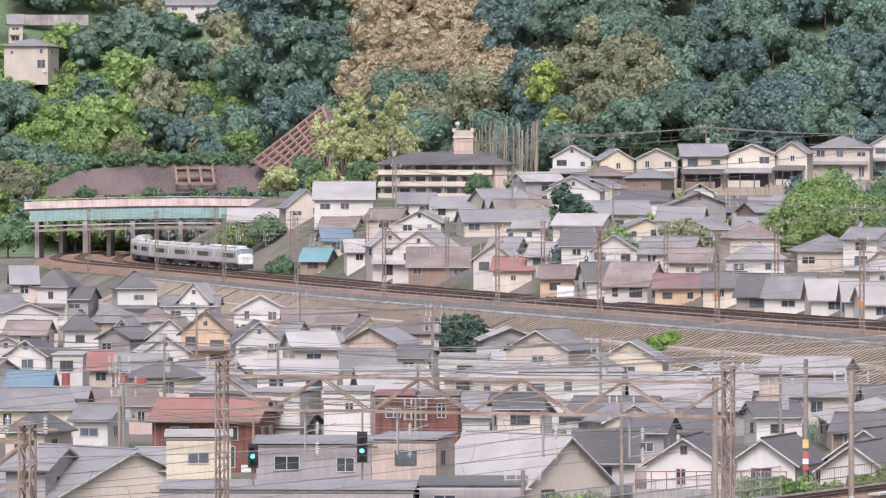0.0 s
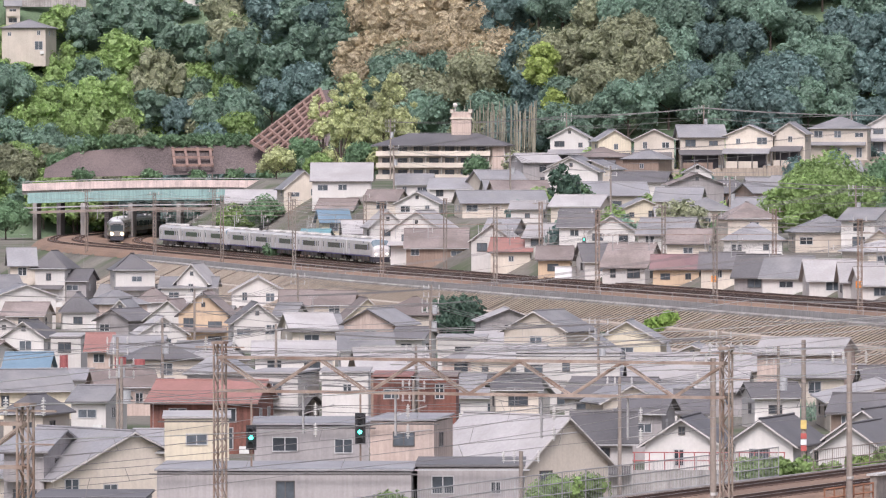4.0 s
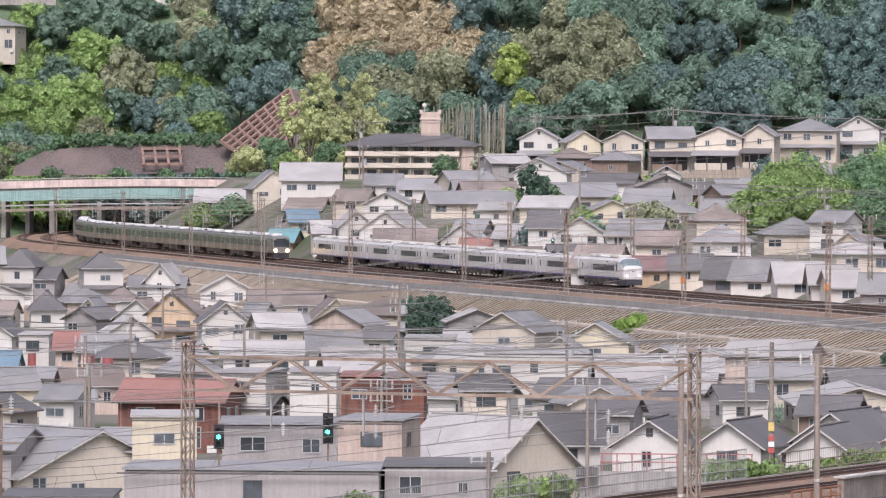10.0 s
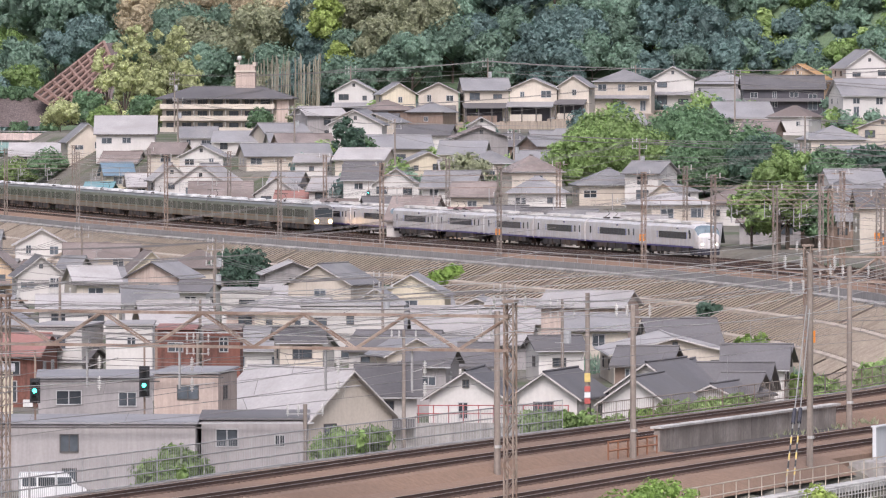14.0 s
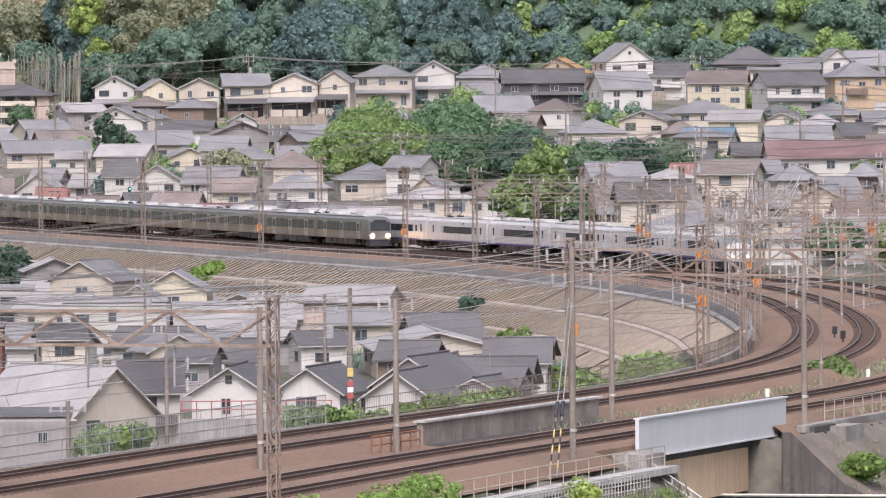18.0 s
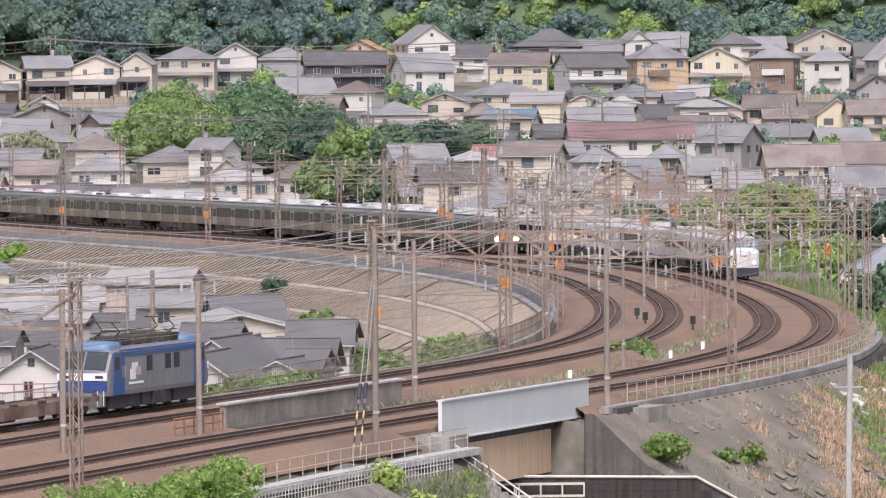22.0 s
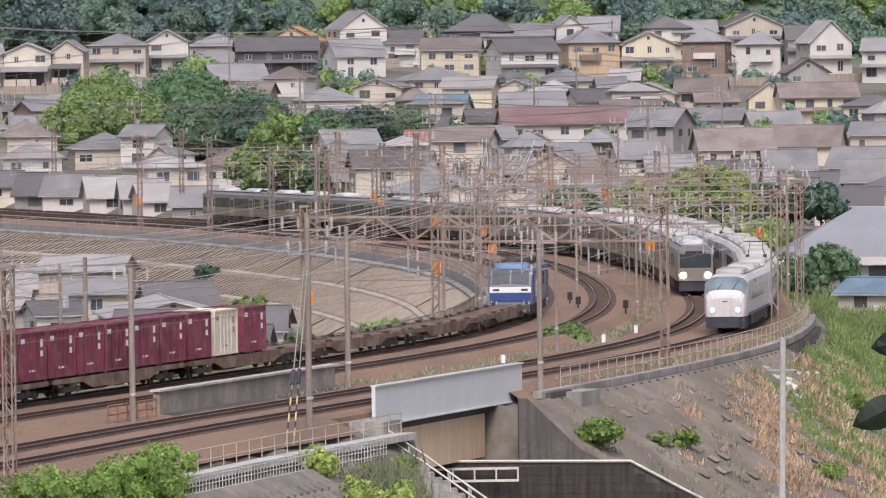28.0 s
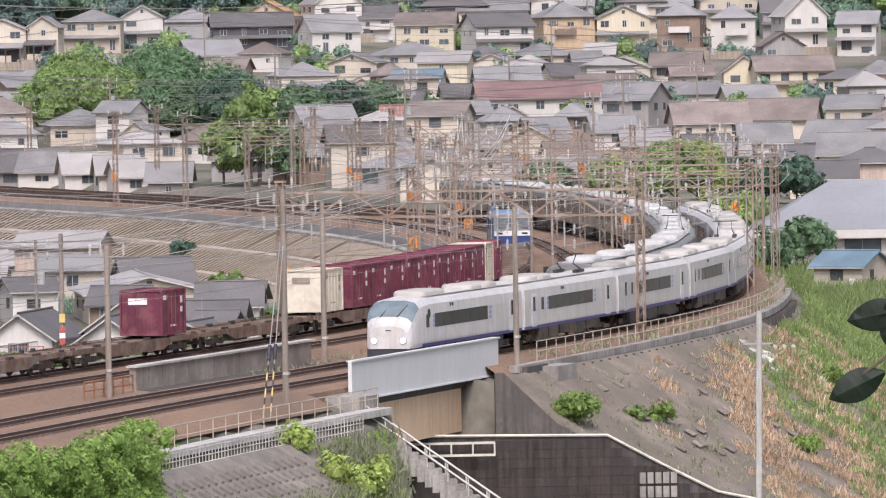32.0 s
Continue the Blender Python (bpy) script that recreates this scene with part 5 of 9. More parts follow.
# containers by place behind the locomotive: m for maroon, c for cream
LOAD = [(70.4, "m"), (75.2, "c")] + [(79.6 + 4.16 * q, "m") for q in range(9)] + [(118.6, "c"), (147.0, "m")]
maroon = cream = None
for d, kind in LOAD:
    if kind == "m":
        o = maroon = container(MAROON, "maroon railway freight container with white markings on a flat wagon") if maroon is None else copy_thing(maroon, pose(0, 0, 0))
    else:
        o = cream = container(CREAM, "dirty cream railway freight container on a flat wagon") if cream is None else copy_thing(cream, pose(0, 0, 0))
    MOVERS.append((o, 3, FREIGHT_RUN, d, -2))


def motions():
    times = [0.5 * i for i in range(65)]
    for o, k, table, off, flip in MOVERS:
        rows = []
        for t in times:
            if flip == -2:
                m = on_track(TRACKS[k], run(table, t) + off, 2.0, -1)
                m.translation.z = 1.20 + TRACK_RISE[k]
            else:
                m = on_track(TRACKS[k], run(table, t) + off, 7.0, flip)
                m.translation.z = TRACK_RISE[k]
            rows.append((t, m))
        walk(o, rows)

# ---- the town: valley, far side of the line, hillside ----
house(-113.5, 963.2, -4.8, 3.5, 6.5, 5.6, 2.2, 10, "e", "C", "g", 0, base=2.8)
house(-108.7, 963.2, -5.4, 4.8, 6.5, 5.6, 2.4, -10, "h", "W", "d", 1, base=2.2)
house(-97.6, 963.2, -5.6, 5.6, 6.5, 5.6, 2.2, 13, "h", "W", "d", 2, base=2.0)
house(-105.3, 963.2, -7.0, 3.7, 6.5, 5.6, 1.4, -7, "e", "G", "d", 3, base=0.6)
house(-97.4, 964.8, -7.6, 9.3, 9.7, 3.5, 1.8, -7, "e", "W", "g", 4)
house(-110.1, 963.2, -7.6, 4.9, 6.5, 3.5, 1.1, 3, "e", "W", "g", 5)
house(-100.7, 921.2, -7.6, 4.6, 6.5, 2.7, 2.5, 8, "h", "W", "d", 6)
house(-106.3, 909.2, -7.6, 5.4, 6.5, 2.6, 1.5, -5, "e", "C", "b", 7)
house(-93.1, 799.2, -7.6, 4.9, 6.5, 2.9, 1.7, -8, "g", "W", "d", 8)
house(-84.5, 763.2, -7.6, 3.4, 6.5, 3.7, 0.6, -1, "f", "W", "l", 9)
house(-80.1, 755.2, -7.6, 2.5, 6.5, 2.6, 1.7, 2, "e", "P", "r", 10)
house(-81.1, 695.2, -7.6, 4.2, 6.5, 2.3, 1.7, -1, "e", "W", "B", 11)
house(-74.7, 745.2, -7.6, 5.2, 6.5, 2.8, 1.5, -1, "e", "C", "g", 12)
house(-91.6, 895.2, -7.6, 3.7, 6.5, 3.0, 1.9, -7, "g", "W", "g", 13)
house(-82.7, 871.3, -7.6, 5.9, 6.6, 3.1, 2.3, -11, "g", "W", "b", 14)
house(-78.1, 803.2, -7.6, 5.5, 6.5, 3.2, 1.8, 13, "g", "W", "l", 15)
house(-76.4, 847.3, -7.6, 6.3, 6.5, 4.3, 2.7, -4, "g", "O", "b", 16)
house(-89.4, 963.8, -7.6, 7.7, 7.6, 5.2, 1.2, 1, "e", "W", "g", 17)
house(-88.3, 963.2, -7.2, 4.4, 6.5, 5.6, 2.4, -9, "g", "W", "l", 18, base=0.4)
house(-78.5, 949.8, -5.2, 7.4, 7.7, 2.5, 2.0, 5, "g", "W", "l", 19)
house(-69.5, 835.2, -7.6, 5.8, 6.6, 3.7, 2.2, 11, "g", "W", "d", 20)
house(-66.0, 847.2, -7.6, 2.4, 6.5, 4.2, 1.3, -9, "e", "W", "g", 21)
house(-60.7, 825.2, -7.6, 4.4, 6.5, 3.0, 1.7, 13, "e", "Y", "g", 22)
house(-57.6, 859.3, -7.6, 5.9, 6.7, 3.4, 2.5, 12, "g", "Y", "b", 23)
house(-69.7, 917.2, -6.4, 5.8, 6.5, 2.6, 1.8, 6, "e", "W", "b", 24)
house(-64.1, 901.2, -5.9, 4.9, 6.5, 2.6, 1.5, -3, "e", "C", "b", 25)
house(-49.8, 745.2, -7.6, 5.6, 6.5, 3.1, 1.5, 7, "e", "W", "g", 26)
house(-56.3, 728.2, -7.6, 8.3, 8.4, 2.9, 1.3, 4, "e", "W", "l", 27)
house(-45.4, 763.2, -7.6, 3.4, 6.5, 3.7, 1.1, -11, "e", "W", "d", 28)
house(-39.0, 745.2, -7.6, 5.3, 6.5, 4.1, 1.4, 1, "f", "W", "l", 29)
house(-72.4, 651.2, -7.6, 4.7, 6.5, 3.0, 0.8, 1, "e", "W", "g", 30)
house(-65.8, 727.2, -7.6, 5.6, 6.5, 2.9, 1.3, -14, "e", "C", "g", 31)
house(-45.0, 569.2, -7.6, 4.6, 6.5, 6.2, 0.6, -12, "f", "W", "l", 32)
house(-39.6, 569.2, -7.6, 3.9, 6.5, 6.3, 0.6, 2, "f", "W", "l", 33)
house(-33.7, 539.2, -7.6, 3.0, 6.5, 7.0, 0.6, 1, "f", "R", "r", 34)
house(-30.1, 539.2, -7.6, 2.9, 6.5, 7.0, 0.6, 1, "f", "R", "b", 35)
house(-50.2, 561.0, -7.6, 8.6, 10.0, 4.4, 1.5, -5, "e", "R", "r", 36)
house(-42.5, 463.2, -7.6, 4.4, 6.5, 6.8, 0.6, 5, "f", "Y", "l", 37)
house(-34.2, 457.9, -7.6, 7.7, 7.8, 6.6, 0.6, 4, "f", "G", "g", 38)
house(-27.4, 457.2, -7.6, 4.4, 6.5, 6.9, 0.6, -8, "f", "P", "g", 39)
house(-15.3, 485.2, -7.6, 4.0, 6.5, 4.5, 1.8, 3, "e", "W", "d", 40)
house(-24.0, 652.9, -7.6, 9.9, 9.7, 5.4, 0.6, 2, "f", "W", "l", 41)
house(-13.6, 652.5, -7.6, 8.9, 9.0, 3.2, 2.1, 4, "e", "W", "l", 42)
house(-18.3, 614.0, -7.6, 7.3, 8.2, 2.8, 1.5, -13, "e", "W", "d", 43)
house(12.4, 545.2, -7.6, 4.8, 6.5, 4.0, 1.6, -3, "e", "W", "d", 44)
house(4.6, 597.2, -8.2, 2.4, 6.5, 2.6, 0.9, -6, "e", "C", "d", 45)
house(-4.2, 609.2, -7.6, 4.1, 6.5, 3.0, 1.0, 11, "e", "W", "d", 46)
house(-9.6, 635.2, -7.6, 5.9, 6.5, 2.6, 1.6, -4, "e", "G", "l", 47)
house(-0.4, 647.2, -7.6, 5.7, 6.5, 3.5, 1.3, 1, "e", "C", "g", 48)
house(-13.8, 609.2, -7.6, 4.0, 6.5, 3.0, 1.0, -12, "e", "W", "g", 49)
house(-10.4, 567.2, -7.6, 2.4, 6.5, 3.3, 1.6, -0, "e", "W", "d", 50)
house(-97.5, 1181.0, 5.1, 10.8, 10.0, 2.6, 2.0, 3, "e", "W", "l", 51)
house(-88.2, 1155.9, 7.9, 7.0, 7.9, 2.4, 2.9, 13, "g", "C", "g", 52)
house(-79.9, 1139.0, 9.0, 9.8, 14.0, 2.7, 2.8, 3, "e", "W", "l", 53)
house(-77.8, 1087.2, 2.7, 4.5, 6.5, 2.7, 1.8, 12, "e", "Y", "B", 54)
house(-80.0, 1081.2, -0.3, 4.2, 6.5, 2.6, 1.8, -11, "e", "B", "t", 55)
house(-65.4, 1023.2, -0.1, 5.3, 6.5, 5.6, 2.3, 13, "g", "W", "l", 56)
house(-57.9, 1000.4, 0.8, 8.0, 9.0, 4.4, 2.7, -13, "g", "W", "l", 57)
house(-55.5, 988.3, 0.4, 8.7, 8.6, 2.5, 2.5, 2, "e", "B", "b", 58)
house(-45.0, 951.2, 0.5, 6.0, 6.5, 3.9, 2.2, -8, "g", "W", "l", 59)
house(-42.2, 941.2, 0.4, 5.5, 6.5, 2.7, 1.6, -5, "e", "C", "r", 60)
house(-35.0, 905.2, -0.8, 4.3, 6.5, 3.4, 1.5, -0, "e", "O", "b", 61)
house(-28.6, 895.2, 0.1, 5.4, 6.5, 2.5, 2.0, 12, "e", "W", "d", 62)
house(-23.7, 871.3, -0.8, 5.8, 7.0, 3.1, 2.7, -18, "e", "W", "b", 63)
house(-17.8, 859.2, -0.2, 5.8, 6.5, 2.4, 1.5, -1, "e", "O", "m", 64)
house(-11.8, 841.2, 0.0, 4.9, 6.5, 2.6, 1.7, -2, "e", "C", "d", 65)
house(-7.1, 825.2, -0.7, 4.7, 6.5, 2.6, 2.4, -12, "e", "G", "d", 66)
house(-3.3, 813.2, -0.2, 5.3, 6.5, 2.3, 2.2, -12, "e", "W", "g", 67)
house(1.4, 801.2, -0.6, 5.6, 6.5, 2.6, 2.1, 7, "e", "W", "l", 68)
house(5.0, 789.2, -0.6, 4.7, 6.5, 2.6, 2.0, 5, "e", "W", "l", 69)
house(6.3, 783.2, -0.8, 3.7, 6.5, 2.6, 1.8, 11, "e", "W", "l", 70)
house(11.0, 771.2, -1.1, 4.7, 6.5, 2.6, 1.9, -5, "e", "G", "g", 71)
house(-68.5, 1075.2, 6.3, 5.3, 6.5, 2.6, 1.5, -12, "e", "C", "b", 72)
house(-61.4, 1049.6, 6.3, 6.8, 7.2, 2.4, 1.7, -6, "g", "W", "g", 73)
house(-48.3, 1032.9, 6.6, 12.9, 10.0, 2.3, 1.7, 10, "e", "C", "g", 74)
house(-67.0, 1127.2, 8.7, 5.8, 6.5, 2.5, 1.5, -1, "e", "W", "g", 75)
house(-42.8, 1007.2, 6.0, 4.7, 6.5, 2.2, 1.0, -4, "e", "W", "l", 76)
house(-32.0, 1052.9, 7.1, 10.3, 10.0, 2.8, 1.9, 8, "e", "C", "g", 77)
house(-26.1, 1001.4, 5.9, 6.3, 6.9, 2.4, 1.4, 9, "g", "Y", "g", 78)
house(-14.1, 1052.9, 7.1, 11.0, 10.0, 3.1, 2.1, -10, "h", "B", "d", 79)
house(-32.8, 931.2, 4.1, 4.4, 6.5, 2.6, 2.1, -6, "e", "W", "d", 80)
house(-27.7, 915.2, 3.5, 6.4, 6.5, 2.6, 2.1, 0, "g", "W", "g", 81)
house(-19.6, 895.7, 3.5, 6.8, 7.5, 2.5, 2.0, -10, "e", "W", "g", 82)
house(-8.3, 877.7, 3.1, 7.5, 7.3, 2.4, 2.0, -0, "h", "W", "g", 83)
house(1.0, 896.6, 3.5, 8.8, 9.2, 2.8, 2.0, 6, "h", "C", "g", 84)
house(8.4, 871.2, 3.0, 3.9, 6.5, 2.3, 1.6, -8, "g", "C", "g", 85)
house(-72.0, 1057.2, 1.4, 4.0, 6.5, 2.6, 1.8, 8, "e", "W", "l", 86)
house(-78.2, 1107.3, 4.6, 5.9, 6.6, 2.6, 1.6, -10, "e", "W", "b", 87)
house(-59.3, 1107.7, 8.3, 7.4, 7.5, 2.3, 1.5, -3, "e", "W", "g", 88)
house(-44.7, 969.2, 2.9, 4.1, 6.5, 2.6, 1.6, -12, "e", "G", "g", 89)
house(-16.3, 873.2, 2.6, 5.2, 6.5, 2.6, 1.6, -8, "e", "C", "b", 90)
house(-37.9, 941.2, 2.4, 3.9, 6.5, 2.6, 1.7, -12, "e", "W", "l", 91)
house(-42.6, 1173.4, 13.6, 6.7, 6.8, 5.3, 1.8, -2, "g", "W", "g", 92, veranda=True)
house(-35.0, 1153.2, 13.0, 5.7, 6.5, 5.4, 1.7, 12, "g", "Y", "g", 93, veranda=True)
house(-27.5, 1145.3, 13.0, 6.7, 6.7, 5.6, 1.6, 1, "g", "C", "g", 94, base=0.4, veranda=True)
house(-19.8, 1146.0, 13.4, 7.5, 8.0, 5.6, 1.8, 7, "e", "C", "g", 95, base=0.8, veranda=True)
house(-11.2, 1146.1, 13.6, 8.0, 8.1, 5.6, 1.7, -4, "g", "C", "g", 96, base=1.0, veranda=True)
house(-4.2, 1145.2, 14.0, 5.2, 6.5, 5.6, 1.7, -9, "g", "C", "g", 97, base=1.5, veranda=True)
house(4.0, 1172.9, 14.8, 9.8, 9.8, 5.6, 1.9, -4, "h", "C", "g", 98, base=0.7)
house(12.6, 1183.7, 15.4, 7.3, 7.3, 5.6, 2.0, -3, "g", "W", "g", 99, base=0.6)
house(21.5, 1204.9, 16.0, 9.4, 10.0, 4.0, 2.2, -10, "h", "W", "g", 100)
house(31.5, 1185.0, 14.9, 14.0, 10.0, 4.3, 2.1, 2, "e", "D", "d", 101)
house(35.5, 1204.9, 16.0, 9.4, 10.0, 4.9, 2.5, -10, "g", "O", "O", 102)
house(46.3, 1204.7, 17.4, 8.6, 9.6, 5.6, 3.0, 13, "g", "W", "g", 103, base=1.4)
house(44.1, 1158.6, 13.3, 8.5, 9.5, 4.8, 2.6, 13, "e", "W", "g", 104)
house(23.2, 1132.9, 11.8, 9.1, 9.9, 2.6, 2.4, 11, "e", "C", "g", 105)
house(20.6, 1185.2, 14.9, 5.8, 6.5, 2.4, 1.8, 6, "e", "C", "g", 106)
house(61.7, 1175.0, 14.3, 9.9, 10.0, 4.6, 1.9, -7, "e", "Y", "b", 107)
house(68.7, 1204.9, 16.5, 11.7, 10.0, 5.6, 3.0, -10, "h", "D", "d", 108, base=0.5)
house(75.1, 1203.0, 15.9, 12.3, 10.0, 5.3, 1.9, -6, "e", "Y", "g", 109)
house(72.6, 1154.9, 13.1, 10.1, 10.0, 5.3, 2.1, 12, "e", "W", "d", 110)
house(84.9, 1168.8, 13.9, 9.1, 9.8, 5.8, 2.6, 9, "h", "O", "g", 111)
house(95.1, 1168.5, 13.9, 9.2, 8.9, 5.5, 2.1, -1, "g", "Y", "g", 112)
house(104.9, 1162.1, 14.0, 7.4, 8.4, 5.6, 2.1, -13, "h", "B", "g", 113, base=0.4)
house(111.9, 1141.9, 13.4, 7.4, 7.9, 5.6, 2.1, -7, "h", "W", "g", 114, base=1.0)
house(123.6, 1148.0, 13.8, 7.4, 8.2, 5.6, 3.5, 11, "g", "W", "l", 115, base=1.1)
house(83.5, 1203.2, 17.1, 4.9, 6.5, 5.6, 2.0, 9, "g", "W", "g", 116, base=1.2)
house(89.5, 1203.7, 16.4, 6.9, 7.4, 5.6, 2.3, -7, "e", "W", "g", 117, base=0.4)
house(101.3, 1203.9, 16.6, 7.5, 7.8, 5.6, 2.0, 6, "h", "W", "d", 118, base=0.4)
house(115.8, 1204.9, 17.8, 10.7, 10.0, 4.6, 2.3, 12, "g", "C", "d", 119)
house(124.6, 1195.2, 15.5, 5.3, 6.5, 4.7, 2.0, 0, "e", "G", "d", 120)
house(54.9, 1203.5, 16.0, 6.4, 7.2, 4.3, 2.0, -12, "e", "W", "d", 121)
house(106.4, 1203.6, 16.8, 7.4, 7.2, 4.8, 1.8, 0, "e", "C", "g", 122)
house(133.1, 1141.7, 12.3, 6.6, 7.5, 5.5, 1.9, -13, "e", "W", "g", 123)
house(56.6, 1128.9, 11.6, 12.2, 10.0, 2.2, 1.9, 13, "h", "C", "g", 124)
house(36.3, 1068.8, 8.1, 8.9, 9.7, 3.0, 2.0, 11, "h", "C", "g", 125)
house(43.5, 1025.3, 6.4, 6.5, 6.5, 2.7, 1.7, 2, "g", "C", "b", 126)
house(52.4, 1024.0, 6.4, 7.2, 8.2, 3.6, 1.9, -13, "e", "C", "B", 127)
house(77.5, 1118.9, 11.0, 9.2, 10.0, 2.4, 1.9, 12, "h", "C", "g", 128)
house(65.4, 953.0, 4.8, 17.2, 10.0, 3.4, 2.2, 2, "e", "W", "m", 129)
house(66.4, 1034.6, 6.6, 9.6, 9.3, 3.3, 2.1, 1, "e", "W", "g", 130)
house(77.3, 927.8, 4.2, 6.6, 8.5, 3.9, 2.1, -25, "e", "G", "g", 131)
house(103.7, 1045.2, 6.9, 6.3, 6.5, 3.9, 2.3, -2, "g", "Y", "b", 132)
house(110.4, 1037.0, 6.7, 11.6, 10.0, 4.1, 2.1, -0, "e", "Y", "b", 133)
house(90.7, 989.8, 5.6, 7.7, 7.5, 2.4, 1.6, -0, "e", "W", "g", 134)
house(96.5, 965.7, 5.1, 7.1, 7.4, 2.5, 1.6, 5, "e", "C", "g", 135)
house(81.6, 868.6, 2.9, 9.4, 9.2, 2.7, 2.4, 2, "e", "C", "b", 136)
house(92.1, 876.8, 3.1, 8.9, 9.8, 2.6, 2.5, -12, "e", "C", "b", 137)
house(42.9, 893.2, 3.4, 4.0, 6.5, 2.7, 1.9, -9, "e", "W", "r", 138)
house(50.8, 943.2, 4.0, 3.1, 6.5, 2.6, 1.3, -14, "e", "C", "g", 139)
house(54.8, 931.2, 4.3, 4.3, 6.5, 2.2, 1.5, 8, "e", "G", "g", 140)
house(59.2, 915.2, 3.4, 4.8, 6.5, 2.6, 1.5, 0, "g", "W", "g", 141)
house(57.3, 976.0, 5.3, 8.1, 8.0, 3.1, 1.6, 2, "e", "C", "d", 142)
house(78.5, 1069.9, 8.1, 7.2, 8.0, 2.3, 1.8, 11, "e", "C", "d", 143)
house(80.8, 1026.2, 6.4, 8.6, 8.4, 2.6, 1.7, -1, "e", "C", "b", 144)
house(41.6, 967.2, 5.1, 4.2, 6.5, 2.9, 1.6, 10, "e", "W", "g", 145)
house(47.5, 965.2, 5.1, 5.0, 6.5, 2.7, 1.6, -10, "e", "G", "d", 146)
house(73.6, 787.2, 1.1, 5.0, 6.5, 2.5, 1.6, 3, "e", "W", "d", 147)
house(81.7, 799.2, 1.3, 5.8, 6.5, 2.9, 2.0, -3, "e", "W", "g", 148)
house(83.7, 783.2, -0.4, 4.3, 6.5, 2.6, 1.6, -12, "e", "C", "d", 149)
house(60.0, 863.2, 2.3, 5.1, 6.5, 2.6, 1.6, 9, "e", "C", "g", 150)
house(67.7, 851.2, 2.5, 5.3, 6.5, 2.4, 1.8, 6, "e", "W", "g", 151)
house(30.7, 859.6, 2.7, 6.4, 7.4, 2.7, 2.0, 13, "h", "W", "d", 152)
house(7.3, 902.9, 2.8, 9.0, 10.0, 2.6, 1.6, 14, "h", "W", "g", 153)
house(19.1, 861.2, 2.7, 3.7, 6.5, 2.8, 1.4, -8, "g", "Y", "g", 154)
house(49.1, 813.2, 1.6, 5.3, 6.5, 2.3, 1.7, 2, "e", "W", "g", 155)
house(68.5, 811.2, 1.6, 5.4, 6.5, 2.2, 1.7, -0, "e", "C", "g", 156)
house(57.5, 789.2, 0.6, 5.0, 6.5, 2.6, 1.4, 3, "e", "G", "b", 157)
house(37.1, 801.2, 1.0, 4.9, 6.5, 2.6, 1.7, 5, "e", "W", "g", 158)
house(42.1, 783.2, 0.1, 5.0, 6.5, 2.6, 1.4, -3, "e", "C", "g", 159)
house(51.8, 783.2, -1.1, 4.4, 6.5, 2.6, 1.3, -11, "e", "W", "d", 160)
house(-44.5, 415.3, -7.6, 6.7, 6.6, 3.8, 0.6, 1, "f", "G", "d", 161)
house(-54.7, 476.4, -7.6, 2.9, 9.0, 4.2, 1.2, -10, "e", "G", "g", 162)
house(-47.1, 481.2, -7.6, 2.4, 6.5, 4.0, 1.2, 1, "e", "C", "g", 163)
house(-63.9, 601.2, -7.6, 3.2, 6.5, 2.9, 1.1, -11, "e", "W", "g", 164)
house(-65.8, 569.2, -7.6, 3.5, 6.5, 3.0, 1.4, -14, "h", "C", "d", 165)
house(-44.1, 569.2, -7.6, 2.9, 6.5, 3.6, 0.8, -9, "e", "G", "d", 166)
house(-13.7, 549.2, -7.6, 3.3, 6.5, 4.0, 1.1, -8, "e", "G", "d", 167)
house(-26.9, 601.2, -7.6, 3.8, 6.5, 4.0, 1.0, 7, "e", "C", "d", 168)
house(-163.8, 1404.8, 36.3, 9.3, 9.7, 5.6, 1.6, -7, "h", "C", "g", 169)
house(-168.7, 1417.2, 42.2, 2.9, 6.5, 4.7, 1.8, 8, "e", "C", "g", 170)
house(-132.0, 1440.0, 48.7, 14.2, 10.0, 2.6, 1.4, 8, "e", "W", "g", 171)
house(-21.0, 473.2, -7.6, 8.5, 9.5, 3.4, 3.2, 48, "g", "C", "l", 172, plain=True)
house(-9.0, 482.0, -7.6, 5.3, 8.0, 4.5, 1.7, -8, "g", "W", "d", 173, plain=True)
house(-2.9, 485.1, -7.6, 4.7, 8.5, 4.4, 1.6, -15, "g", "W", "d", 174, plain=True)
house(3.3, 474.1, -7.6, 4.6, 8.5, 4.5, 1.6, -14, "g", "W", "d", 175, plain=True)
house(4.7, 490.3, -7.6, 5.8, 9.0, 4.5, 2.0, -18, "g", "W", "d", 176, plain=True)
house(9.1, 483.8, -7.6, 3.6, 8.0, 4.4, 0.8, -18, "g", "W", "d", 177, plain=True)
house(6.4, 503.0, -7.6, 1.1, 6.0, 5.4, 0.6, -10, "g", "Y", "d", 178, plain=True)
house(5.9, 609.0, -7.6, 10.8, 18.0, 2.8, 1.4, 4, "g", "C", "l", 179, plain=True)
house(-52.0, 480.1, -7.6, 13.5, 11.0, 2.3, 3.0, 42, "g", "C", "g", 180, plain=True)
house(9.8, 495.2, -7.6, 4.9, 6.5, 4.3, 1.8, -9, "e", "W", "d", 181)
house(10.2, 487.2, -7.6, 2.4, 6.5, 4.5, 1.2, -12, "e", "W", "d", 182)
house(13.6, 563.2, -7.6, 3.9, 6.5, 3.6, 1.3, -8, "e", "W", "d", 183)
house(78.0, 703.6, -0.3, 6.8, 7.2, 2.3, 1.6, -6, "e", "C", "d", 184)
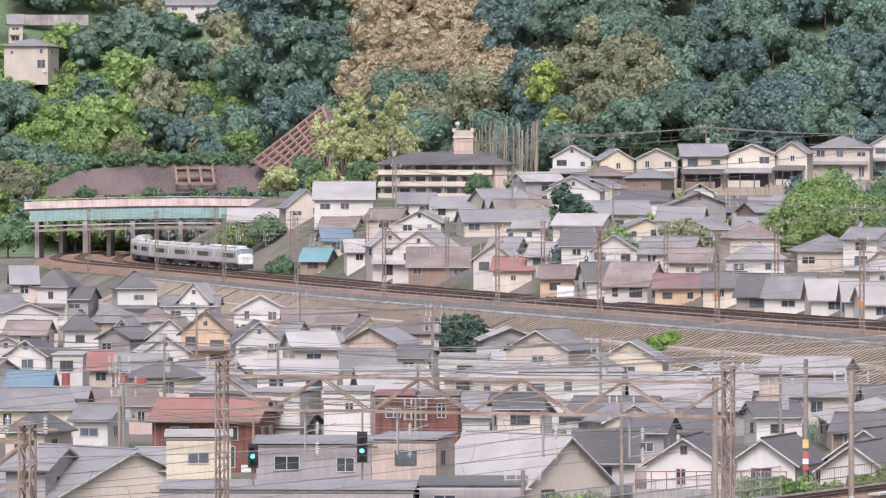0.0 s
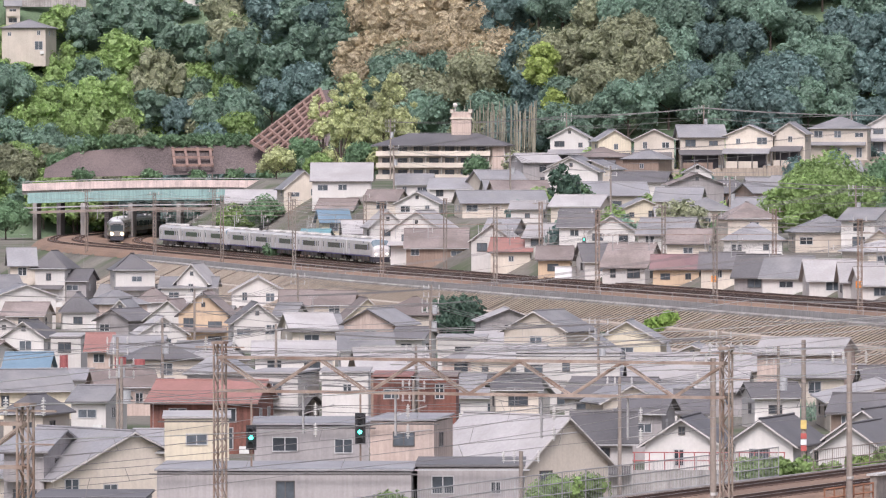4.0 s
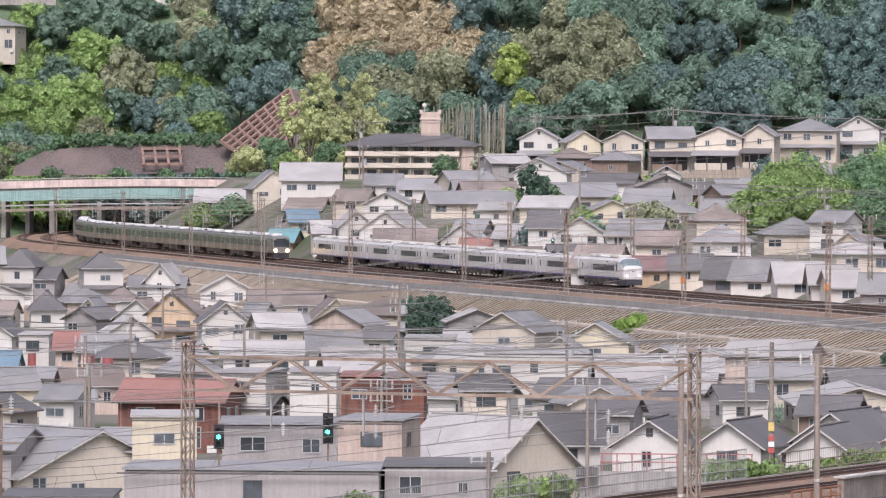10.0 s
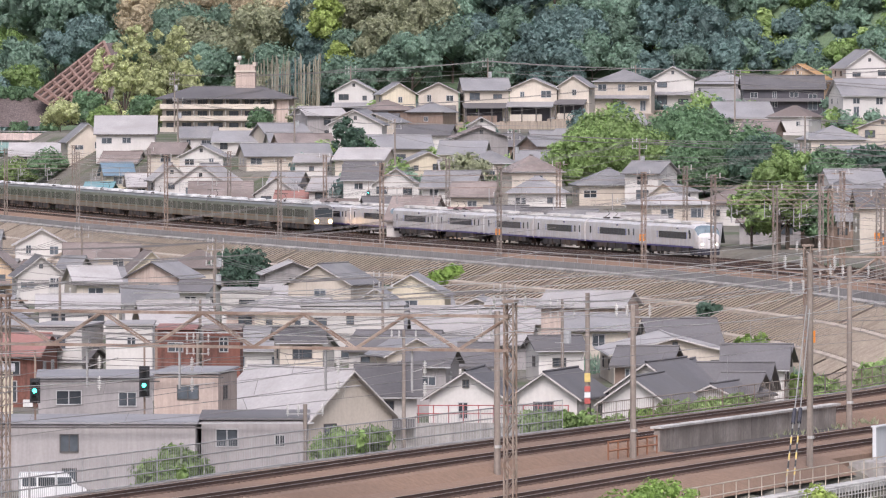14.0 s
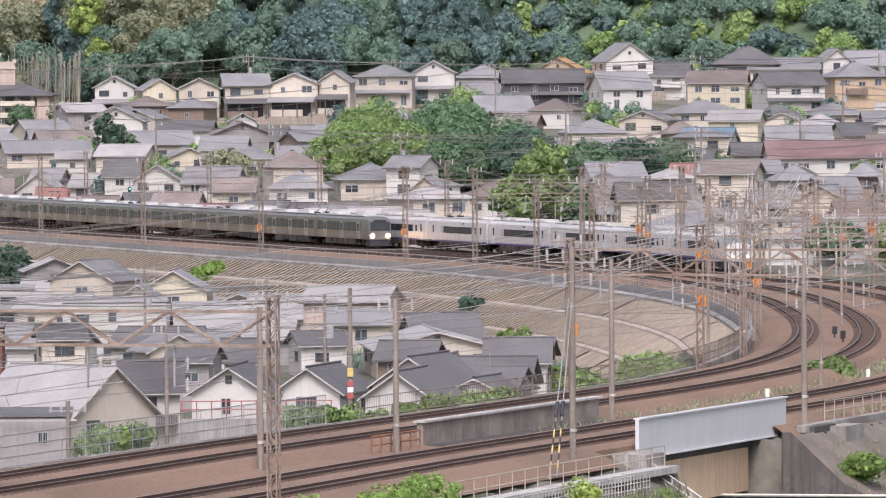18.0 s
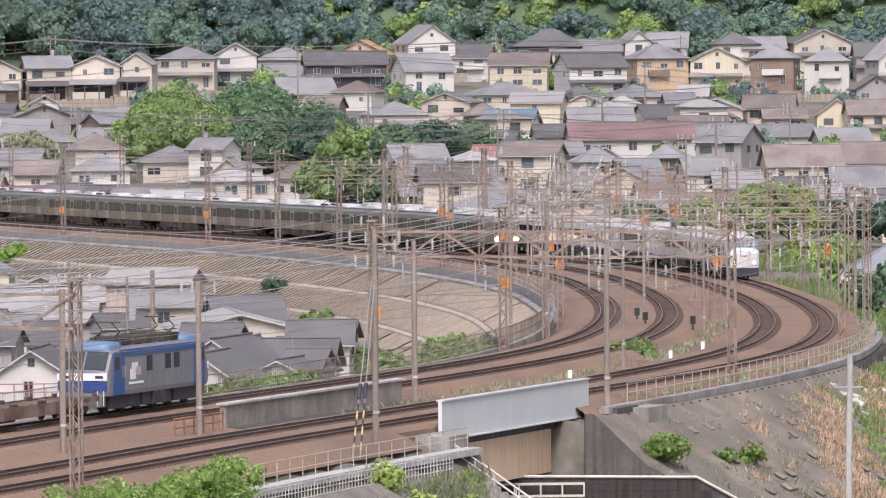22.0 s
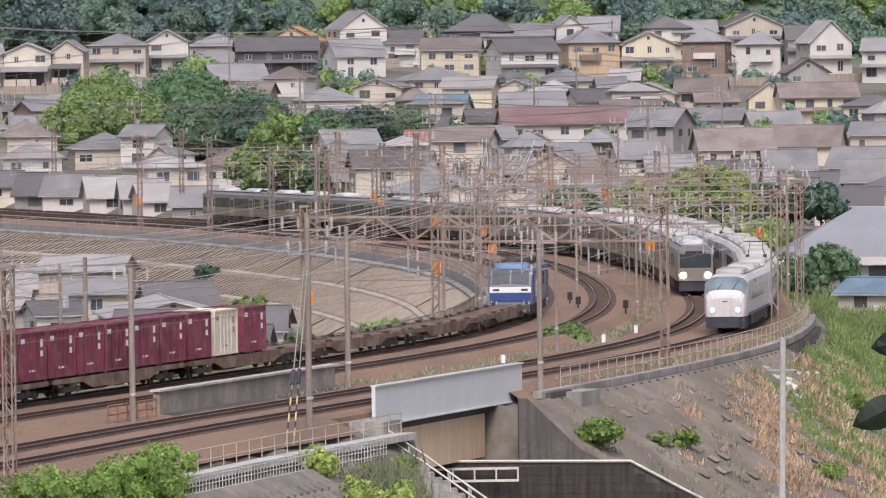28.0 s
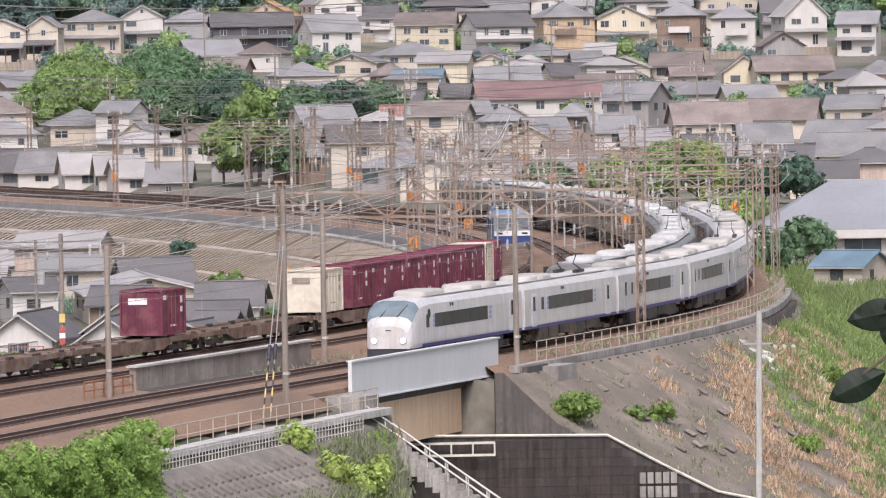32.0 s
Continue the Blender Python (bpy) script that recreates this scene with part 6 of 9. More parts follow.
house(77.8, 738.2, -0.0, 2.7, 6.5, 2.3, 1.7, 11, "g", "C", "g", 185)
house(74.1, 763.2, 0.5, 4.1, 6.5, 2.5, 1.6, -4, "e", "C", "g", 186)
house(78.6, 763.2, -0.5, 2.8, 6.5, 2.6, 1.1, -4, "e", "W", "d", 187)
house(117.9, 1125.8, 11.4, 6.9, 8.3, 3.0, 2.1, 3, "g", "G", "b", 188, False)
house(-109.2, 927.5, -7.6, 8.1, 8.1, 4.8, 1.4, 15, "g", "W", "g", 189, False)
house(118.2, 1029.9, 6.5, 8.5, 7.0, 2.9, 1.5, -15, "h", "Y", "d", 190, False)
house(-28.0, 1080.7, 8.8, 8.5, 6.9, 3.0, 1.4, -8, "e", "W", "d", 191, False)
house(-18.9, 1040.2, 6.8, 8.2, 6.8, 4.8, 1.6, 9, "g", "G", "b", 192, False)
house(-115.2, 936.7, -7.6, 8.4, 7.5, 5.2, 2.0, 22, "e", "W", "g", 193, False)
house(-19.9, 725.3, -7.6, 7.1, 8.4, 2.9, 1.4, 8, "e", "W", "g", 194, False)
house(96.3, 1053.5, 7.2, 6.3, 7.0, 3.0, 1.5, 1, "e", "P", "b", 195, False)
house(82.5, 1041.8, 6.8, 7.4, 8.5, 5.2, 1.4, 2, "h", "W", "l", 196, False)
house(-35.0, 718.2, -7.6, 7.9, 8.1, 2.8, 1.5, -10, "h", "P", "g", 197, False)
house(25.0, 1005.9, 6.0, 8.4, 8.2, 2.8, 1.8, 20, "e", "W", "g", 198, False)
house(-12.7, 708.1, -7.6, 8.1, 8.4, 2.9, 1.7, -4, "g", "C", "g", 199, False)
house(-52.2, 1103.9, 8.6, 7.3, 7.6, 3.0, 1.8, 23, "e", "C", "g", 200, False)
house(-47.9, 806.6, -7.6, 7.4, 7.1, 5.2, 2.0, -9, "h", "C", "b", 201, False)
house(36.8, 1017.3, 6.2, 7.0, 8.3, 2.8, 1.3, -7, "e", "W", "g", 202, False)
house(-29.4, 742.7, -7.6, 7.6, 6.8, 5.2, 2.0, -24, "g", "C", "g", 203, False)
house(88.4, 764.1, 0.5, 7.6, 7.8, 2.8, 2.2, -10, "e", "C", "g", 204, False)
house(-9.2, 887.7, 3.3, 6.6, 7.6, 4.8, 2.0, 12, "h", "C", "b", 205, False)
house(96.6, 1080.6, 8.8, 7.8, 7.5, 2.9, 1.9, -9, "e", "C", "b", 206, False)
house(-1.1, 662.1, -7.6, 8.0, 7.7, 5.2, 1.3, -13, "e", "P", "l", 207, False)
house(-38.5, 1072.1, 8.3, 8.4, 7.8, 5.2, 2.1, -4, "g", "W", "g", 208, False)
house(23.3, 1073.9, 8.4, 7.4, 8.1, 2.8, 1.4, -10, "h", "W", "g", 209, False)
house(-90.0, 719.9, -7.6, 6.8, 8.3, 3.0, 1.5, -22, "e", "W", "b", 210, False)
house(-29.5, 616.5, -7.6, 8.1, 7.6, 2.8, 1.8, -20, "e", "W", "g", 211, False)
house(55.6, 806.8, 1.5, 8.0, 7.1, 2.8, 2.0, -20, "g", "C", "g", 212, False)
house(-9.4, 1071.3, 8.2, 6.8, 7.8, 2.8, 1.3, 2, "g", "W", "b", 213, False)
house(32.3, 761.8, 0.5, 7.4, 8.3, 5.2, 1.7, 3, "e", "C", "d", 214, False)
house(32.7, 885.0, 3.3, 7.0, 7.4, 3.0, 2.0, 12, "e", "W", "g", 215, False)
house(59.0, 1069.3, 8.1, 7.9, 7.2, 4.8, 1.5, -12, "e", "Y", "l", 216, False)
house(-34.7, 996.2, 5.8, 7.3, 6.7, 3.0, 1.4, -14, "e", "C", "l", 217, False)
house(88.1, 1078.3, 8.6, 8.6, 7.1, 2.8, 1.7, -10, "g", "C", "l", 218, False)
house(-74.2, 628.3, -7.6, 8.2, 6.6, 2.9, 1.6, 19, "e", "Y", "g", 219, False)
house(-19.3, 945.3, 4.6, 6.3, 7.5, 2.8, 1.5, 5, "e", "G", "l", 220, False)
house(-7.0, 1064.1, 7.8, 8.0, 6.9, 2.8, 1.8, 9, "e", "C", "g", 221, False)
house(-46.6, 1119.3, 10.0, 6.7, 7.2, 4.8, 1.3, 22, "e", "G", "l", 222, False)
house(109.6, 933.6, 4.4, 6.3, 7.4, 4.8, 2.0, 7, "h", "G", "l", 223, False)
house(-46.9, 1065.1, 7.6, 8.3, 8.2, 2.9, 1.4, 10, "e", "P", "b", 224, False)
house(-97.6, 804.9, -7.6, 7.6, 7.9, 2.8, 2.1, 16, "g", "W", "b", 225, False)
house(68.0, 741.8, 0.0, 8.6, 8.2, 2.9, 2.1, -12, "e", "C", "g", 226, False)
house(-35.9, 782.0, -7.6, 6.5, 8.2, 5.2, 1.3, 7, "g", "G", "l", 227, False)
house(91.4, 799.7, 1.3, 8.4, 7.0, 3.0, 2.1, -21, "e", "G", "g", 228, False)
house(87.0, 737.6, -0.1, 8.2, 6.9, 2.8, 1.5, -7, "h", "P", "d", 229, False)
house(46.6, 1102.3, 10.0, 8.2, 6.7, 2.8, 1.5, -19, "g", "C", "g", 230, False)
house(45.5, 840.9, 2.3, 7.1, 7.5, 5.2, 1.3, -13, "e", "C", "b", 231, False)
house(45.9, 727.0, -0.3, 8.6, 8.3, 2.8, 1.7, -19, "g", "C", "g", 232, False)
house(97.6, 804.2, 1.4, 7.2, 6.9, 4.8, 1.3, 14, "h", "W", "b", 233, False)
house(106.2, 857.8, 2.6, 7.7, 6.8, 2.8, 2.1, 3, "g", "C", "g", 234, False)
house(17.2, 833.8, 2.1, 8.4, 8.4, 2.8, 2.0, -18, "h", "W", "b", 235, False)
house(35.8, 745.1, 0.1, 8.2, 8.3, 3.0, 1.4, -18, "h", "G", "g", 236, False)
house(68.5, 1095.9, 9.7, 6.6, 8.3, 2.8, 1.4, -13, "g", "C", "g", 237, False)
house(-1.3, 998.0, 5.8, 6.3, 6.5, 5.2, 1.9, 2, "e", "C", "b", 238, False)
house(118.6, 990.4, 5.6, 6.4, 7.6, 4.8, 2.0, -3, "h", "P", "g", 240, False)
house(37.5, 716.5, -0.3, 6.7, 6.9, 2.8, 2.0, 3, "g", "C", "g", 241, False)
house(53.0, 735.5, -0.1, 7.9, 7.6, 2.8, 1.3, -9, "e", "C", "g", 242, False)
house(105.5, 910.7, 3.8, 7.1, 7.9, 2.8, 1.5, -13, "e", "C", "g", 243, False)
house(19.9, 781.1, 0.9, 7.1, 6.5, 2.8, 2.1, -10, "e", "G", "b", 244, False)
house(113.2, 912.8, 3.9, 8.0, 7.8, 2.8, 2.0, -8, "e", "C", "l", 245, False)
house(7.2, 625.6, -7.6, 6.2, 7.3, 2.9, 2.1, 10, "e", "C", "d", 246, False)
house(63.6, 753.7, 0.3, 6.8, 7.3, 2.8, 1.3, 10, "h", "C", "b", 247, False)
house(46.6, 697.7, -0.3, 8.1, 7.3, 2.8, 1.3, -24, "h", "W", "g", 248, False)
house(-7.9, 684.7, -7.6, 6.7, 8.5, 2.9, 2.1, -14, "e", "C", "l", 249, False)
house(8.3, 829.7, 2.0, 8.2, 7.7, 2.8, 1.3, 24, "h", "C", "l", 250, False)
house(-19.8, 716.9, -7.6, 7.1, 7.1, 4.8, 2.0, -4, "g", "Y", "g", 251, False)
house(97.8, 783.4, 1.0, 8.6, 8.2, 4.8, 1.8, -23, "h", "C", "g", 252, False)

house(-34.7, 444.0, -7.6, 16.6, 8.0, 4.2, 0.6, 0, "f", "G", "g", 260, False)
house(-22.8, 446.0, -7.6, 6.9, 8.0, 4.4, 0.6, 2, "f", "G", "d", 261)

# low houses and sheds that fill the gaps of the town
fill = random.Random(77)
made = 0
while made < 62:
    x, y = fill.uniform(-100, 118), fill.uniform(560, 1130)
    d = float(side_distance(np.array([x]), np.array([y]))[0])
    if -9.5 < d < 36 or abs(x / y + 0.012) > 0.1 or min((x - a) ** 2 + (y - b) ** 2 for a, b in HOUSE_SPOTS) < 74 or (x > 50 and y < 720) or (d < 0 and (x < -92 or -8 < x < 46 and 900 < y < 945)):
        made += 0.01
        continue
    w = fill.uniform(4.2, 7.2)
    house(round(x, 1), round(y, 1), round(ground_z(x, y), 1), w, fill.uniform(5.5, 7.5), fill.uniform(2.5, 3.3) if fill.random() < 0.7 else 4.6, fill.uniform(1.2, 1.9), fill.uniform(-25, 25), fill.choice("eeghe"), fill.choice("WCGCPB"), fill.choice("gggdlb"), 300 + int(made), False)
    made += 1

# ---- the embankment below the far side of the curve ----
# slab colour darkened to stand for the shadow lines between its ribs
BANK_SHADOWED = mat("bank_concrete_shadowed", (0.20, 0.155, 0.12), 0.95, 0, 0.22, 0.15, 3, 0.3, ((0.12, 0.10, 0.075), 0.12, 0.7))
BANK_RIB = mat("bank_rib", (0.44, 0.37, 0.30), 0.9, 0, 0.2, 0.3, 4, 0.2, ((0.24, 0.20, 0.165), 0.3, 0.6))


def bank_point(s, q, lift=0.0):
    """q 0 at the top edge of the slope, 1 at its foot."""
    off = 19.9 + 11.0 * q
    return along(s, off, -0.75 - 0.55 * (off - 19.2) + lift)


ss = np.arange(560, 1236, 4.0)
v = [tuple(bank_point(s, q, 0.07)) for s in ss for q in (0.0, 1.05)]
bank = tagged(mesh("embankment_slope", v, [(2 * i, 2 * i + 1, 2 * i + 3, 2 * i + 2) for i in range(len(ss) - 1)], BANK_SHADOWED), "tan concrete-faced embankment slope below the railway", "embankment", kind="structure")
v, f = [], []
rng = random.Random(11)
for s in np.arange(566, 1232, 1.7):
    for q0, q1 in ((0.03, 0.30), (0.345, 0.63), (0.675, 1.0)):
        if rng.random() < 0.06:
            continue
        a, b = bank_point(s + rng.uniform(-0.1, 0.1), q0, 0.10), bank_point(s - 7.5 * (q1 - q0), q1, 0.10)
        d = Vector((b.y - a.y, a.x - b.x, 0)).normalized() * 0.30
        up = Vector((0, 0, 0.13))
        i = len(v)
        v += [tuple(p) for p in (a - d, a + d, b + d, b - d, a - d + up, a + d + up, b + d + up, b - d + up)]
        f += [(i + 4, i + 5, i + 6, i + 7), (i, i + 1, i + 5, i + 4), (i + 1, i + 2, i + 6, i + 5), (i + 2, i + 3, i + 7, i + 6), (i + 3, i, i + 4, i + 7)]
tagged(mesh("slope_ribs", v, f, BANK_RIB, bank), kind="stuff")
for q in (0.0, 0.33, 0.66, 1.0):
    v, f = [], []
    line = np.arange(560, 1234, 3.0)
    for s in line:
        a, b = bank_point(s, q), bank_point(s, q + 0.035)
        v += [tuple(a + Vector((0, 0, 0.05))), tuple(a + Vector((0, 0, 0.34))), tuple(b + Vector((0, 0, 0.38))), tuple(b + Vector((0, 0, 0.05)))]
    for i in range(len(line) - 1):
        for j in range(3):
            f.append((i * 4 + j, i * 4 + j + 1, (i + 1) * 4 + j + 1, (i + 1) * 4 + j))
    mesh("slope_beam", v, f, CONCRETE if q == 0 else BANK_RIB, bank)

# ---- outer slope towards the lane ----
DRY = mat("dry_slope", (0.19, 0.158, 0.128), 0.95, 0, 0.3, 0.3, 4, 0.5, ((0.15, 0.13, 0.10), 0.25, 0.7))
ss = np.arange(1254, 1338.1, 2.0)
prof = [(-4.2, -0.95), (-8, -3.5), (-12, -5.98), (-17, -9.08), (-23, -12.8)]
v = [tuple(along(s, o, z + 0.07)) for s in ss for o, z in prof]
v = [(max(x, 22.95), max(y, 363.7), z) if y < 366 and z > -30 and x < 45 else (x, y, z) for x, y, z in v]
k = len(prof)
slope = tagged(mesh("outer_slope", v, [(i * k + j, i * k + j + 1, (i + 1) * k + j + 1, (i + 1) * k + j) for i in range(len(ss) - 1) for j in range(k - 1)], DRY),
               "dry grassy slope with stone facing below the tracks", "slope", kind="structure")
STONE = mat("slope_stone", (0.205, 0.172, 0.14), 0.95, 0, 0.3, 0.5, 5, 0.3, obj_var=0.15)
bm = bmesh.new()
box(bm, -0.46, -0.3, -0.1, 0.46, 0.3, -0.045)
stone = bpy.data.meshes.new("stone")
bm.to_mesh(stone), bm.free()
stone.materials.append(STONE)
rng = random.Random(3)
for i, s in enumerate(np.arange(1262, 1312, 1.12)):
    for j, o in enumerate(np.arange(-5.4, -12.4, -0.86)):
        if s < 1278 + 1.2 * j or rng.random() < 0.84:
            continue
        ob = new("stone", stone)
        ob.parent = slope
        zz = -0.95 - 0.62 * (-o - 4.2)
        p = along(s + 0.6 * (j % 2), o, zz + 0.1)
        ob.matrix_basis = pose(p.x, p.y, p.z, 0, 32, heading(s) - 90 + 180) @ pose(0, 0, 0, 0, 0, 90 + rng.uniform(-4, 4))

# ribbed concrete facing of the near bank
facing = tagged(empty("bank_facing"), "grey ribbed concrete facing on the bank below the path", "slope facing", kind="structure")
FACING = mat("facing_concrete", (0.225, 0.20, 0.175), 0.9, 0, 0.25, 0.3, 4, 0.2, ((0.13, 0.115, 0.10), 0.5, 0.6), streak=0.2)
strip("facing_slab", 1359, 1389, [(-5.75, -1.98), (-9.4, -4.2), (-9.4, -4.6), (-5.75, -2.4)], FACING, "", "", 2.0, facing)
for k in range(4):
    o = -6.7 - 0.75 * k
    z = -1.98 - (-5.75 - o) * 0.608
    for s in np.arange(1362, 1388.5, 1.1):
        strip("rib", s, s + 0.42, [(o, z + 0.13), (o - 0.5, z - 0.17), (o - 0.5, z - 0.35), (o, z - 0.05)], FACING, "", "", 0.42, facing)
# dark retaining wall of the lane, with a white pipe rail
wall = tagged(empty("lane_wall"), "dark stained retaining wall with a white pipe along its top", "retaining wall", kind="structure")
top = [(14.0, -3.75), (28.3, -3.95), (31.2, -5.55), (34.2, -7.1), (36.5, -7.6)]
v = []
for x, z in top:
    v += [(x, 361.9, z), (x, 362.6, z), (x, 362.6, -16), (x, 361.9, -16)]
f = [(i * 4 + j, i * 4 + (j + 1) % 4, i * 4 + 4 + (j + 1) % 4, i * 4 + 4 + j) for i in range(len(top) - 1) for j in range(4)] + [(0, 1, 2, 3), (19, 18, 17, 16)]
mesh("wall_face", v, f, CONC_DARK, wall)
BLOCK = mat("wall_block", (0.062, 0.048, 0.043), 0.9, 0, 0.3, 0.5, 5, 0.2, ((0.032, 0.027, 0.026), 0.5, 0.7), streak=0.6, obj_var=0.08)
bm = bmesh.new()
box(bm, -0.592, -0.05, -0.244, 0.592, 0.05, 0.244)
block = bpy.data.meshes.new("block")
bm.to_mesh(block), bm.free()
block.materials.append(BLOCK)
for r in range(11):
    for c in range(19):
        bx, bz = 14.7 + 1.2 * c + 0.6 * (r % 2), -4.3 - 0.5 * r
        if bz < np.interp(bx, [p[0] for p in top], [p[1] for p in top]) - 0.3:
            ob = new("block", block)
            ob.parent = wall
            ob.matrix_basis = pose(bx, 361.86, bz)
wing = [(22.4, -12), (26.9, -12), (26.9, -3.9), (25.7, -3.25), (22.9, -0.5), (22.4, -0.5)]
mesh("wing_wall", [(x, 363.1, z) for x, z in wing] + [(x, 363.8, z) for x, z in wing], [(0, 1, 2, 3, 4, 5), (11, 10, 9, 8, 7, 6)] + [(i, i + 6, (i + 1) % 6 + 6, (i + 1) % 6) for i in range(6)], mat("wing_concrete", (0.115, 0.10, 0.092), 0.9, 0, 0.25, 0.3, 4, 0.2, ((0.08, 0.07, 0.065), 0.4, 0.6), streak=0.4), wall)
v, f = wire_mesh([[(x, 361.8, z + 0.1) for x, z in top]], 0.08, 6)
mesh("pipe_rail", v, f, mat("pipe_cream", (0.58, 0.54, 0.46), 0.6), wall)
bm = bmesh.new()
for i in range(5):
    for j in range(3):
        box(bm, 30.0 + 0.42 * i, 361.72, -8.0 + 0.75 * j, 30.32 + 0.42 * i, 361.9, -7.4 + 0.75 * j)
part("grating", bm, CONCRETE, wall)
bm = bmesh.new()
for z in (-4.75, -4.1):
    bar(bm, (16.4, 361.2, z), (22.2, 361.2, z), 0.09)
for i in range(6):
    bar(bm, (16.4 + 1.16 * i, 361.2, -4.8), (16.4 + 1.16 * i, 361.2, -4.05), 0.06)
part("pipe_bridge", bm, mat("pipe_cream", (0.58, 0.54, 0.46), 0.6), wall)
stair = tagged(empty("stairway"), "steep concrete stairway with pipe handrails beside the bridge", "stairs", kind="structure")
for i in range(20):
    t = i / 19
    boxes("step", [(14.6 + 7.2 * t - 0.45, 345.0 - 2 * t, -1.9 - 5.2 * t - 0.9, 14.6 + 7.2 * t + 0.45, 346.6 - 2 * t, -1.9 - 5.2 * t)], CONCRETE, stair)
for dy in (-0.1, 1.7):
    v, f = wire_mesh([[(14.4, 345 + dy, -0.9), (21.8, 343 + dy, -6.2)], [(14.4, 345 + dy, -1.3), (21.8, 343 + dy, -6.6)]] + [[(14.6 + 7.2 * t, 345 + dy - 2 * t, -2 - 5.2 * t), (14.6 + 7.2 * t, 345 + dy - 2 * t, -1 - 5.2 * t)] for t in np.linspace(0, 1, 8)], 0.04, 4)
    mesh("handrail", v, f, mat("rail_pale", (0.5, 0.48, 0.44), 0.6), stair)

# ---- three-storey apartment block at the foot of the wood ----
apt = tagged(empty("apartment_block", pose(-68.9, 1249, 11.2, 0, 0, -3)), "cream three-storey apartment block with a hipped grey roof", "apartment block")
AW, AD, FH = 23.0, 10.0, 2.15
boxes("wall", [(-AW / 2, -AD / 2, -2, AW / 2, AD / 2, 3 * FH - 0.1)], WALLS["C"], apt)
for k in range(3):
    boxes("balcony_front", [(-AW / 2 - 0.3, -AD / 2 - 1.4, k * FH - 0.05, AW / 2 - 2.2, -AD / 2 - 1.25, k * FH + 0.85)], WALLS["C"], apt, "cream balcony parapet")
    boxes("balcony_slab", [(-AW / 2 - 0.3, -AD / 2 - 1.25, k * FH - 0.05, AW / 2 - 2.2, -AD / 2, k * FH + 0.08)], CONCRETE, apt)
    for j in range(7):
        x = -AW / 2 + 1.6 + j * 2.9
        window(apt, x, -AD / 2 - 0.01, k * FH + 0.12, 1.75, 1.6, 0, True)
        boxes("balcony_divider", [(x + 1.42, -AD / 2 - 1.2, k * FH + 0.1, x + 1.5, -AD / 2, k * FH + 1.9)], WALLS["W"], apt)
boxes("stair_wing", [(AW / 2 - 1.8, -AD / 2 - 1.0, -2, AW / 2 + 0.4, AD / 2 - 1, 3 * FH - 0.3)], WALLS["P"], apt)
v, f = join_slabs([((-AW / 2 - 1.2, -AD / 2 - 2, 6.2), (AW / 2 + 1.2, -AD / 2 - 2, 6.2), (AW / 2 - 5, 0, 8.4), (-AW / 2 + 5, 0, 8.4)), ((AW / 2 + 1.2, -AD / 2 - 2, 6.2), (AW / 2 + 1.2, AD / 2 + 1, 6.2), (AW / 2 - 5, 0, 8.4)),
                   ((AW / 2 + 1.2, AD / 2 + 1, 6.2), (-AW / 2 - 1.2, AD / 2 + 1, 6.2), (-AW / 2 + 5, 0, 8.4), (AW / 2 - 5, 0, 8.4)), ((-AW / 2 - 1.2, AD / 2 + 1, 6.2), (-AW / 2 - 1.2, -AD / 2 - 2, 6.2), (-AW / 2 + 5, 0, 8.4))], 0.2)
mesh("roof", v, f, ROOFS["d"], apt)
boxes("roof_tower", [(1.6, -1.0, 7.4, 5.2, 1.6, 12.4)], WALLS["P"], apt, "pinkish stair tower above the roof")
boxes("tower_cornice", [(1.4, -1.2, 12.1, 2.0, 1.8, 12.8), (4.8, -1.2, 12.1, 5.4, 1.8, 12.8), (1.4, -1.2, 11.0, 5.4, -1.0, 11.3)], WALLS["C"], apt)
bm = bmesh.new()
bmesh.ops.create_icosphere(bm, subdivisions=2, radius=0.45, matrix=Matrix.Translation((2.2, 0, 13.6)))
bar(bm, (2.2, 0, 12.4), (2.2, 0, 13.4), 0.12, 6)
part("water_globe", bm, CONC_PALE, apt)
boxes("porch", [(-AW / 2 + 2, -AD / 2 - 3.4, -2, AW / 2 - 1, -AD / 2 - 1.6, -0.3)], CONCRETE, apt)

# ---- teal road viaduct and retaining walls by the wood ----
via = tagged(empty("road_viaduct"), "road viaduct with a teal girder and pale parapet", "bridge")
TEAL = mat("teal_steel", (0.24, 0.36, 0.335), 0.6, 0, 0.12, 0.3, 4, 0.05, streak=0.25)
def via_run(name, x0, x1, y0, z0, z1, th, material, label=""):
    n = 10
    vv, ff = [], []
    for i in range(n + 1):
        t = i / n
        x = x0 + (x1 - x0) * t
        dz = 0.35 * math.sin(t * math.pi) + 0.6 * t
        vv += [(x, y0, z0 + dz), (x, y0, z1 + dz), (x, y0 + th, z1 + dz), (x, y0 + th, z0 + dz)]
    for i in range(n):
        for j in range(4):
            ff.append((i * 4 + j, i * 4 + (j + 1) % 4, i * 4 + 4 + (j + 1) % 4, i * 4 + 4 + j))
    ff += [(3, 2, 1, 0), (n * 4, n * 4 + 1, n * 4 + 2, n * 4 + 3)]
    return mesh(name, vv, ff, material, via, label)
via_run("deck", -152, -104, 1292, 8.0, 8.7, 8, CONCRETE)
via_run("teal_girder", -151, -104, 1291.6, 6.3, 8.3, 0.5, TEAL, "teal steel girder")
via_run("parapet", -152, -104, 1291.4, 8.7, 10.1, 0.3, mat("parapet_pink", (0.55, 0.44, 0.40), 0.8, streak=0.2), "pinkish pale parapet")
via_run("parapet_rail", -152, -104, 1291.4, 10.35, 10.5, 0.2, GALV)
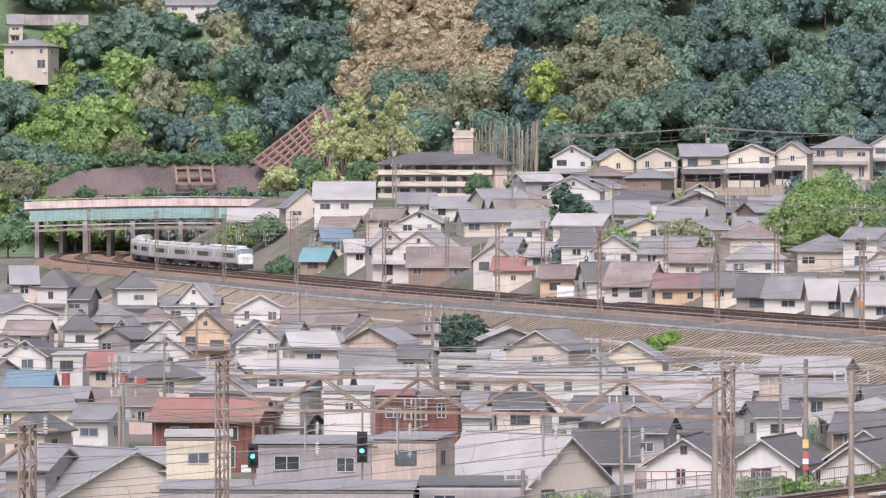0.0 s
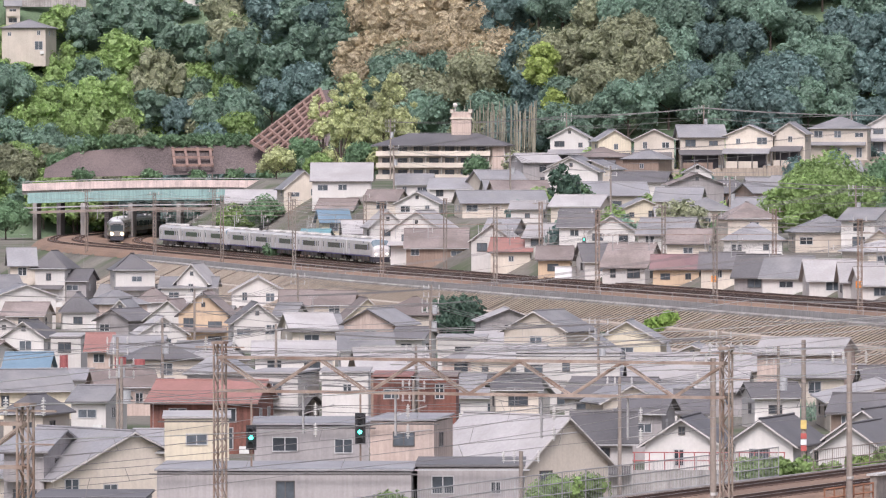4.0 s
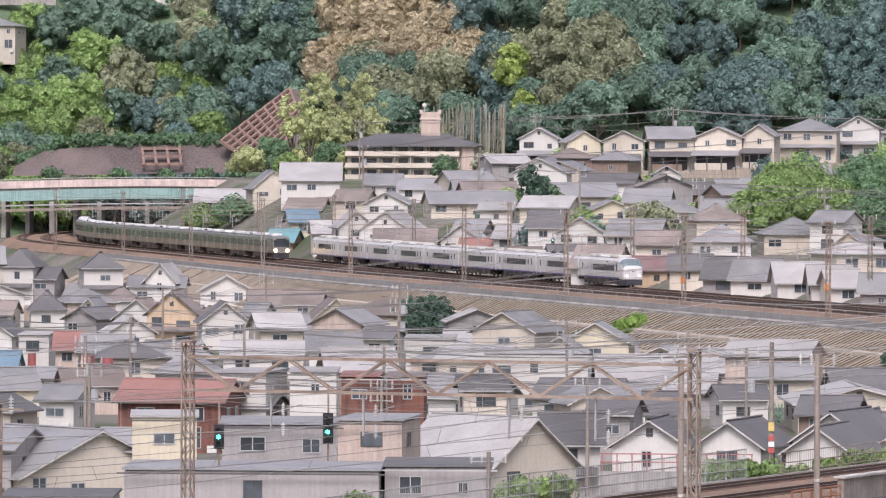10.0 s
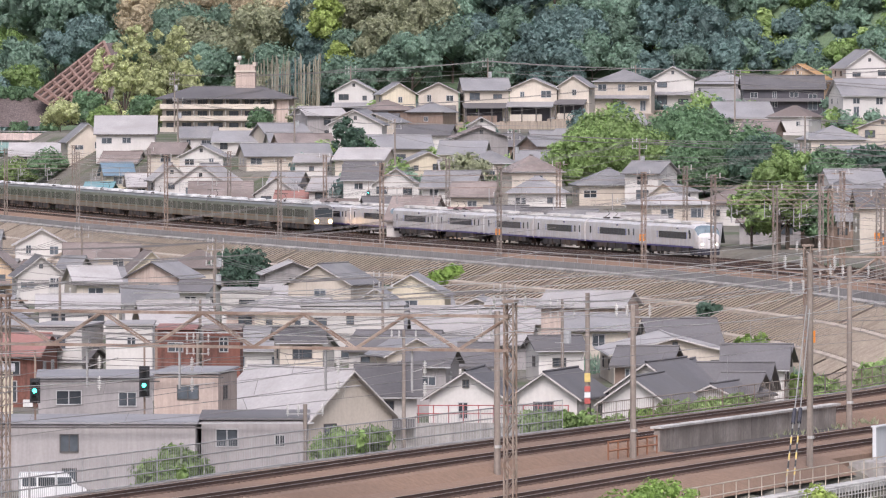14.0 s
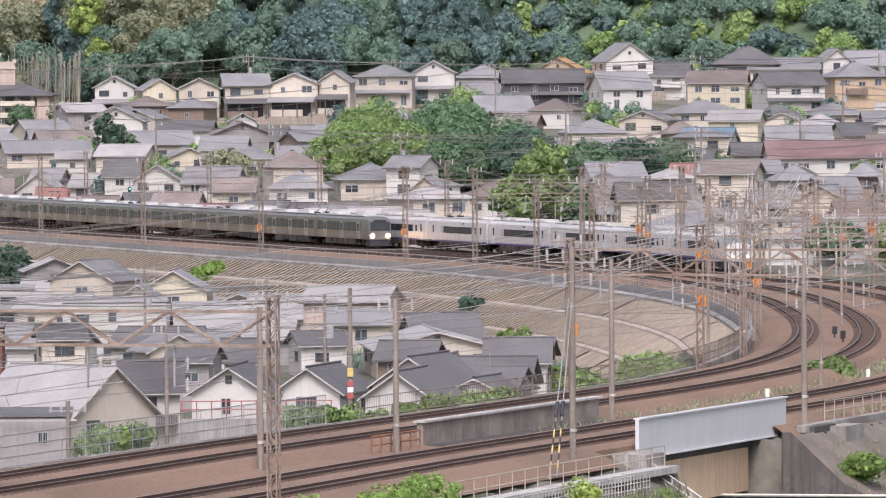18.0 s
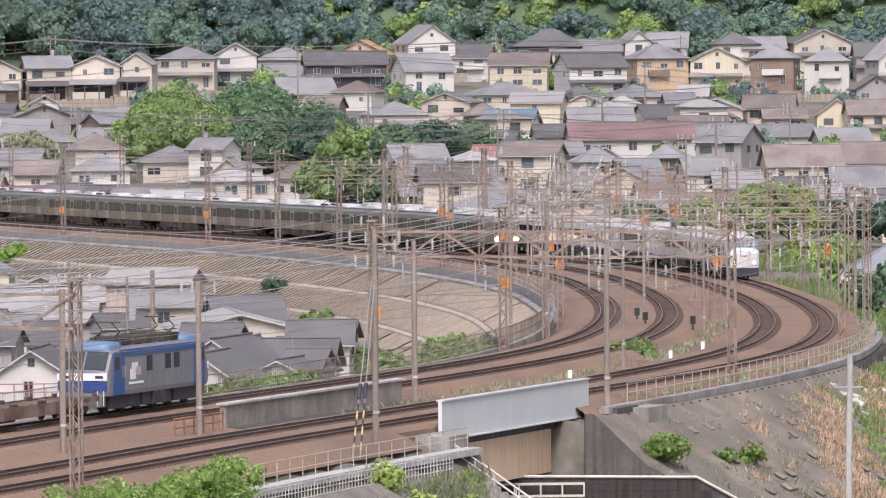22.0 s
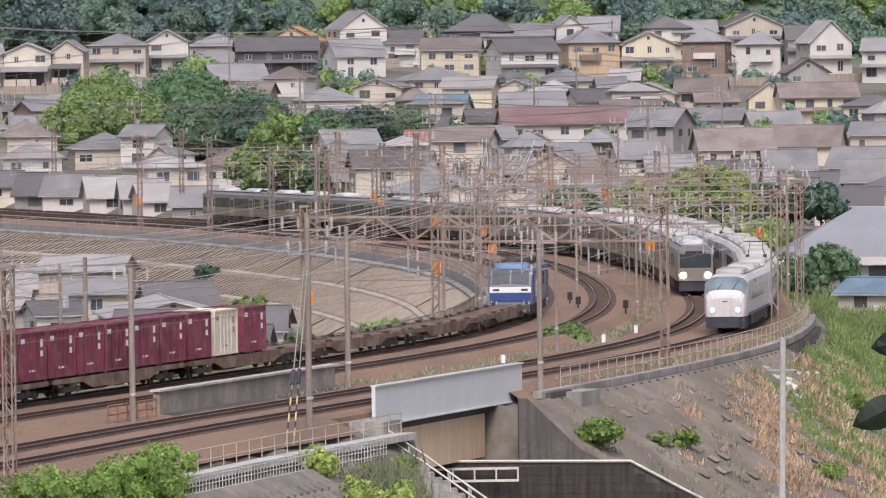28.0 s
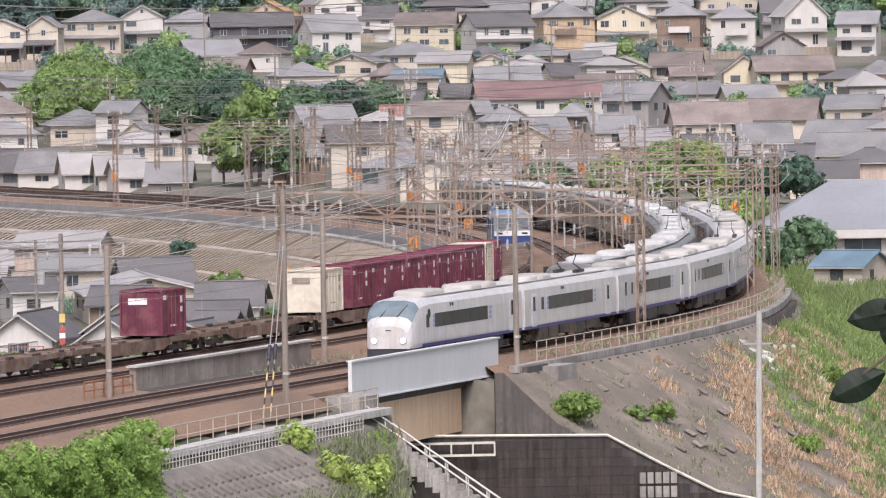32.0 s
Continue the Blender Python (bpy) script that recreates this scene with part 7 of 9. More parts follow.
via_run("lower_pipe", -152, -100, 1289.5, 4.3, 4.8, 0.4, MAST_GREY)
for i in range(11):
    boxes("pier", [(-150 + 4.6 * i, 1291.5, -4, -149.2 + 4.6 * i, 1299, 6.4)], CONC_DARK if i % 2 else CONCRETE, via)
via_run("upper_pipe", -152, -100, 1289.4, 5.3, 5.55, 0.25, GALV)
DARKSLOPE = mat("dark_shotcrete", (0.115, 0.09, 0.085), 0.95, 0, 0.25, 0.1, 2, 0.3, ((0.17, 0.13, 0.12), 0.08, 0.6), streak=0.4)
tagged(mesh("shotcrete_slope", [(-149, 1301, 11.2), (-99, 1301, 12.2), (-101, 1308, 17.6), (-128, 1308, 17.4), (-143, 1307, 16.2), (-149, 1304, 13)], [(0, 1, 2, 3, 4, 5)], DARKSLOPE), "dark brown shotcrete slope behind the viaduct", "slope", kind="structure")
grid = tagged(empty("slope_frame"), "reddish brown concrete grid frame on a steep slope", "slope frame", kind="structure")
FRAME_RED = mat("frame_red_brown", (0.24, 0.155, 0.125), 0.9, 0, 0.2, 0.3, 3, 0.2, ((0.15, 0.10, 0.085), 0.3, 0.6))
mesh("slope_face", [(-109, 1303, 17.8), (-100.5, 1296, 12.6), (-94, 1296, 15), (-93.5, 1322, 28.2), (-97, 1324, 28.2)], [(0, 1, 2, 3, 4)], DARKSLOPE, grid)
for i in range(9):
    t = i / 8
    a, b = Vector((-109 + 8.5 * t, 1302.6 - 7 * t, 17.9 - 5.0 * t)), Vector((-97.2 + 3.6 * t, 1323 - 26 * t * 0.55, 28.3 - 9 * t * 0.75))
    bm = bmesh.new()
    bar(bm, a, b, 0.38)
    part("frame_beam", bm, FRAME_RED, grid)
for i in range(9):
    t = i / 8
    a, b = Vector((-109, 1302.6, 18.1)).lerp(Vector((-97.2, 1323, 28.4)), t), Vector((-100.6, 1295.8, 13.0)).lerp(Vector((-93.6, 1310, 21.6)), t)
    bm = bmesh.new()
    bar(bm, a, b, 0.38)
    part("frame_beam", bm, FRAME_RED, grid)
for i in range(4):
    bm = bmesh.new()
    bar(bm, (-123.5 + 2.4 * i, 1300.5, 13.4), (-124.5 + 2.4 * i, 1306.5, 16.8), 0.35)
    part("frame_beam", bm, FRAME_RED, grid)
for i in range(3):
    bm = bmesh.new()
    bar(bm, (-124 - 0.3 * i, 1300.8 + 2.6 * i, 13.6 + 1.5 * i), (-116 - 0.3 * i, 1300.8 + 2.6 * i, 13.6 + 1.5 * i), 0.35)
    part("frame_beam", bm, FRAME_RED, grid)

# walls of the road up the hillside
for x0, y0, z0, x1, y1, z1, lab in ((-156, 1416, 41.5, -145, 1416.5, 45.4, "beige garden wall on the hillside"), (-168, 1424, 46.6, -154, 1424.6, 48.8, "grey concrete retaining wall of the hillside road")):
    tagged(boxes("hillside_wall", [(x0, y0, z0, x1, y1, z1)], CONCRETE), lab, "retaining wall", kind="structure")

# ---- warehouse outside the curve ----
wh = tagged(empty("warehouse", pose(79.0, 652, -4.5, 0, 0, -6)), "white warehouse with a broad grey gabled roof", "warehouse")
mesh("wall", [(-13, -9, -3), (22, -9, -3), (22, 9, -3), (-13, 9, -3), (-13, -9, 2.7), (22, -9, 2.7), (22, 9, 2.7), (-13, 9, 2.7)], [(0, 1, 5, 4), (1, 2, 6, 5), (2, 3, 7, 6), (3, 0, 4, 7), (4, 5, 6, 7)], WALLS["W"], wh)
v, f = join_slabs([((-14, -10, 2.6), (23, -10, 2.6), (23, 0, 7.2), (-6, 0, 7.2)), ((23, 0, 7.2), (-6, 0, 7.2), (-14, 10, 2.6), (23, 10, 2.6)), ((-14, 10, 2.6), (-14, -10, 2.6), (-6, 0, 7.2))], 0.25)
mesh("roof", v, f, mat("sheet_grey_blue", (0.25, 0.255, 0.27), 0.6, 0, 0.08, 0.2, 3, 0.05, streak=0.05), wh)
boxes("fascia", [(-14.1, -10.2, 1.9, 23.1, -10.0, 2.7)], WALLS["W"], wh)
for k in range(3):
    window(wh, -3 + 5.5 * k, -9.01, 0.6, 3.5, 1.2, 0, True)
boxes("canopy", [(-12, -11.5, -0.6, -4, -9, -0.4)], GALV, wh)
house(68.5, 596, -5.2, 4.6, 6, 1.9, 1.1, -30, "e", "C", "B", 901)

# ---- trees, woods, hedges and grass ----
def leaf_mat(name, color, dark=0.16, grain=2.6, gaps=True):
    """Foliage: colour varied leaf by leaf and in larger patches."""
    m = bpy.data.materials.new(name)
    m.use_nodes = True
    n, l = m.node_tree.nodes, m.node_tree.links
    b = n["Principled BSDF"]
    b.inputs["Roughness"].default_value = 0.6
    geo = n.new("ShaderNodeNewGeometry")
    oi = n.new("ShaderNodeObjectInfo")
    mr = n.new("ShaderNodeMapRange")
    mr.inputs[3].default_value, mr.inputs[4].default_value = 1 - dark, 1 + dark
    l.new(geo.outputs["Random Per Island"], mr.inputs[0])
    no = n.new("ShaderNodeTexNoise")
    no.inputs["Scale"].default_value, no.inputs["Detail"].default_value = 0.22, 3
    l.new(geo.outputs["Position"], no.inputs["Vector"])
    m2 = n.new("ShaderNodeMapRange")
    m2.inputs[1].default_value, m2.inputs[2].default_value, m2.inputs[3].default_value, m2.inputs[4].default_value = 0.3, 0.7, 0.8, 1.2
    l.new(no.outputs["Fac"], m2.inputs[0])
    m3 = n.new("ShaderNodeMapRange")
    m3.inputs[3].default_value, m3.inputs[4].default_value = 0.84, 1.16
    l.new(oi.outputs["Random"], m3.inputs[0])
    q = n.new("ShaderNodeMath")
    q.operation = "MULTIPLY"
    l.new(mr.outputs[0], q.inputs[0]), l.new(m2.outputs[0], q.inputs[1])
    q2 = n.new("ShaderNodeMath")
    q2.operation = "MULTIPLY"
    l.new(q.outputs[0], q2.inputs[0]), l.new(m3.outputs[0], q2.inputs[1])
    mix = n.new("ShaderNodeMix")
    mix.data_type, mix.blend_type = "RGBA", "MULTIPLY"
    mix.inputs["Factor"].default_value = 1
    mix.inputs["A"].default_value = (*color, 1)
    fine = n.new("ShaderNodeTexNoise")
    fine.inputs["Scale"].default_value, fine.inputs["Detail"].default_value = grain, 4
    l.new(geo.outputs["Position"], fine.inputs["Vector"])
    m4 = n.new("ShaderNodeMapRange")
    m4.inputs[1].default_value, m4.inputs[2].default_value, m4.inputs[3].default_value, m4.inputs[4].default_value = 0.35, 0.65, 0.72, 1.28
    l.new(fine.outputs["Fac"], m4.inputs[0])
    q3 = n.new("ShaderNodeMath")
    q3.operation = "MULTIPLY"
    l.new(q2.outputs[0], q3.inputs[0]), l.new(m4.outputs[0], q3.inputs[1])
    l.new(q3.outputs[0], mix.inputs["B"])
    bp = n.new("ShaderNodeBump")
    bp.inputs["Strength"].default_value, bp.inputs["Distance"].default_value = 0.5, 0.5 / grain
    l.new(fine.outputs["Fac"], bp.inputs["Height"])
    l.new(bp.outputs[0], b.inputs["Normal"])
    l.new(mix.outputs["Result"], b.inputs["Base Color"])
    tr = n.new("ShaderNodeBsdfTranslucent")
    l.new(mix.outputs["Result"], tr.inputs["Color"])
    ms = n.new("ShaderNodeMixShader")
    ms.inputs[0].default_value = 0.38
    l.new(b.outputs[0], ms.inputs[1]), l.new(tr.outputs[0], ms.inputs[2])
    if not gaps:
        l.new(ms.outputs[0], n["Material Output"].inputs[0])
        return m
    # ragged leaf edges: small gaps between the leaves of a clump
    hole = n.new("ShaderNodeTexNoise")
    hole.inputs["Scale"].default_value, hole.inputs["Detail"].default_value = grain * 0.8, 2
    off = n.new("ShaderNodeVectorMath")
    off.operation = "ADD"
    off.inputs[1].default_value = (31.7, 12.1, 5.3)
    l.new(geo.outputs["Position"], off.inputs[0])
    l.new(off.outputs[0], hole.inputs["Vector"])
    cut_at = n.new("ShaderNodeMath")
    cut_at.operation = "GREATER_THAN"
    cut_at.inputs[1].default_value = 0.455
    l.new(hole.outputs["Fac"], cut_at.inputs[0])
    clear, leafy = n.new("ShaderNodeBsdfTransparent"), n.new("ShaderNodeMixShader")
    l.new(cut_at.outputs[0], leafy.inputs[0])
    l.new(clear.outputs[0], leafy.inputs[1]), l.new(ms.outputs[0], leafy.inputs[2])
    l.new(leafy.outputs[0], n["Material Output"].inputs[0])
    return m


# distance haze painted into the wood's colours: dark and mid go paler and bluer
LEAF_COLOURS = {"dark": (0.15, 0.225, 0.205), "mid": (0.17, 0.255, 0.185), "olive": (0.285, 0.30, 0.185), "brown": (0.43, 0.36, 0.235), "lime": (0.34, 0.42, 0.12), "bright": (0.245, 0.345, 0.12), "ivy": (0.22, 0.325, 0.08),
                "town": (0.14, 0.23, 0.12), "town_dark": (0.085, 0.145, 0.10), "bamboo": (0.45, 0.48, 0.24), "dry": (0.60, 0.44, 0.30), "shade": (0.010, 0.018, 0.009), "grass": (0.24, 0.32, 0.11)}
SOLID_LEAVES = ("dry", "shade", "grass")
LEAF = {k: leaf_mat("leaf_" + k, c, gaps=k not in SOLID_LEAVES) for k, c in LEAF_COLOURS.items()}
LEAF_SOLID = {"leaf_" + k: LEAF[k] if k in SOLID_LEAVES else leaf_mat("leaf_mass_" + k, c, gaps=False) for k, c in LEAF_COLOURS.items()}
BARK = mat("bark", (0.085, 0.065, 0.05), 0.9, 0, 0.25, 0.5, 5, 0.3)
nrng = np.random.default_rng(4)


def cards(centres, normals, size, jitter=0.4):
    """Small leaf clumps: one bent quad each, facing roughly outwards."""
    n = len(centres)
    nn = normals + nrng.normal(0, jitter, (n, 3))
    nn /= np.linalg.norm(nn, axis=1)[:, None] + 1e-9
    a = np.cross(nn, nrng.normal(0, 1, (n, 3)))
    a /= np.linalg.norm(a, axis=1)[:, None] + 1e-9
    b = np.cross(nn, a)
    s = (size * nrng.uniform(0.6, 1.4, n))[:, None]
    v = np.stack([centres - a * s - b * s * 0.7, centres + a * s - b * s * 0.7 + nn * s * 0.3, centres + a * s + b * s * 0.7, centres - a * s + b * s * 0.7 + nn * s * 0.3], 1)
    return v.reshape(-1, 3)


def crown_points(lumps, per, rng):
    """Points over the upper, outer side of overlapping lumps (x, y, z, r)."""
    pts, nor = [], []
    for x, y, z, r in lumps:
        k = int(per * r * r)
        d = rng.normal(0, 1, (k, 3))
        d[:, 2] += 0.35
        d /= np.linalg.norm(d, axis=1)[:, None]
        p = np.array([x, y, z]) + d * r * rng.uniform(0.74, 1.10, k)[:, None]
        pts.append(p), nor.append(d)
    return np.vstack(pts), np.vstack(nor)


def lumps_of(radius, height, base, n, rng, flat=0.75):
    out = [(0, 0, base + (height - base) * 0.5, radius * 0.66)]
    for i in range(n):
        a = rng.uniform(0, 2 * math.pi)
        q = rng.uniform(0.0, 1.0)
        rr = radius * (0.72 * math.sqrt(1 - (2 * q - 0.8) ** 2 / 1.6))
        r = radius * rng.uniform(0.20, 0.36)
        out.append((rr * math.cos(a), rr * math.sin(a), base + r * 0.5 + (height - base - r * 1.3) * q, r))
    return out


CORE = bmesh.new()
bmesh.ops.create_icosphere(CORE, subdivisions=1, radius=1)
CORE_V = np.array([v.co for v in CORE.verts])
CORE_F = np.array([[v.index for v in f.verts] for f in CORE.faces])
CORE.free()


def tree_arrays(radius, height, base, n, per, size, seed):
    rng = np.random.default_rng(seed)
    lumps = lumps_of(radius, height, base, n, rng)
    p, nn = crown_points(lumps, per, rng)
    cv = cards(p, nn, size, 0.42)
    core = np.vstack([CORE_V * l[3] * 0.80 + np.array(l[:3]) for l in lumps])
    cf = np.vstack([CORE_F + i * len(CORE_V) for i in range(len(lumps))])
    return cv, core, cf


def crown_mesh(name, cv, core, cf, material):
    me = bpy.data.meshes.new(name)
    v = np.vstack([cv, core])
    nq = len(cv) // 4
    nl = nq * 4 + len(cf) * 3
    me.vertices.add(len(v))
    me.vertices.foreach_set("co", v.astype(np.float32).ravel())
    me.loops.add(nl)
    me.loops.foreach_set("vertex_index", np.concatenate([np.arange(nq * 4), (cf + len(cv)).ravel()]).astype(np.int32))
    me.polygons.add(nq + len(cf))
    me.polygons.foreach_set("loop_start", np.concatenate([np.arange(nq) * 4, nq * 4 + np.arange(len(cf)) * 3]).astype(np.int32))
    me.update(calc_edges=True)
    me.materials.append(material)
    if len(cf):
        me.materials.append(LEAF_SOLID[material.name])
        me.polygons.foreach_set("material_index", np.repeat([0, 1], [nq, len(cf)]).astype(np.int32))
        me.polygons.foreach_set("use_smooth", np.zeros(nq + len(cf), bool))
    return me


def trunk_mesh(radius, height, base, seed):
    rng = random.Random(seed)
    bm = bmesh.new()
    r = max(0.12, height * 0.022)
    bar(bm, (0, 0, -0.5), (0.1, 0, base + (height - base) * 0.4), r, 7, r * 0.5)
    for k in range(5):
        a = k * 1.26 + rng.random()
        z = base * 0.8 + k * (height - base) * 0.08
        bar(bm, (0, 0, z), (radius * 0.6 * math.cos(a), radius * 0.6 * math.sin(a), z + (height - base) * 0.35), r * 0.4, 5, r * 0.12)
    me = bpy.data.meshes.new("trunk")
    bm.to_mesh(me), bm.free()
    me.materials.append(BARK)
    return me


TREE_KINDS = {}


def tree(x, y, z, radius, height, leaf, seed=0, label="", name="tree", group="trees of the town", base=None, per=26, size=0.42):
    var = seed % 3
    key = (leaf, round(radius), round(height), var, per)
    if key not in TREE_KINDS:
        b = height * 0.25 if base is None else base
        cv, core, cf = tree_arrays(radius, height, b, 18, per, size, 100 + hash_of(key))
        TREE_KINDS[key] = (crown_mesh("crown", cv, core, cf, LEAF[leaf]), trunk_mesh(radius, height, b, seed))
    c, t = TREE_KINDS[key]
    g = tagged(empty(name, pose(x, y, z, 0, 0, (seed * 67) % 360)), label, "tree", group)
    for nm, me in (("crown", c), ("trunk", t)):
        ob = new(nm, me)
        ob.parent = g
    return g


def hash_of(key):
    return sum((i + 1) * ord(c) for i, c in enumerate(str(key))) % 9973


WORD = {"dark": "dark green broadleaf", "mid": "green broadleaf", "olive": "olive green flowering", "brown": "brownish flowering chinquapin", "lime": "fresh lime green", "bright": "bright green", "bamboo": "pale feathery bamboo", "grass": "pale green shrubby", "town": "green broadleaf", "town_dark": "dark green broadleaf"}

# the wooded hill: single trees in front, the rest joined
frng = random.Random(21)
front, rest = [], {}
row = 0
for dy in (2, 10, 19, 29, 40, 52, 66, 82, 100):
    x = -200 + frng.uniform(0, 6)
    while x < 175:
        foot = 1262 - 60 * float(smooth(20, 110, np.array(x))) + 70 * float(smooth(-30, -110, np.array(x)))
        y = foot + dy + frng.uniform(-4, 4)
        r = frng.uniform(4.2, 6.2) * (1 + 0.002 * dy)
        h = r * frng.uniform(1.9, 2.5)
        u = x * 1300 / y
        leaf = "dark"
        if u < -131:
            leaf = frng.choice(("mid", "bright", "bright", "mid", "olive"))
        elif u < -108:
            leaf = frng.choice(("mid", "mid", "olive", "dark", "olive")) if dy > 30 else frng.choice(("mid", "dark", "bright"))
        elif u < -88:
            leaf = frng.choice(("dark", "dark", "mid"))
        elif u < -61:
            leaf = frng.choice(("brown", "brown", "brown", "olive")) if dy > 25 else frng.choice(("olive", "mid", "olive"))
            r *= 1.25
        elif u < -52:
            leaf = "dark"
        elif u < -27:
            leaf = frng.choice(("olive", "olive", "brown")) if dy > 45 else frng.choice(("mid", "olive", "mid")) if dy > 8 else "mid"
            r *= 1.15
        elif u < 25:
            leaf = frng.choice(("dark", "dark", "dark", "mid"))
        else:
            leaf = frng.choice(("bright", "mid", "mid", "mid", "dark")) if dy < 60 else "dark"
            if dy < 45:
                r *= 0.75
                h = r * 1.15
        if (x < -150 and 1385 < y < 1412) or (-142 < x < -122 and 1424 < y < 1440):
            r, h, leaf = 3.2, 4.4, frng.choice(("bright", "bright", "mid"))
        if not (u < -92 and u > -108 and dy < 40) and not (-97 < u < -83 and dy < 36):
            if dy < 60 and len(front) < 260 and r > 3.5:
                front.append((x, y, r, h, leaf))
            else:
                rest.setdefault(leaf, []).append((x, y, r, h))
        x += r * frng.uniform(1.0, 1.35)
shrubs = []
for _ in range(300):
    shrubs.append((frng.uniform(-178, -118), frng.uniform(1345, 1412), "bright"))
for _ in range(560):
    x = frng.uniform(10, 150)
    shrubs.append((x, 1262 - 60 * float(smooth(20, 110, np.array(x))) + 78 * frng.random() ** 1.3, frng.choice(("mid", "bright", "mid", "dark", "grass"))))
for _ in range(150):
    shrubs.append((frng.uniform(-45, 115), frng.uniform(930, 1190), frng.choice(("mid", "bright", "dark"))))
for i, (x, y, r, h, leaf) in enumerate(front):
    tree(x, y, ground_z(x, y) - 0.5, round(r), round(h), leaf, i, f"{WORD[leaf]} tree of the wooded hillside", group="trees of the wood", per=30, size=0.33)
for leaf in ("bright", "mid", "grass", "dark"):
    tiny = tree_arrays(2.8, 3.4, 0.0, 5, 16, 0.36, 77)
    av, ac, af = [], [], []
    spots = [q for q in shrubs if q[2] == leaf]
    for k, ((x, y, _), z) in enumerate(zip(spots, terrain([q[0] for q in spots], [q[1] for q in spots]))):
        turn = np.array([[math.cos(k), -math.sin(k), 0], [math.sin(k), math.cos(k), 0], [0, 0, 1]]) * (0.7 + 0.6 * ((k * 37) % 100) / 100)
        av.append(tiny[0] @ turn.T + np.array([x, y, z - 0.4])), ac.append(tiny[1] @ turn.T + np.array([x, y, z - 0.4])), af.append(tiny[2] + k * len(tiny[1]))
    tagged(new("shrubbery", crown_mesh("shrubbery", np.vstack(av), np.vstack(ac), np.vstack(af), LEAF[leaf])), "light green shrubs covering the open hillside", "shrubs", kind="stuff")
for leaf, rows in rest.items():
    parts_v, parts_c, parts_f, off = [], [], [], 0
    kinds = [tree_arrays(5.0, 11.0, 2.0, 16, 17, 0.44, 300 + k) for k in range(4)]
    zs = terrain([r[0] for r in rows], [r[1] for r in rows])
    for k, ((x, y, r, h), z) in enumerate(zip(rows, zs)):
        cv, core, cf = kinds[k % 4]
        a = k * 1.7
        rot = np.array([[math.cos(a), -math.sin(a), 0], [math.sin(a), math.cos(a), 0], [0, 0, 1]]) * np.array([r / 5, r / 5, h / 11])[None, :]
        move = np.array([x, y, z - 0.5])
        parts_v.append(cv @ rot.T + move)
        parts_c.append(core @ rot.T + move)
        parts_f.append(cf + off)
        off += len(core)
    me = crown_mesh("woodland", np.vstack(parts_v), np.vstack(parts_c), np.vstack(parts_f), LEAF[leaf])
    tagged(new("woodland", me), f"dense {'pale' if leaf in ('bright', 'grass') else 'dark'} green woodland canopy on the hill", "woodland", kind="stuff")

# single trees that stand out
tree(-51.8, 1284, 24.5, 4, 12, "lime", 1, "fresh lime green tree at the edge of the wood", per=30, size=0.4)
tree(-49.2, 1276, 20.0, 3, 8, "lime", 2, "fresh lime green tree at the edge of the wood", per=30, size=0.4)
for i, (x, y, r, h, leaf) in enumerate(((-90.5, 1270, 4, 12, "bamboo"), (-86.5, 1266, 4, 10, "bamboo"), (-93, 1276, 4, 13, "bamboo"), (-84, 1275, 4, 13, "bamboo"), (-89, 1262, 3, 8, "bamboo"), (-96, 1284, 4, 12, "bamboo"), (-90, 1288, 4, 13, "bamboo"), (-86, 1286, 4, 12, "bamboo"), (-94, 1266, 4, 9, "bamboo"), (-82, 1268, 4, 9, "bamboo"), (-98, 1274, 4, 10, "bamboo"), (-86, 1296, 4, 13, "bamboo"))):
    tree(x + 5, y, ground_z(x + 5, y), 3, h + 7, leaf, i, "pale feathery bamboo clump at the wood's edge", "bamboo_clump", "bamboo", base=2.0, per=44, size=0.3)
stems = tagged(empty("bamboo_stems"), "grove of thin grey bamboo stems under the wood", "bamboo", kind="stuff")
bm = bmesh.new()
for i in range(70):
    x = -66 + 14 * frng.random()
    bar(bm, (x, 1258 + 6 * frng.random(), 11), (x + frng.uniform(-0.5, 0.5), 1261, 22 + 4 * frng.random()), 0.09, 4)
part("stem", bm, mat("bamboo_stem", (0.24, 0.22, 0.16), 0.6), stems)
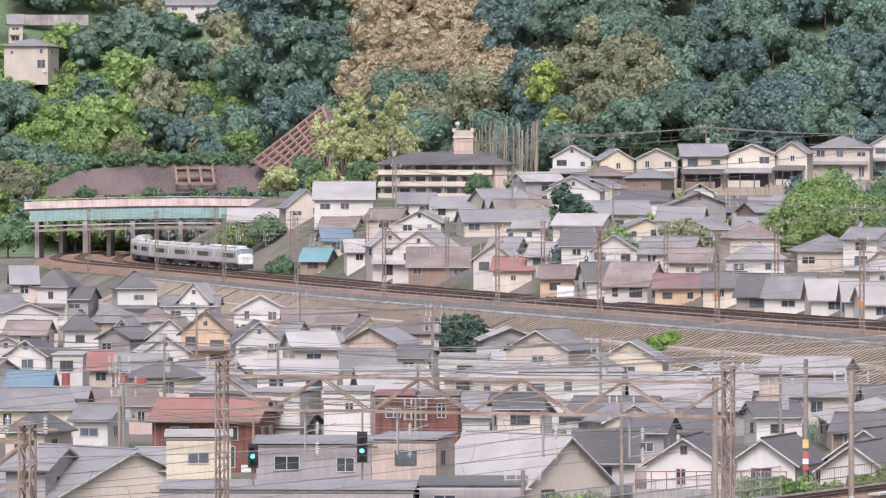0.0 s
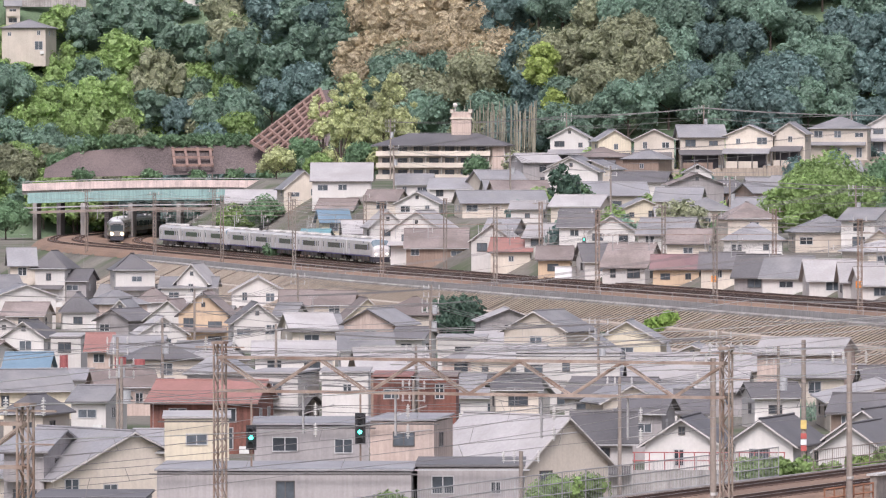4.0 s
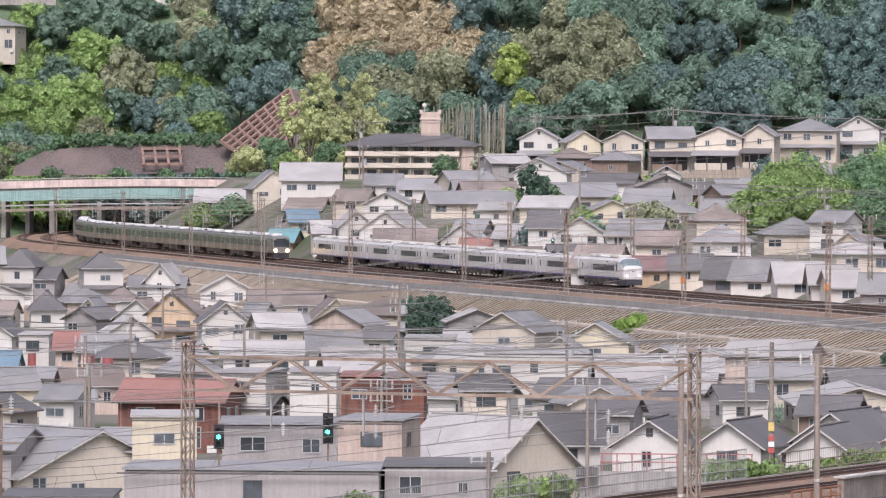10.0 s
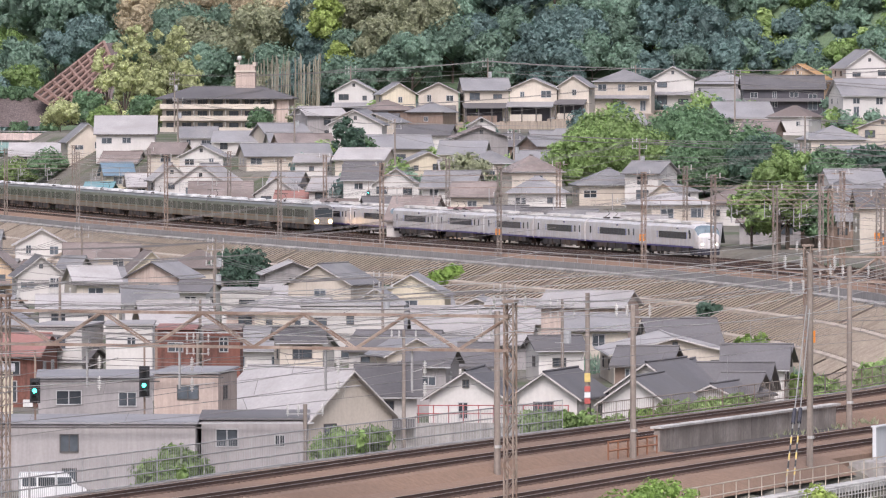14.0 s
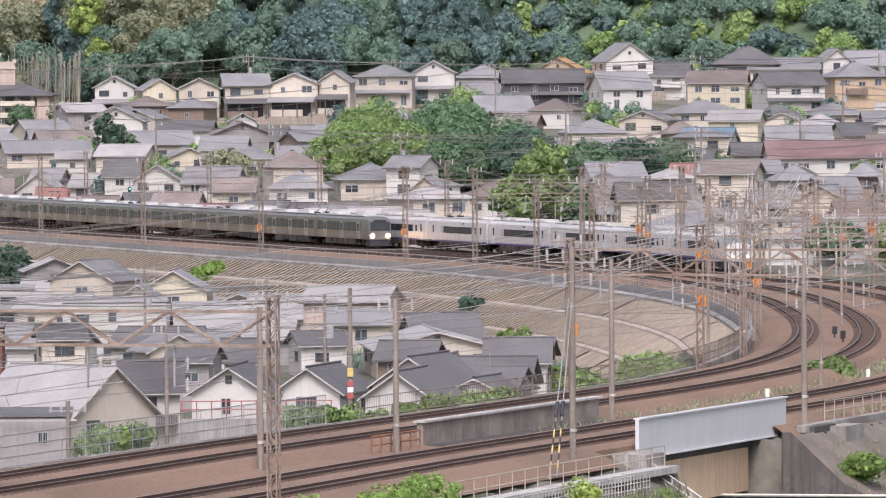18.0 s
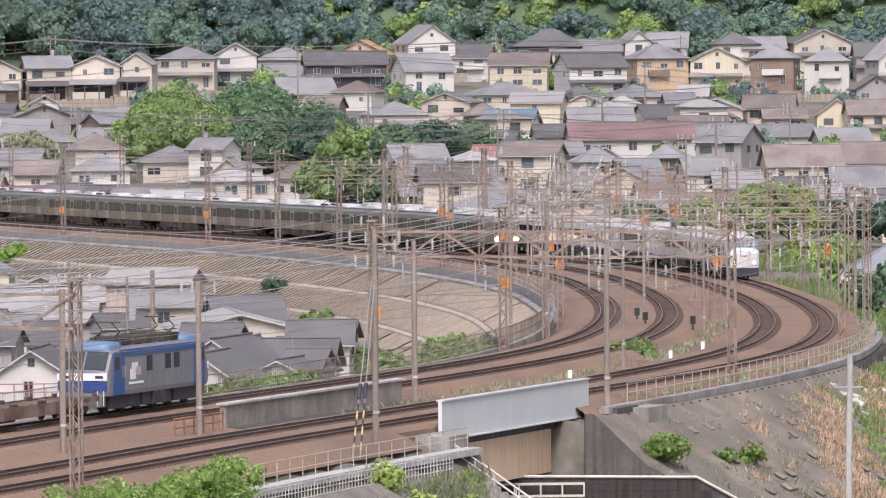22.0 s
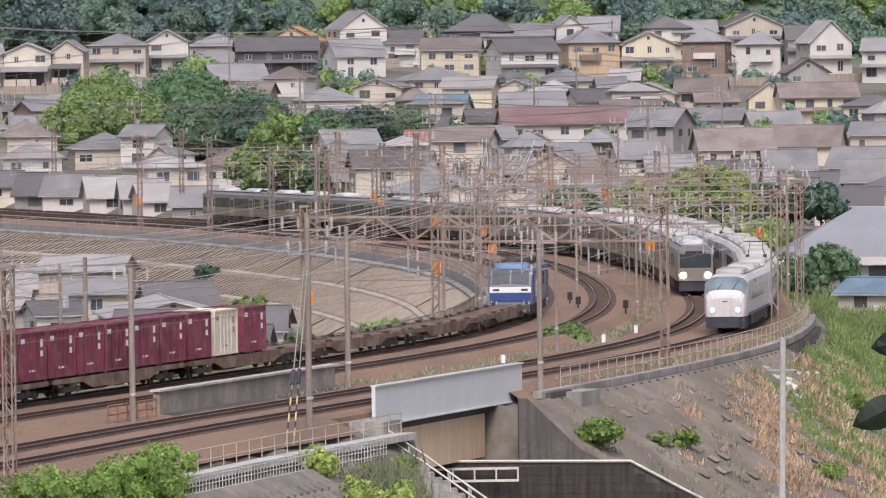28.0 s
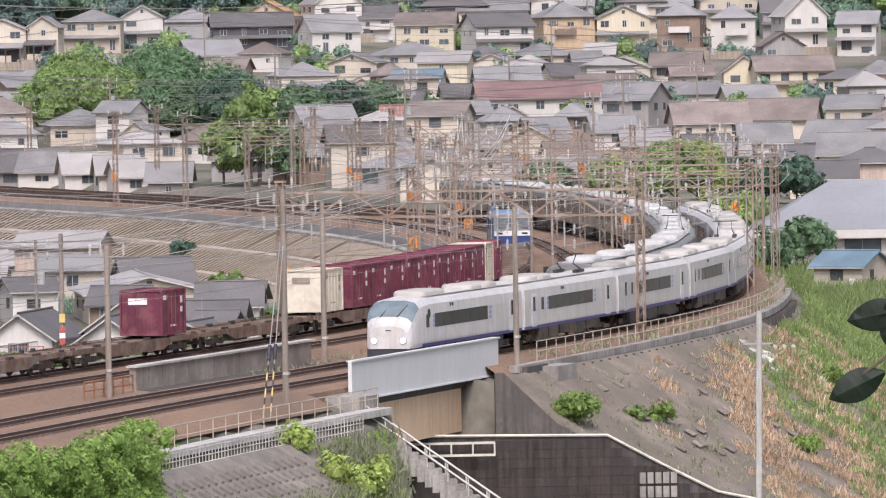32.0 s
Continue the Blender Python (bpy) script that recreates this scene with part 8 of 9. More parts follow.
TOWN_TREES = [(2, 938, 8, 11, "bright"), (12, 934, 8, 12, "mid"), (20, 928, 7, 9, "mid"), (6, 925, 7, 8, "bright"), (14, 922, 7, 8, "mid"), (22, 918, 6, 8, "dark"), (-2, 928, 6, 9, "bright"),
              (30, 905, 5, 7, "mid"), (36, 915, 5, 7, "dark"), (42, 930, 5, 6, "mid"),
              (20, 764, 4, 11, "bright"), (21, 766, 3, 13, "bright"), (24, 768, 3, 7, "mid"), (17, 767, 3, 8, "bright"), (-37.5, 1010, 3, 9, "dark"), (-36, 1020, 3, 6, "mid"),
              (50.8, 648, 2, 6, "bright"), (57, 640, 3, 8, "bright"), (60, 646, 3, 8, "lime"), (53, 664, 3, 6, "lime"), (67, 682, 3, 5, "dark"), (70, 684, 3, 5, "dark"), (73, 683, 3, 5, "dark"), (58, 668, 4, 7, "bright"), (62, 672, 4, 7, "lime"), (54, 680, 3, 5, "bright"), (66, 664, 4, 7, "bright"), (48, 690, 3, 5, "mid"), (60, 640, 3, 5, "bright"), (64, 628, 3, 4, "mid"), (69, 640, 3, 5, "mid"),
              (-18, 900, 4, 7, "olive"), (-12, 905, 3, 5, "mid"), (-43.3, 805, 4, 8, "dark"), (-96, 1262, 4, 8, "mid"), (-100, 1252, 4, 6, "bamboo"), (-84, 1258, 4, 7, "mid"), (-80, 1256, 4, 6, "bamboo"), (-92, 1248, 3, 5, "bright"), (-5, 965, 3, 4, "mid"), (33, 985, 3, 5, "mid"), (50, 965, 3, 4, "mid"), (-62, 1225, 3, 5, "mid"), (-54, 1226, 3, 5, "olive"),
              (-94, 1150, 4, 5, "mid"), (-100, 1160, 4, 5, "bright"), (-86, 1085, 3, 3, "mid"), (-155, 1290, 5, 8, "mid")]
for i, (x, y, r, h, leaf) in enumerate(TOWN_TREES):
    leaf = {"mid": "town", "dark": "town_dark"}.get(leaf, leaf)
    tree(x, y, ground_z(x, y) - 0.3, r, h, leaf, i, f"{WORD[leaf]} tree among the houses", per=52, size=0.25)


def bush(x, y, z, r, h, leaf, seed, label, size=0.10, per=300):
    rng = np.random.default_rng(seed)
    lumps = [(rng.uniform(-0.6, 0.6) * r, rng.uniform(-0.5, 0.5) * r, h * rng.uniform(0.25, 0.65), r * rng.uniform(0.3, 0.5)) for _ in range(11)]
    p, nn = crown_points(lumps, per, rng)
    core = np.vstack([CORE_V * l[3] * 0.62 + np.array(l[:3]) for l in lumps])
    cf = np.vstack([CORE_F + i * len(CORE_V) for i in range(len(lumps))])
    g = tagged(empty("bush", pose(x, y, z)), label, "bush", "bushes beside the line")
    ob = new("foliage", crown_mesh("foliage", cards(p, nn, size), core, cf, LEAF[{"mid": "ivy", "dark": "town_dark"}.get(leaf, leaf)]))
    ob.parent = g
    return g


def on(s, off):
    p = along(s, off)
    return p.x, p.y, ground_z(p.x, p.y)


for i, (s, off, r, h, leaf) in enumerate(((1257, 9.4, 2.0, 1.1, "bright"), (1318.8, -8.0, 1.55, 2.6, "mid"), (1306, -9.2, 1.0, 1.6, "mid"), (1309, -8.6, 0.8, 1.1, "bright"), (1262, -9.5, 1.0, 1.1, "mid"), (1360, -6.0, 1.2, 1.7, "lime"), (1361, -9.4, 2.0, 2.4, "lime"), (1290, -13.5, 1.1, 1.2, "mid"),
                                          (1357, -10.8, 1.8, 2.2, "lime"), (1363, -12.5, 1.6, 1.6, "bright"), (1236, 23.5, 3.2, 2.8, "bright"), (1244, 25, 3.0, 2.6, "grass"), (1252, 24, 2.8, 2.4, "bright"), (1228, 26, 2.8, 2.2, "mid"), (1238, 30, 3.2, 2.6, "mid"),
                                          (1300, 21.3, 1.3, 1.9, "bright"), (1305, 21.3, 1.3, 1.8, "bright"), (1310, 21.4, 1.3, 1.8, "mid"), (1316, 21.5, 1.2, 1.6, "bright"), (1292, 21.6, 1.4, 1.7, "bright"), (1296, 21.6, 1.4, 1.7, "bright"), (1321, 21.7, 1.5, 2.1, "bright"), (1326, 21.7, 1.5, 2.2, "bright"), (1350, 21.7, 1.6, 2.6, "bright"), (1354, 21.7, 1.7, 2.8, "bright"), (1372, 21.6, 1.8, 2.6, "bright"), (1377, 21.4, 1.6, 2.2, "bright"), (1250, -16, 1.6, 1.6, "grass"))):
    x, y, z = on(s, off)
    if off > 19:
        z = -1.2 if s > 1290 else z
    bush(x, y, z, r, h, leaf, i, "leafy green bush beside the railway")
for i, (s, off, r, h, leaf) in enumerate(((905, 24, 2.2, 1.8, "mid"), (893, 29, 2.6, 2.2, "dark"), (850, 31, 3.0, 2.6, "mid"), (842, 30, 3.0, 2.4, "dark"), (955, 27, 1.8, 1.5, "mid"), (1010, 25, 1.6, 1.4, "dark"), (985, 30, 2.2, 1.8, "mid"), (1048, 29, 2.0, 1.6, "mid"),
                                          (1080, 33, 2.4, 1.8, "bright"), (1120, 32, 2.6, 2.0, "mid"), (1178, 24, 1.5, 1.6, "dark"), (820, 33, 3.0, 3.0, "mid"), (870, 33, 3.0, 2.6, "olive"), (925, 33, 2.6, 2.4, "mid"))):
    x, y, z = on(s, off)
    bush(x, y, z, r, h, leaf, 60 + i, "scrubby bush on the embankment", 0.3, 60)
for i, (s, off, h) in enumerate(((1232, 24.5, 4), (1238, 23.5, 5), (1243, 25.0, 5), (1249, 24.0, 5), (1255, 25.5, 4), (1246, 28.0, 5), (1236, 28.0, 5))):
    x, y, z = on(s, off)
    tree(x, y, z - 0.2, 3, h, "bright", i, "bright green bushy tree inside the curve", base=0.4, per=46, size=0.25)
# scrub along the top of the shotcrete slope behind the viaduct
for i in range(13):
    bush(-147 + 3.6 * i, 1308.5, (13.2, 15.0, 16.4)[min(i, 2)] if i < 3 else 16.9, 2.6, 2.6, "town", 200 + i, "scrubby green bush above the shotcrete slope", 0.3, 34)
for i, x in enumerate((-141, -128, -119, -112, -106)):
    bush(x, 1300.4, 10.6, 2.2, 2.2, "town", 230 + i, "scrubby green bush at the foot of the shotcrete slope", 0.3, 34)
# ivy-covered hedge on the bank in front of the tracks
hv, hn = [], []
rng = np.random.default_rng(8)
for s in np.arange(1384.5, 1411, 0.42):
    for _ in range(3):
        p = along(s, -6.2 - rng.uniform(0, 1.5))
        hv.append((p.x, p.y, -1.4 + rng.uniform(-2.1, 1.65), rng.uniform(0.5, 0.85)))
p, nn = crown_points(hv, 400, rng)
core = np.vstack([CORE_V * l[3] * 0.62 + np.array(l[:3]) for l in hv])
cf = np.vstack([CORE_F + i * len(CORE_V) for i in range(len(hv))])
g = tagged(empty("ivy_hedge"), "dense ivy-covered hedge on the bank below the path", "hedge")
ob = new("foliage", crown_mesh("foliage", cards(p, nn, 0.07), core, cf, LEAF["ivy"]))
ob.parent = g


def tufts(name, spots, leaf, height, label):
    """Grass blades in clumps at spots."""
    n = len(spots)
    c = np.repeat(np.array(spots), 7, 0) + nrng.normal(0, 0.22, (n * 7, 3)) * np.array([1, 1, 0.1])
    d = nrng.normal(0, 0.35, (n * 7, 3))
    d[:, 2] = 1
    tip = c + d * (height * nrng.uniform(0.5, 1.3, n * 7))[:, None]
    side = np.cross(d, nrng.normal(0, 1, (n * 7, 3)))
    side = side / np.linalg.norm(side, axis=1)[:, None] * 0.05
    v = np.stack([c - side, c + side, tip + side * 0.4, tip - side * 0.4], 1).reshape(-1, 3)
    me = crown_mesh(name, v, np.zeros((0, 3)), np.zeros((0, 3), int), LEAF[leaf])
    return tagged(new(name, me), label, "grass", kind="stuff")


def slope_spots(s0, s1, o0, o1, n, seed, keep=lambda s, o: True):
    r = random.Random(seed)
    sp = [(r.uniform(s0, s1), r.uniform(o0, o1)) for _ in range(n)]
    sp = [along(s, o) for s, o in sp if keep(s, o)]
    zz = terrain([p.x for p in sp], [p.y for p in sp])
    return [(p.x, p.y, z + 0.18) for p, z in zip(sp, zz)]


def ground_ivy(name, spots, leaf, size, label):
    p = np.array(spots) + np.array([0, 0, 0.1])
    up = np.tile(np.array([[0.0, -0.6, 0.8]]), (len(p), 1))
    me = crown_mesh(name, cards(p, up, size, 0.6), np.zeros((0, 3)), np.zeros((0, 3), int), LEAF[leaf])
    return tagged(new(name, me), label, "ground cover", kind="stuff")


tufts("dry_grass", slope_spots(1240, 1312, -30, -5, 9000, 1, lambda s, o: math.sin(s * 0.33 + o * 0.9) + math.sin(s * 0.9 - o * 0.55) > 0.25 + 1.6 * (s + o > 1291) - 0.5 * (1271 < s + o < 1283)), "dry", 0.45, "dry reddish grass on the slope")
tufts("green_grass", slope_spots(1185, 1300, -38, -5, 8000, 2, lambda s, o: s + o < 1270 + 3 * math.sin(o)), "grass", 0.5, "green grass on the slope")
tufts("joint_weeds", slope_spots(1275, 1322, -18, -5, 500, 12), "olive", 0.3, "sparse olive weeds on the bare slope")
tufts("bank_grass", slope_spots(1350, 1430, -24, -7, 3600, 3, lambda s, o: s > 1382 or o < -9.5), "grass", 0.4, "green grass and weeds on the near bank")
tufts("bank_weeds", slope_spots(1343, 1376, -22, -6.5, 3000, 4, lambda s, o: s < 1358 or o < -9.2), "olive", 0.7, "olive weeds on the near bank")
ground_ivy("bank_ivy", slope_spots(1346, 1430, -24, -6.0, 46000, 6, lambda s, o: math.sin(s * 0.35) + math.cos(o * 0.8) > -0.9 and (s > 1388 or s < 1358 or o < -9.0)), "ivy", 0.10, "creeping ivy covering the near bank")
ground_ivy("slope_ivy", slope_spots(1185, 1305, -38, -5, 42000, 7, lambda s, o: s + o < 1273 + 3 * math.sin(o) and math.sin(s * 0.4) + math.cos(o * 0.7) > -1.0), "grass", 0.12, "creeping green weeds on the slope")
rocks = tagged(empty("slope_rocks"), "pale broken concrete lumps on the slope", "rocks", kind="stuff")
bm = bmesh.new()
rr = random.Random(9)
for i in range(46):
    t = rr.random()
    q = Vector((41.5 + 10.5 * t + rr.gauss(0, 0.5), 416.0 + 11.5 * t - 3.0 * rr.random(), 0))
    bmesh.ops.create_icosphere(bm, subdivisions=1, radius=rr.uniform(0.22, 0.62), matrix=Matrix.Translation((q.x, q.y, ground_z(q.x, q.y) + 0.15)) @ Matrix.Rotation(rr.random() * 3, 4, "Z") @ Matrix.Diagonal((1.5, 0.9, 0.6, 1)))
part("rock", bm, CONC_PALE, rocks)
tufts("track_weeds", [tuple(along(s, o)[:2]) + (-0.4,) for s, o in [(frng.uniform(1195, 1330), frng.gauss(7.9, 0.7)) for _ in range(260)] + [(frng.uniform(1190, 1310), frng.gauss(-2.9, 0.3)) for _ in range(160)]], "olive", 0.3, "dry and olive weeds between the tracks")
tufts("site_weeds", [(x, y, ground_z(x, y)) for x, y in [(frng.uniform(52, 74), frng.uniform(480, 640)) for _ in range(2500)]], "grass", 0.7, "green weeds on the open ground outside the curve")
tufts("valley_weeds", slope_spots(850, 1230, 30, 46, 3500, 5, lambda s, o: math.sin(s * 0.11) > -0.3), "mid", 0.9, "weeds at the foot of the embankment")
# leafy twig close to the camera
twig = tagged(empty("leafy_twig"), "green leaves of a twig close to the camera, coloured near-black for shade", "twig")
bm = bmesh.new()
bar(bm, (2.3, 14.0, 17.75), (1.75, 14.0, 17.45), 0.008, 5, 0.004)
bar(bm, (1.75, 14.0, 17.45), (1.62, 14.0, 17.36), 0.005, 5, 0.003)
part("stem", bm, BARK, twig)
# leaves coloured near-black: the silhouette's shade is painted into the leaf colour
for x, z, a, ln in ((1.675, 17.37, 205, 0.13), (1.725, 17.50, 190, 0.13), (1.72, 17.40, 110, 0.12), (1.74, 17.44, 20, 0.14), (1.76, 17.34, 250, 0.14)):
    n = 8
    v, f = [], []
    for i in range(n + 1):
        t = i / n
        wdt = 0.034 * math.sin(math.pi * min(1, t * 0.98 + 0.02)) ** 0.8
        v += [(ln * t, 0.004 * math.sin(t * 6), wdt), (ln * t, -0.008, 0), (ln * t, 0.004 * math.sin(t * 6), -wdt)]
    for i in range(n):
        for j in (0, 1):
            f.append((i * 3 + j, i * 3 + j + 1, i * 3 + 3 + j + 1, i * 3 + 3 + j))
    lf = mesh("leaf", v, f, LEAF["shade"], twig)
    lf.matrix_basis = pose(x, 14.0, z, 0, -a, 0)

# ---- signals, utility poles, cables and other small things ----
def signal(x, y, z, lamps=3, lit=1, label="black railway colour light signal showing green"):
    g = tagged(empty("railway_signal", pose(x, y, z)), label, "signal", "railway signals")
    h = 0.3 * lamps
    boxes("backboard", [(-0.24, -0.02, -h / 2 - 0.12, 0.24, 0.06, h / 2 + 0.12)], BLACK, g)
    boxes("lamp_housing", [(-0.16, -0.2, -h / 2, 0.16, -0.02, h / 2)], BLACK, g)
    for k in range(lamps):
        zz = h / 2 - 0.15 - 0.3 * k
        bm = bmesh.new()
        bar(bm, (0, -0.26, zz), (0, -0.2, zz), 0.095, 12)
        part("lamp", bm, GREEN_ON if k == lit else BLACK, g, "lit green lamp" if k == lit else "")
        bm = bmesh.new()
        for a in range(7):
            b0, b1 = math.pi * a / 7, math.pi * (a + 1) / 7
            vs = [bm.verts.new((0.12 * math.cos(q), yy, zz + 0.12 * math.sin(q))) for q, yy in ((b0, -0.2), (b1, -0.2), (b1, -0.5), (b0, -0.5))]
            bm.faces.new(vs)
        part("hood", bm, BLACK, g)
    bm = bmesh.new()
    bar(bm, (0, 0.12, -h / 2 - 0.9), (0, 0.12, h / 2 + 1.4), 0.05, 6)
    part("bracket", bm, MAST_RUST, g)
    return g


signal(-21.0, 311, 4.9, 4, 2)
signal(-26.2, 313, 4.4, 3, 1)
signal(-36.6, 922, 3.6, 3, 1)
signal(-31.8, 925, 4.4, 3, 0)
for x, y, z in ((-36.6, 922.2, -0.7), (-31.8, 925.2, -0.7)):
    g = tagged(empty("signal_post", pose(x, y, z)), "grey steel signal post beside the track", "post", "signal posts")
    bm = bmesh.new()
    bar(bm, (0, 0, 0), (0, 0, 6.2), 0.08, 8)
    part("shaft", bm, GALV, g)
    bm = bmesh.new()
    for k in range(12):
        bar(bm, (-0.2, 0.15, 0.5 * k), (0.2, 0.15, 0.5 * k), 0.02)
    for a in (-0.2, 0.2):
        bar(bm, (a, 0.15, 0), (a, 0.15, 6), 0.02)
    part("ladder", bm, GALV, g)
# relay cabin at the embankment edge
cab = tagged(empty("relay_cabin", pose(-33.6, 897, -1.4, 0, 0, -18)), "white relay cabin with slatted sides beside the tracks", "cabin")
boxes("body", [(-0.9, -0.8, 1.2, 1.5, 0.8, 2.9)], WHITE_PAINT, cab)
boxes("platform", [(-2.1, -1.2, 0.9, 2.2, 1.0, 1.2)], CONC_PALE, cab)
bm = bmesh.new()
for k in range(11):
    box(bm, -2.1 + 0.4 * k, -1.3, -0.4, -1.88 + 0.4 * k, -1.18, 1.25)
part("slatted_front", bm, CONC_PALE, cab)
boxes("lid", [(-1.0, -0.9, 2.9, 1.6, 0.9, 3.0)], CONC_PALE, cab)


def utility_pole(x, y, z, h, arms=2, box_unit=False, yaw=0.0, label="grey concrete utility pole with cross arms among the houses"):
    g = tagged(empty("utility_pole", pose(x, y, z, 0, 0, yaw)), label, "pole", "utility poles")
    bm = bmesh.new()
    bar(bm, (0, 0, -1), (0, 0, h), 0.17, 9, 0.11)
    part("shaft", bm, POLE_CONC, g)
    for k in range(arms):
        zz = h - 0.5 - 0.9 * k
        bm = bmesh.new()
        bar(bm, (-1.0, 0, zz), (1.0, 0, zz), 0.055)
        part("cross_arm", bm, GALV, g)
        for xx in (-0.9, -0.35, 0.9):
            insulator(g, (xx, 0, zz + 0.2))
    if box_unit:
        bm = bmesh.new()
        bar(bm, (0.4, -0.1, h - 3.4), (0.4, -0.1, h - 2.4), 0.3, 10)
        part("transformer", bm, mat("transformer_grey", (0.36, 0.36, 0.36), 0.6), g)
    return g


POLES = [(-28.5, 478, 8.8, 2, False), (-15.4, 352, 9.6, 1, False), (-58, 560, 9.5, 2, True), (-75, 610, 9.5, 2, True), (-88, 690, 9.0, 2, False), (-62, 640, 9.0, 2, True), (-48, 600, 9.5, 2, False), (-95, 760, 9.0, 2, True),
         (-40, 700, 9.5, 2, True), (-70, 760, 9.0, 2, False), (-20, 620, 9.5, 3, True), (-8, 560, 10.0, 2, False), (-3, 520, 10, 2, True), (-32, 540, 9.5, 2, True), (-52, 505, 9.5, 2, True), (-14, 480, 9.0, 1, False), (-66, 860, 9, 2, False), (-45, 790, 9, 2, True),
         (-70, 1120, 9, 2, True), (-48, 1060, 9, 2, True), (-30, 985, 9, 2, False), (-12, 930, 9, 2, True), (5, 890, 9, 2, True), (25, 850, 9.5, 2, True), (40, 815, 9.5, 2, True), (60, 780, 9.5, 2, True), (45, 900, 9, 2, True), (70, 860, 9, 2, True), (30, 1000, 9, 2, True),
         (62, 960, 9, 2, True), (85, 920, 9, 2, False), (-78, 1238, 11, 3, True), (-44, 1190, 9, 2, False), (-20, 1195, 9, 2, True), (6, 1190, 8, 2, True), (34, 1185, 8, 2, True), (58, 1180, 9, 2, True), (90, 1180, 9, 2, True), (22, 1120, 11, 2, False), (78, 1100, 9, 2, True), (100, 1060, 9, 2, True), (-132, 1330, 10, 2, True), (-118, 1320, 9, 2, False)]
tops = []
for i, (x, y, h, a, b) in enumerate(POLES):
    z = ground_z(x, y)
    utility_pole(x, y, z, h, a, b, (i * 37) % 60 - 30)
    tops.append((x, y, z + h - 0.5))
net = tagged(empty("town_cables"), "sagging power cables between the utility poles", "overhead wire", kind="structure")
for i, a in enumerate(tops):
    near = sorted((math.hypot(a[0] - b[0], a[1] - b[1]), j) for j, b in enumerate(tops) if j > i)[:2]
    for dist, j in near:
        if dist < 110:
            b = tops[j]
            v, f = wire_mesh([sag((a[0] + q, a[1], a[2]), (b[0] + q, b[1], b[2]), dist * 0.012) for q in (-0.8, 0.0, 0.8)] + [sag((a[0], a[1], a[2] - 1.8), (b[0], b[1], b[2] - 1.8), dist * 0.015)], 0.025)
            mesh("cable", v, f, WIRE, net)

# red pipe railing on a low wall before the white gabled houses
g = tagged(empty("red_railing"), "faded red pipe railing on a low concrete wall before the houses", "railing", kind="structure")
boxes("plinth", [(-12.6, 461.6, -7.8, -2.2, 462.0, -4.3)], CONCRETE, g)
for k in range(11):
    boxes("post", [(-12.5 + 1.02 * k, 461.75, -4.3, -12.42 + 1.02 * k, 461.83, -3.1)], DULLRED, g)
for z in (-3.14, -3.7):
    boxes("rail", [(-12.6, 461.76, z, -2.2, 461.82, z + 0.07)], DULLRED, g)
# white delivery van parked behind the mesh fence
van = tagged(empty("delivery_van", pose(-34.4, 424, -7.6, 0, 0, 8)), "white delivery van parked behind the mesh fence", "van")
side = [(-2.1, 0.35), (2.0, 0.35), (2.1, 0.75), (2.05, 1.0), (1.6, 1.15), (0.95, 1.95), (0.7, 2.02), (-2.0, 2.02), (-2.12, 1.8)]
k = len(side)
mesh("body", [(x, -0.82, z) for x, z in side] + [(x, 0.82, z) for x, z in side], [tuple(range(k)), tuple(range(2 * k - 1, k - 1, -1))] + [(i, i + k, (i + 1) % k + k, (i + 1) % k) for i in range(k)], WHITE_PAINT, van)
for x0, x1 in ((0.25, 1.15), (-0.95, 0.1), (-1.95, -1.1)):
    boxes("side_window", [(x0, -0.835, 1.2, x1, -0.815, 1.75)], GLASS, van)
mesh("windscreen", [(1.56, -0.72, 1.22), (1.56, 0.72, 1.22), (1.0, 0.66, 1.92), (1.0, -0.66, 1.92), (1.6, -0.72, 1.24), (1.6, 0.72, 1.24), (1.04, 0.66, 1.94), (1.04, -0.66, 1.94)], [(3, 2, 1, 0), (4, 5, 6, 7), (0, 1, 5, 4), (1, 2, 6, 5), (2, 3, 7, 6), (3, 0, 4, 7)], GLASS, van)
for x in (-1.35, 1.3):
    for y in (-0.8, 0.66):
        bm = bmesh.new()
        bar(bm, (x, y, 0.32), (x, y + 0.16, 0.32), 0.32, 14)
        part("wheel", bm, BLACK, van)

# striped marker post by the inner fence
g = tagged(empty("marker_post", pose(-0.8, 389, -1.5)), "pole with yellow and red warning bands beside the fence", "post")
bm = bmesh.new()
bar(bm, (0, 0, -2), (0, 0, 8.2), 0.17, 9, 0.13)
part("shaft", bm, POLE_CONC, g)
for z, m in ((3.1, YELLOW), (2.55, RED), (2.2, WHITE_PAINT), (1.85, RED)):
    boxes("warning_band", [(-0.17, -0.24, z, 0.17, -0.17, z + (0.5 if m is YELLOW else 0.3))], m, g)
# slim pole on the slope in front of the curve
g = tagged(empty("slope_pole", pose(33.1, 330, -9.5)), "slim pale concrete pole with a crossbar on the slope", "pole")
bm = bmesh.new()
bar(bm, (0, 0, -2), (0.25, 0, 13.5), 0.17, 9, 0.14)
part("shaft", bm, CONC_PALE, g)
bm = bmesh.new()
bar(bm, (-0.55, 0, 11.9), (0.9, 0, 11.9), 0.06)
part("cross_arm", bm, GALV, g)
for k in range(3):
    insulator(g, (1.0 + 0.45 * k, 0, 11.75), 90)
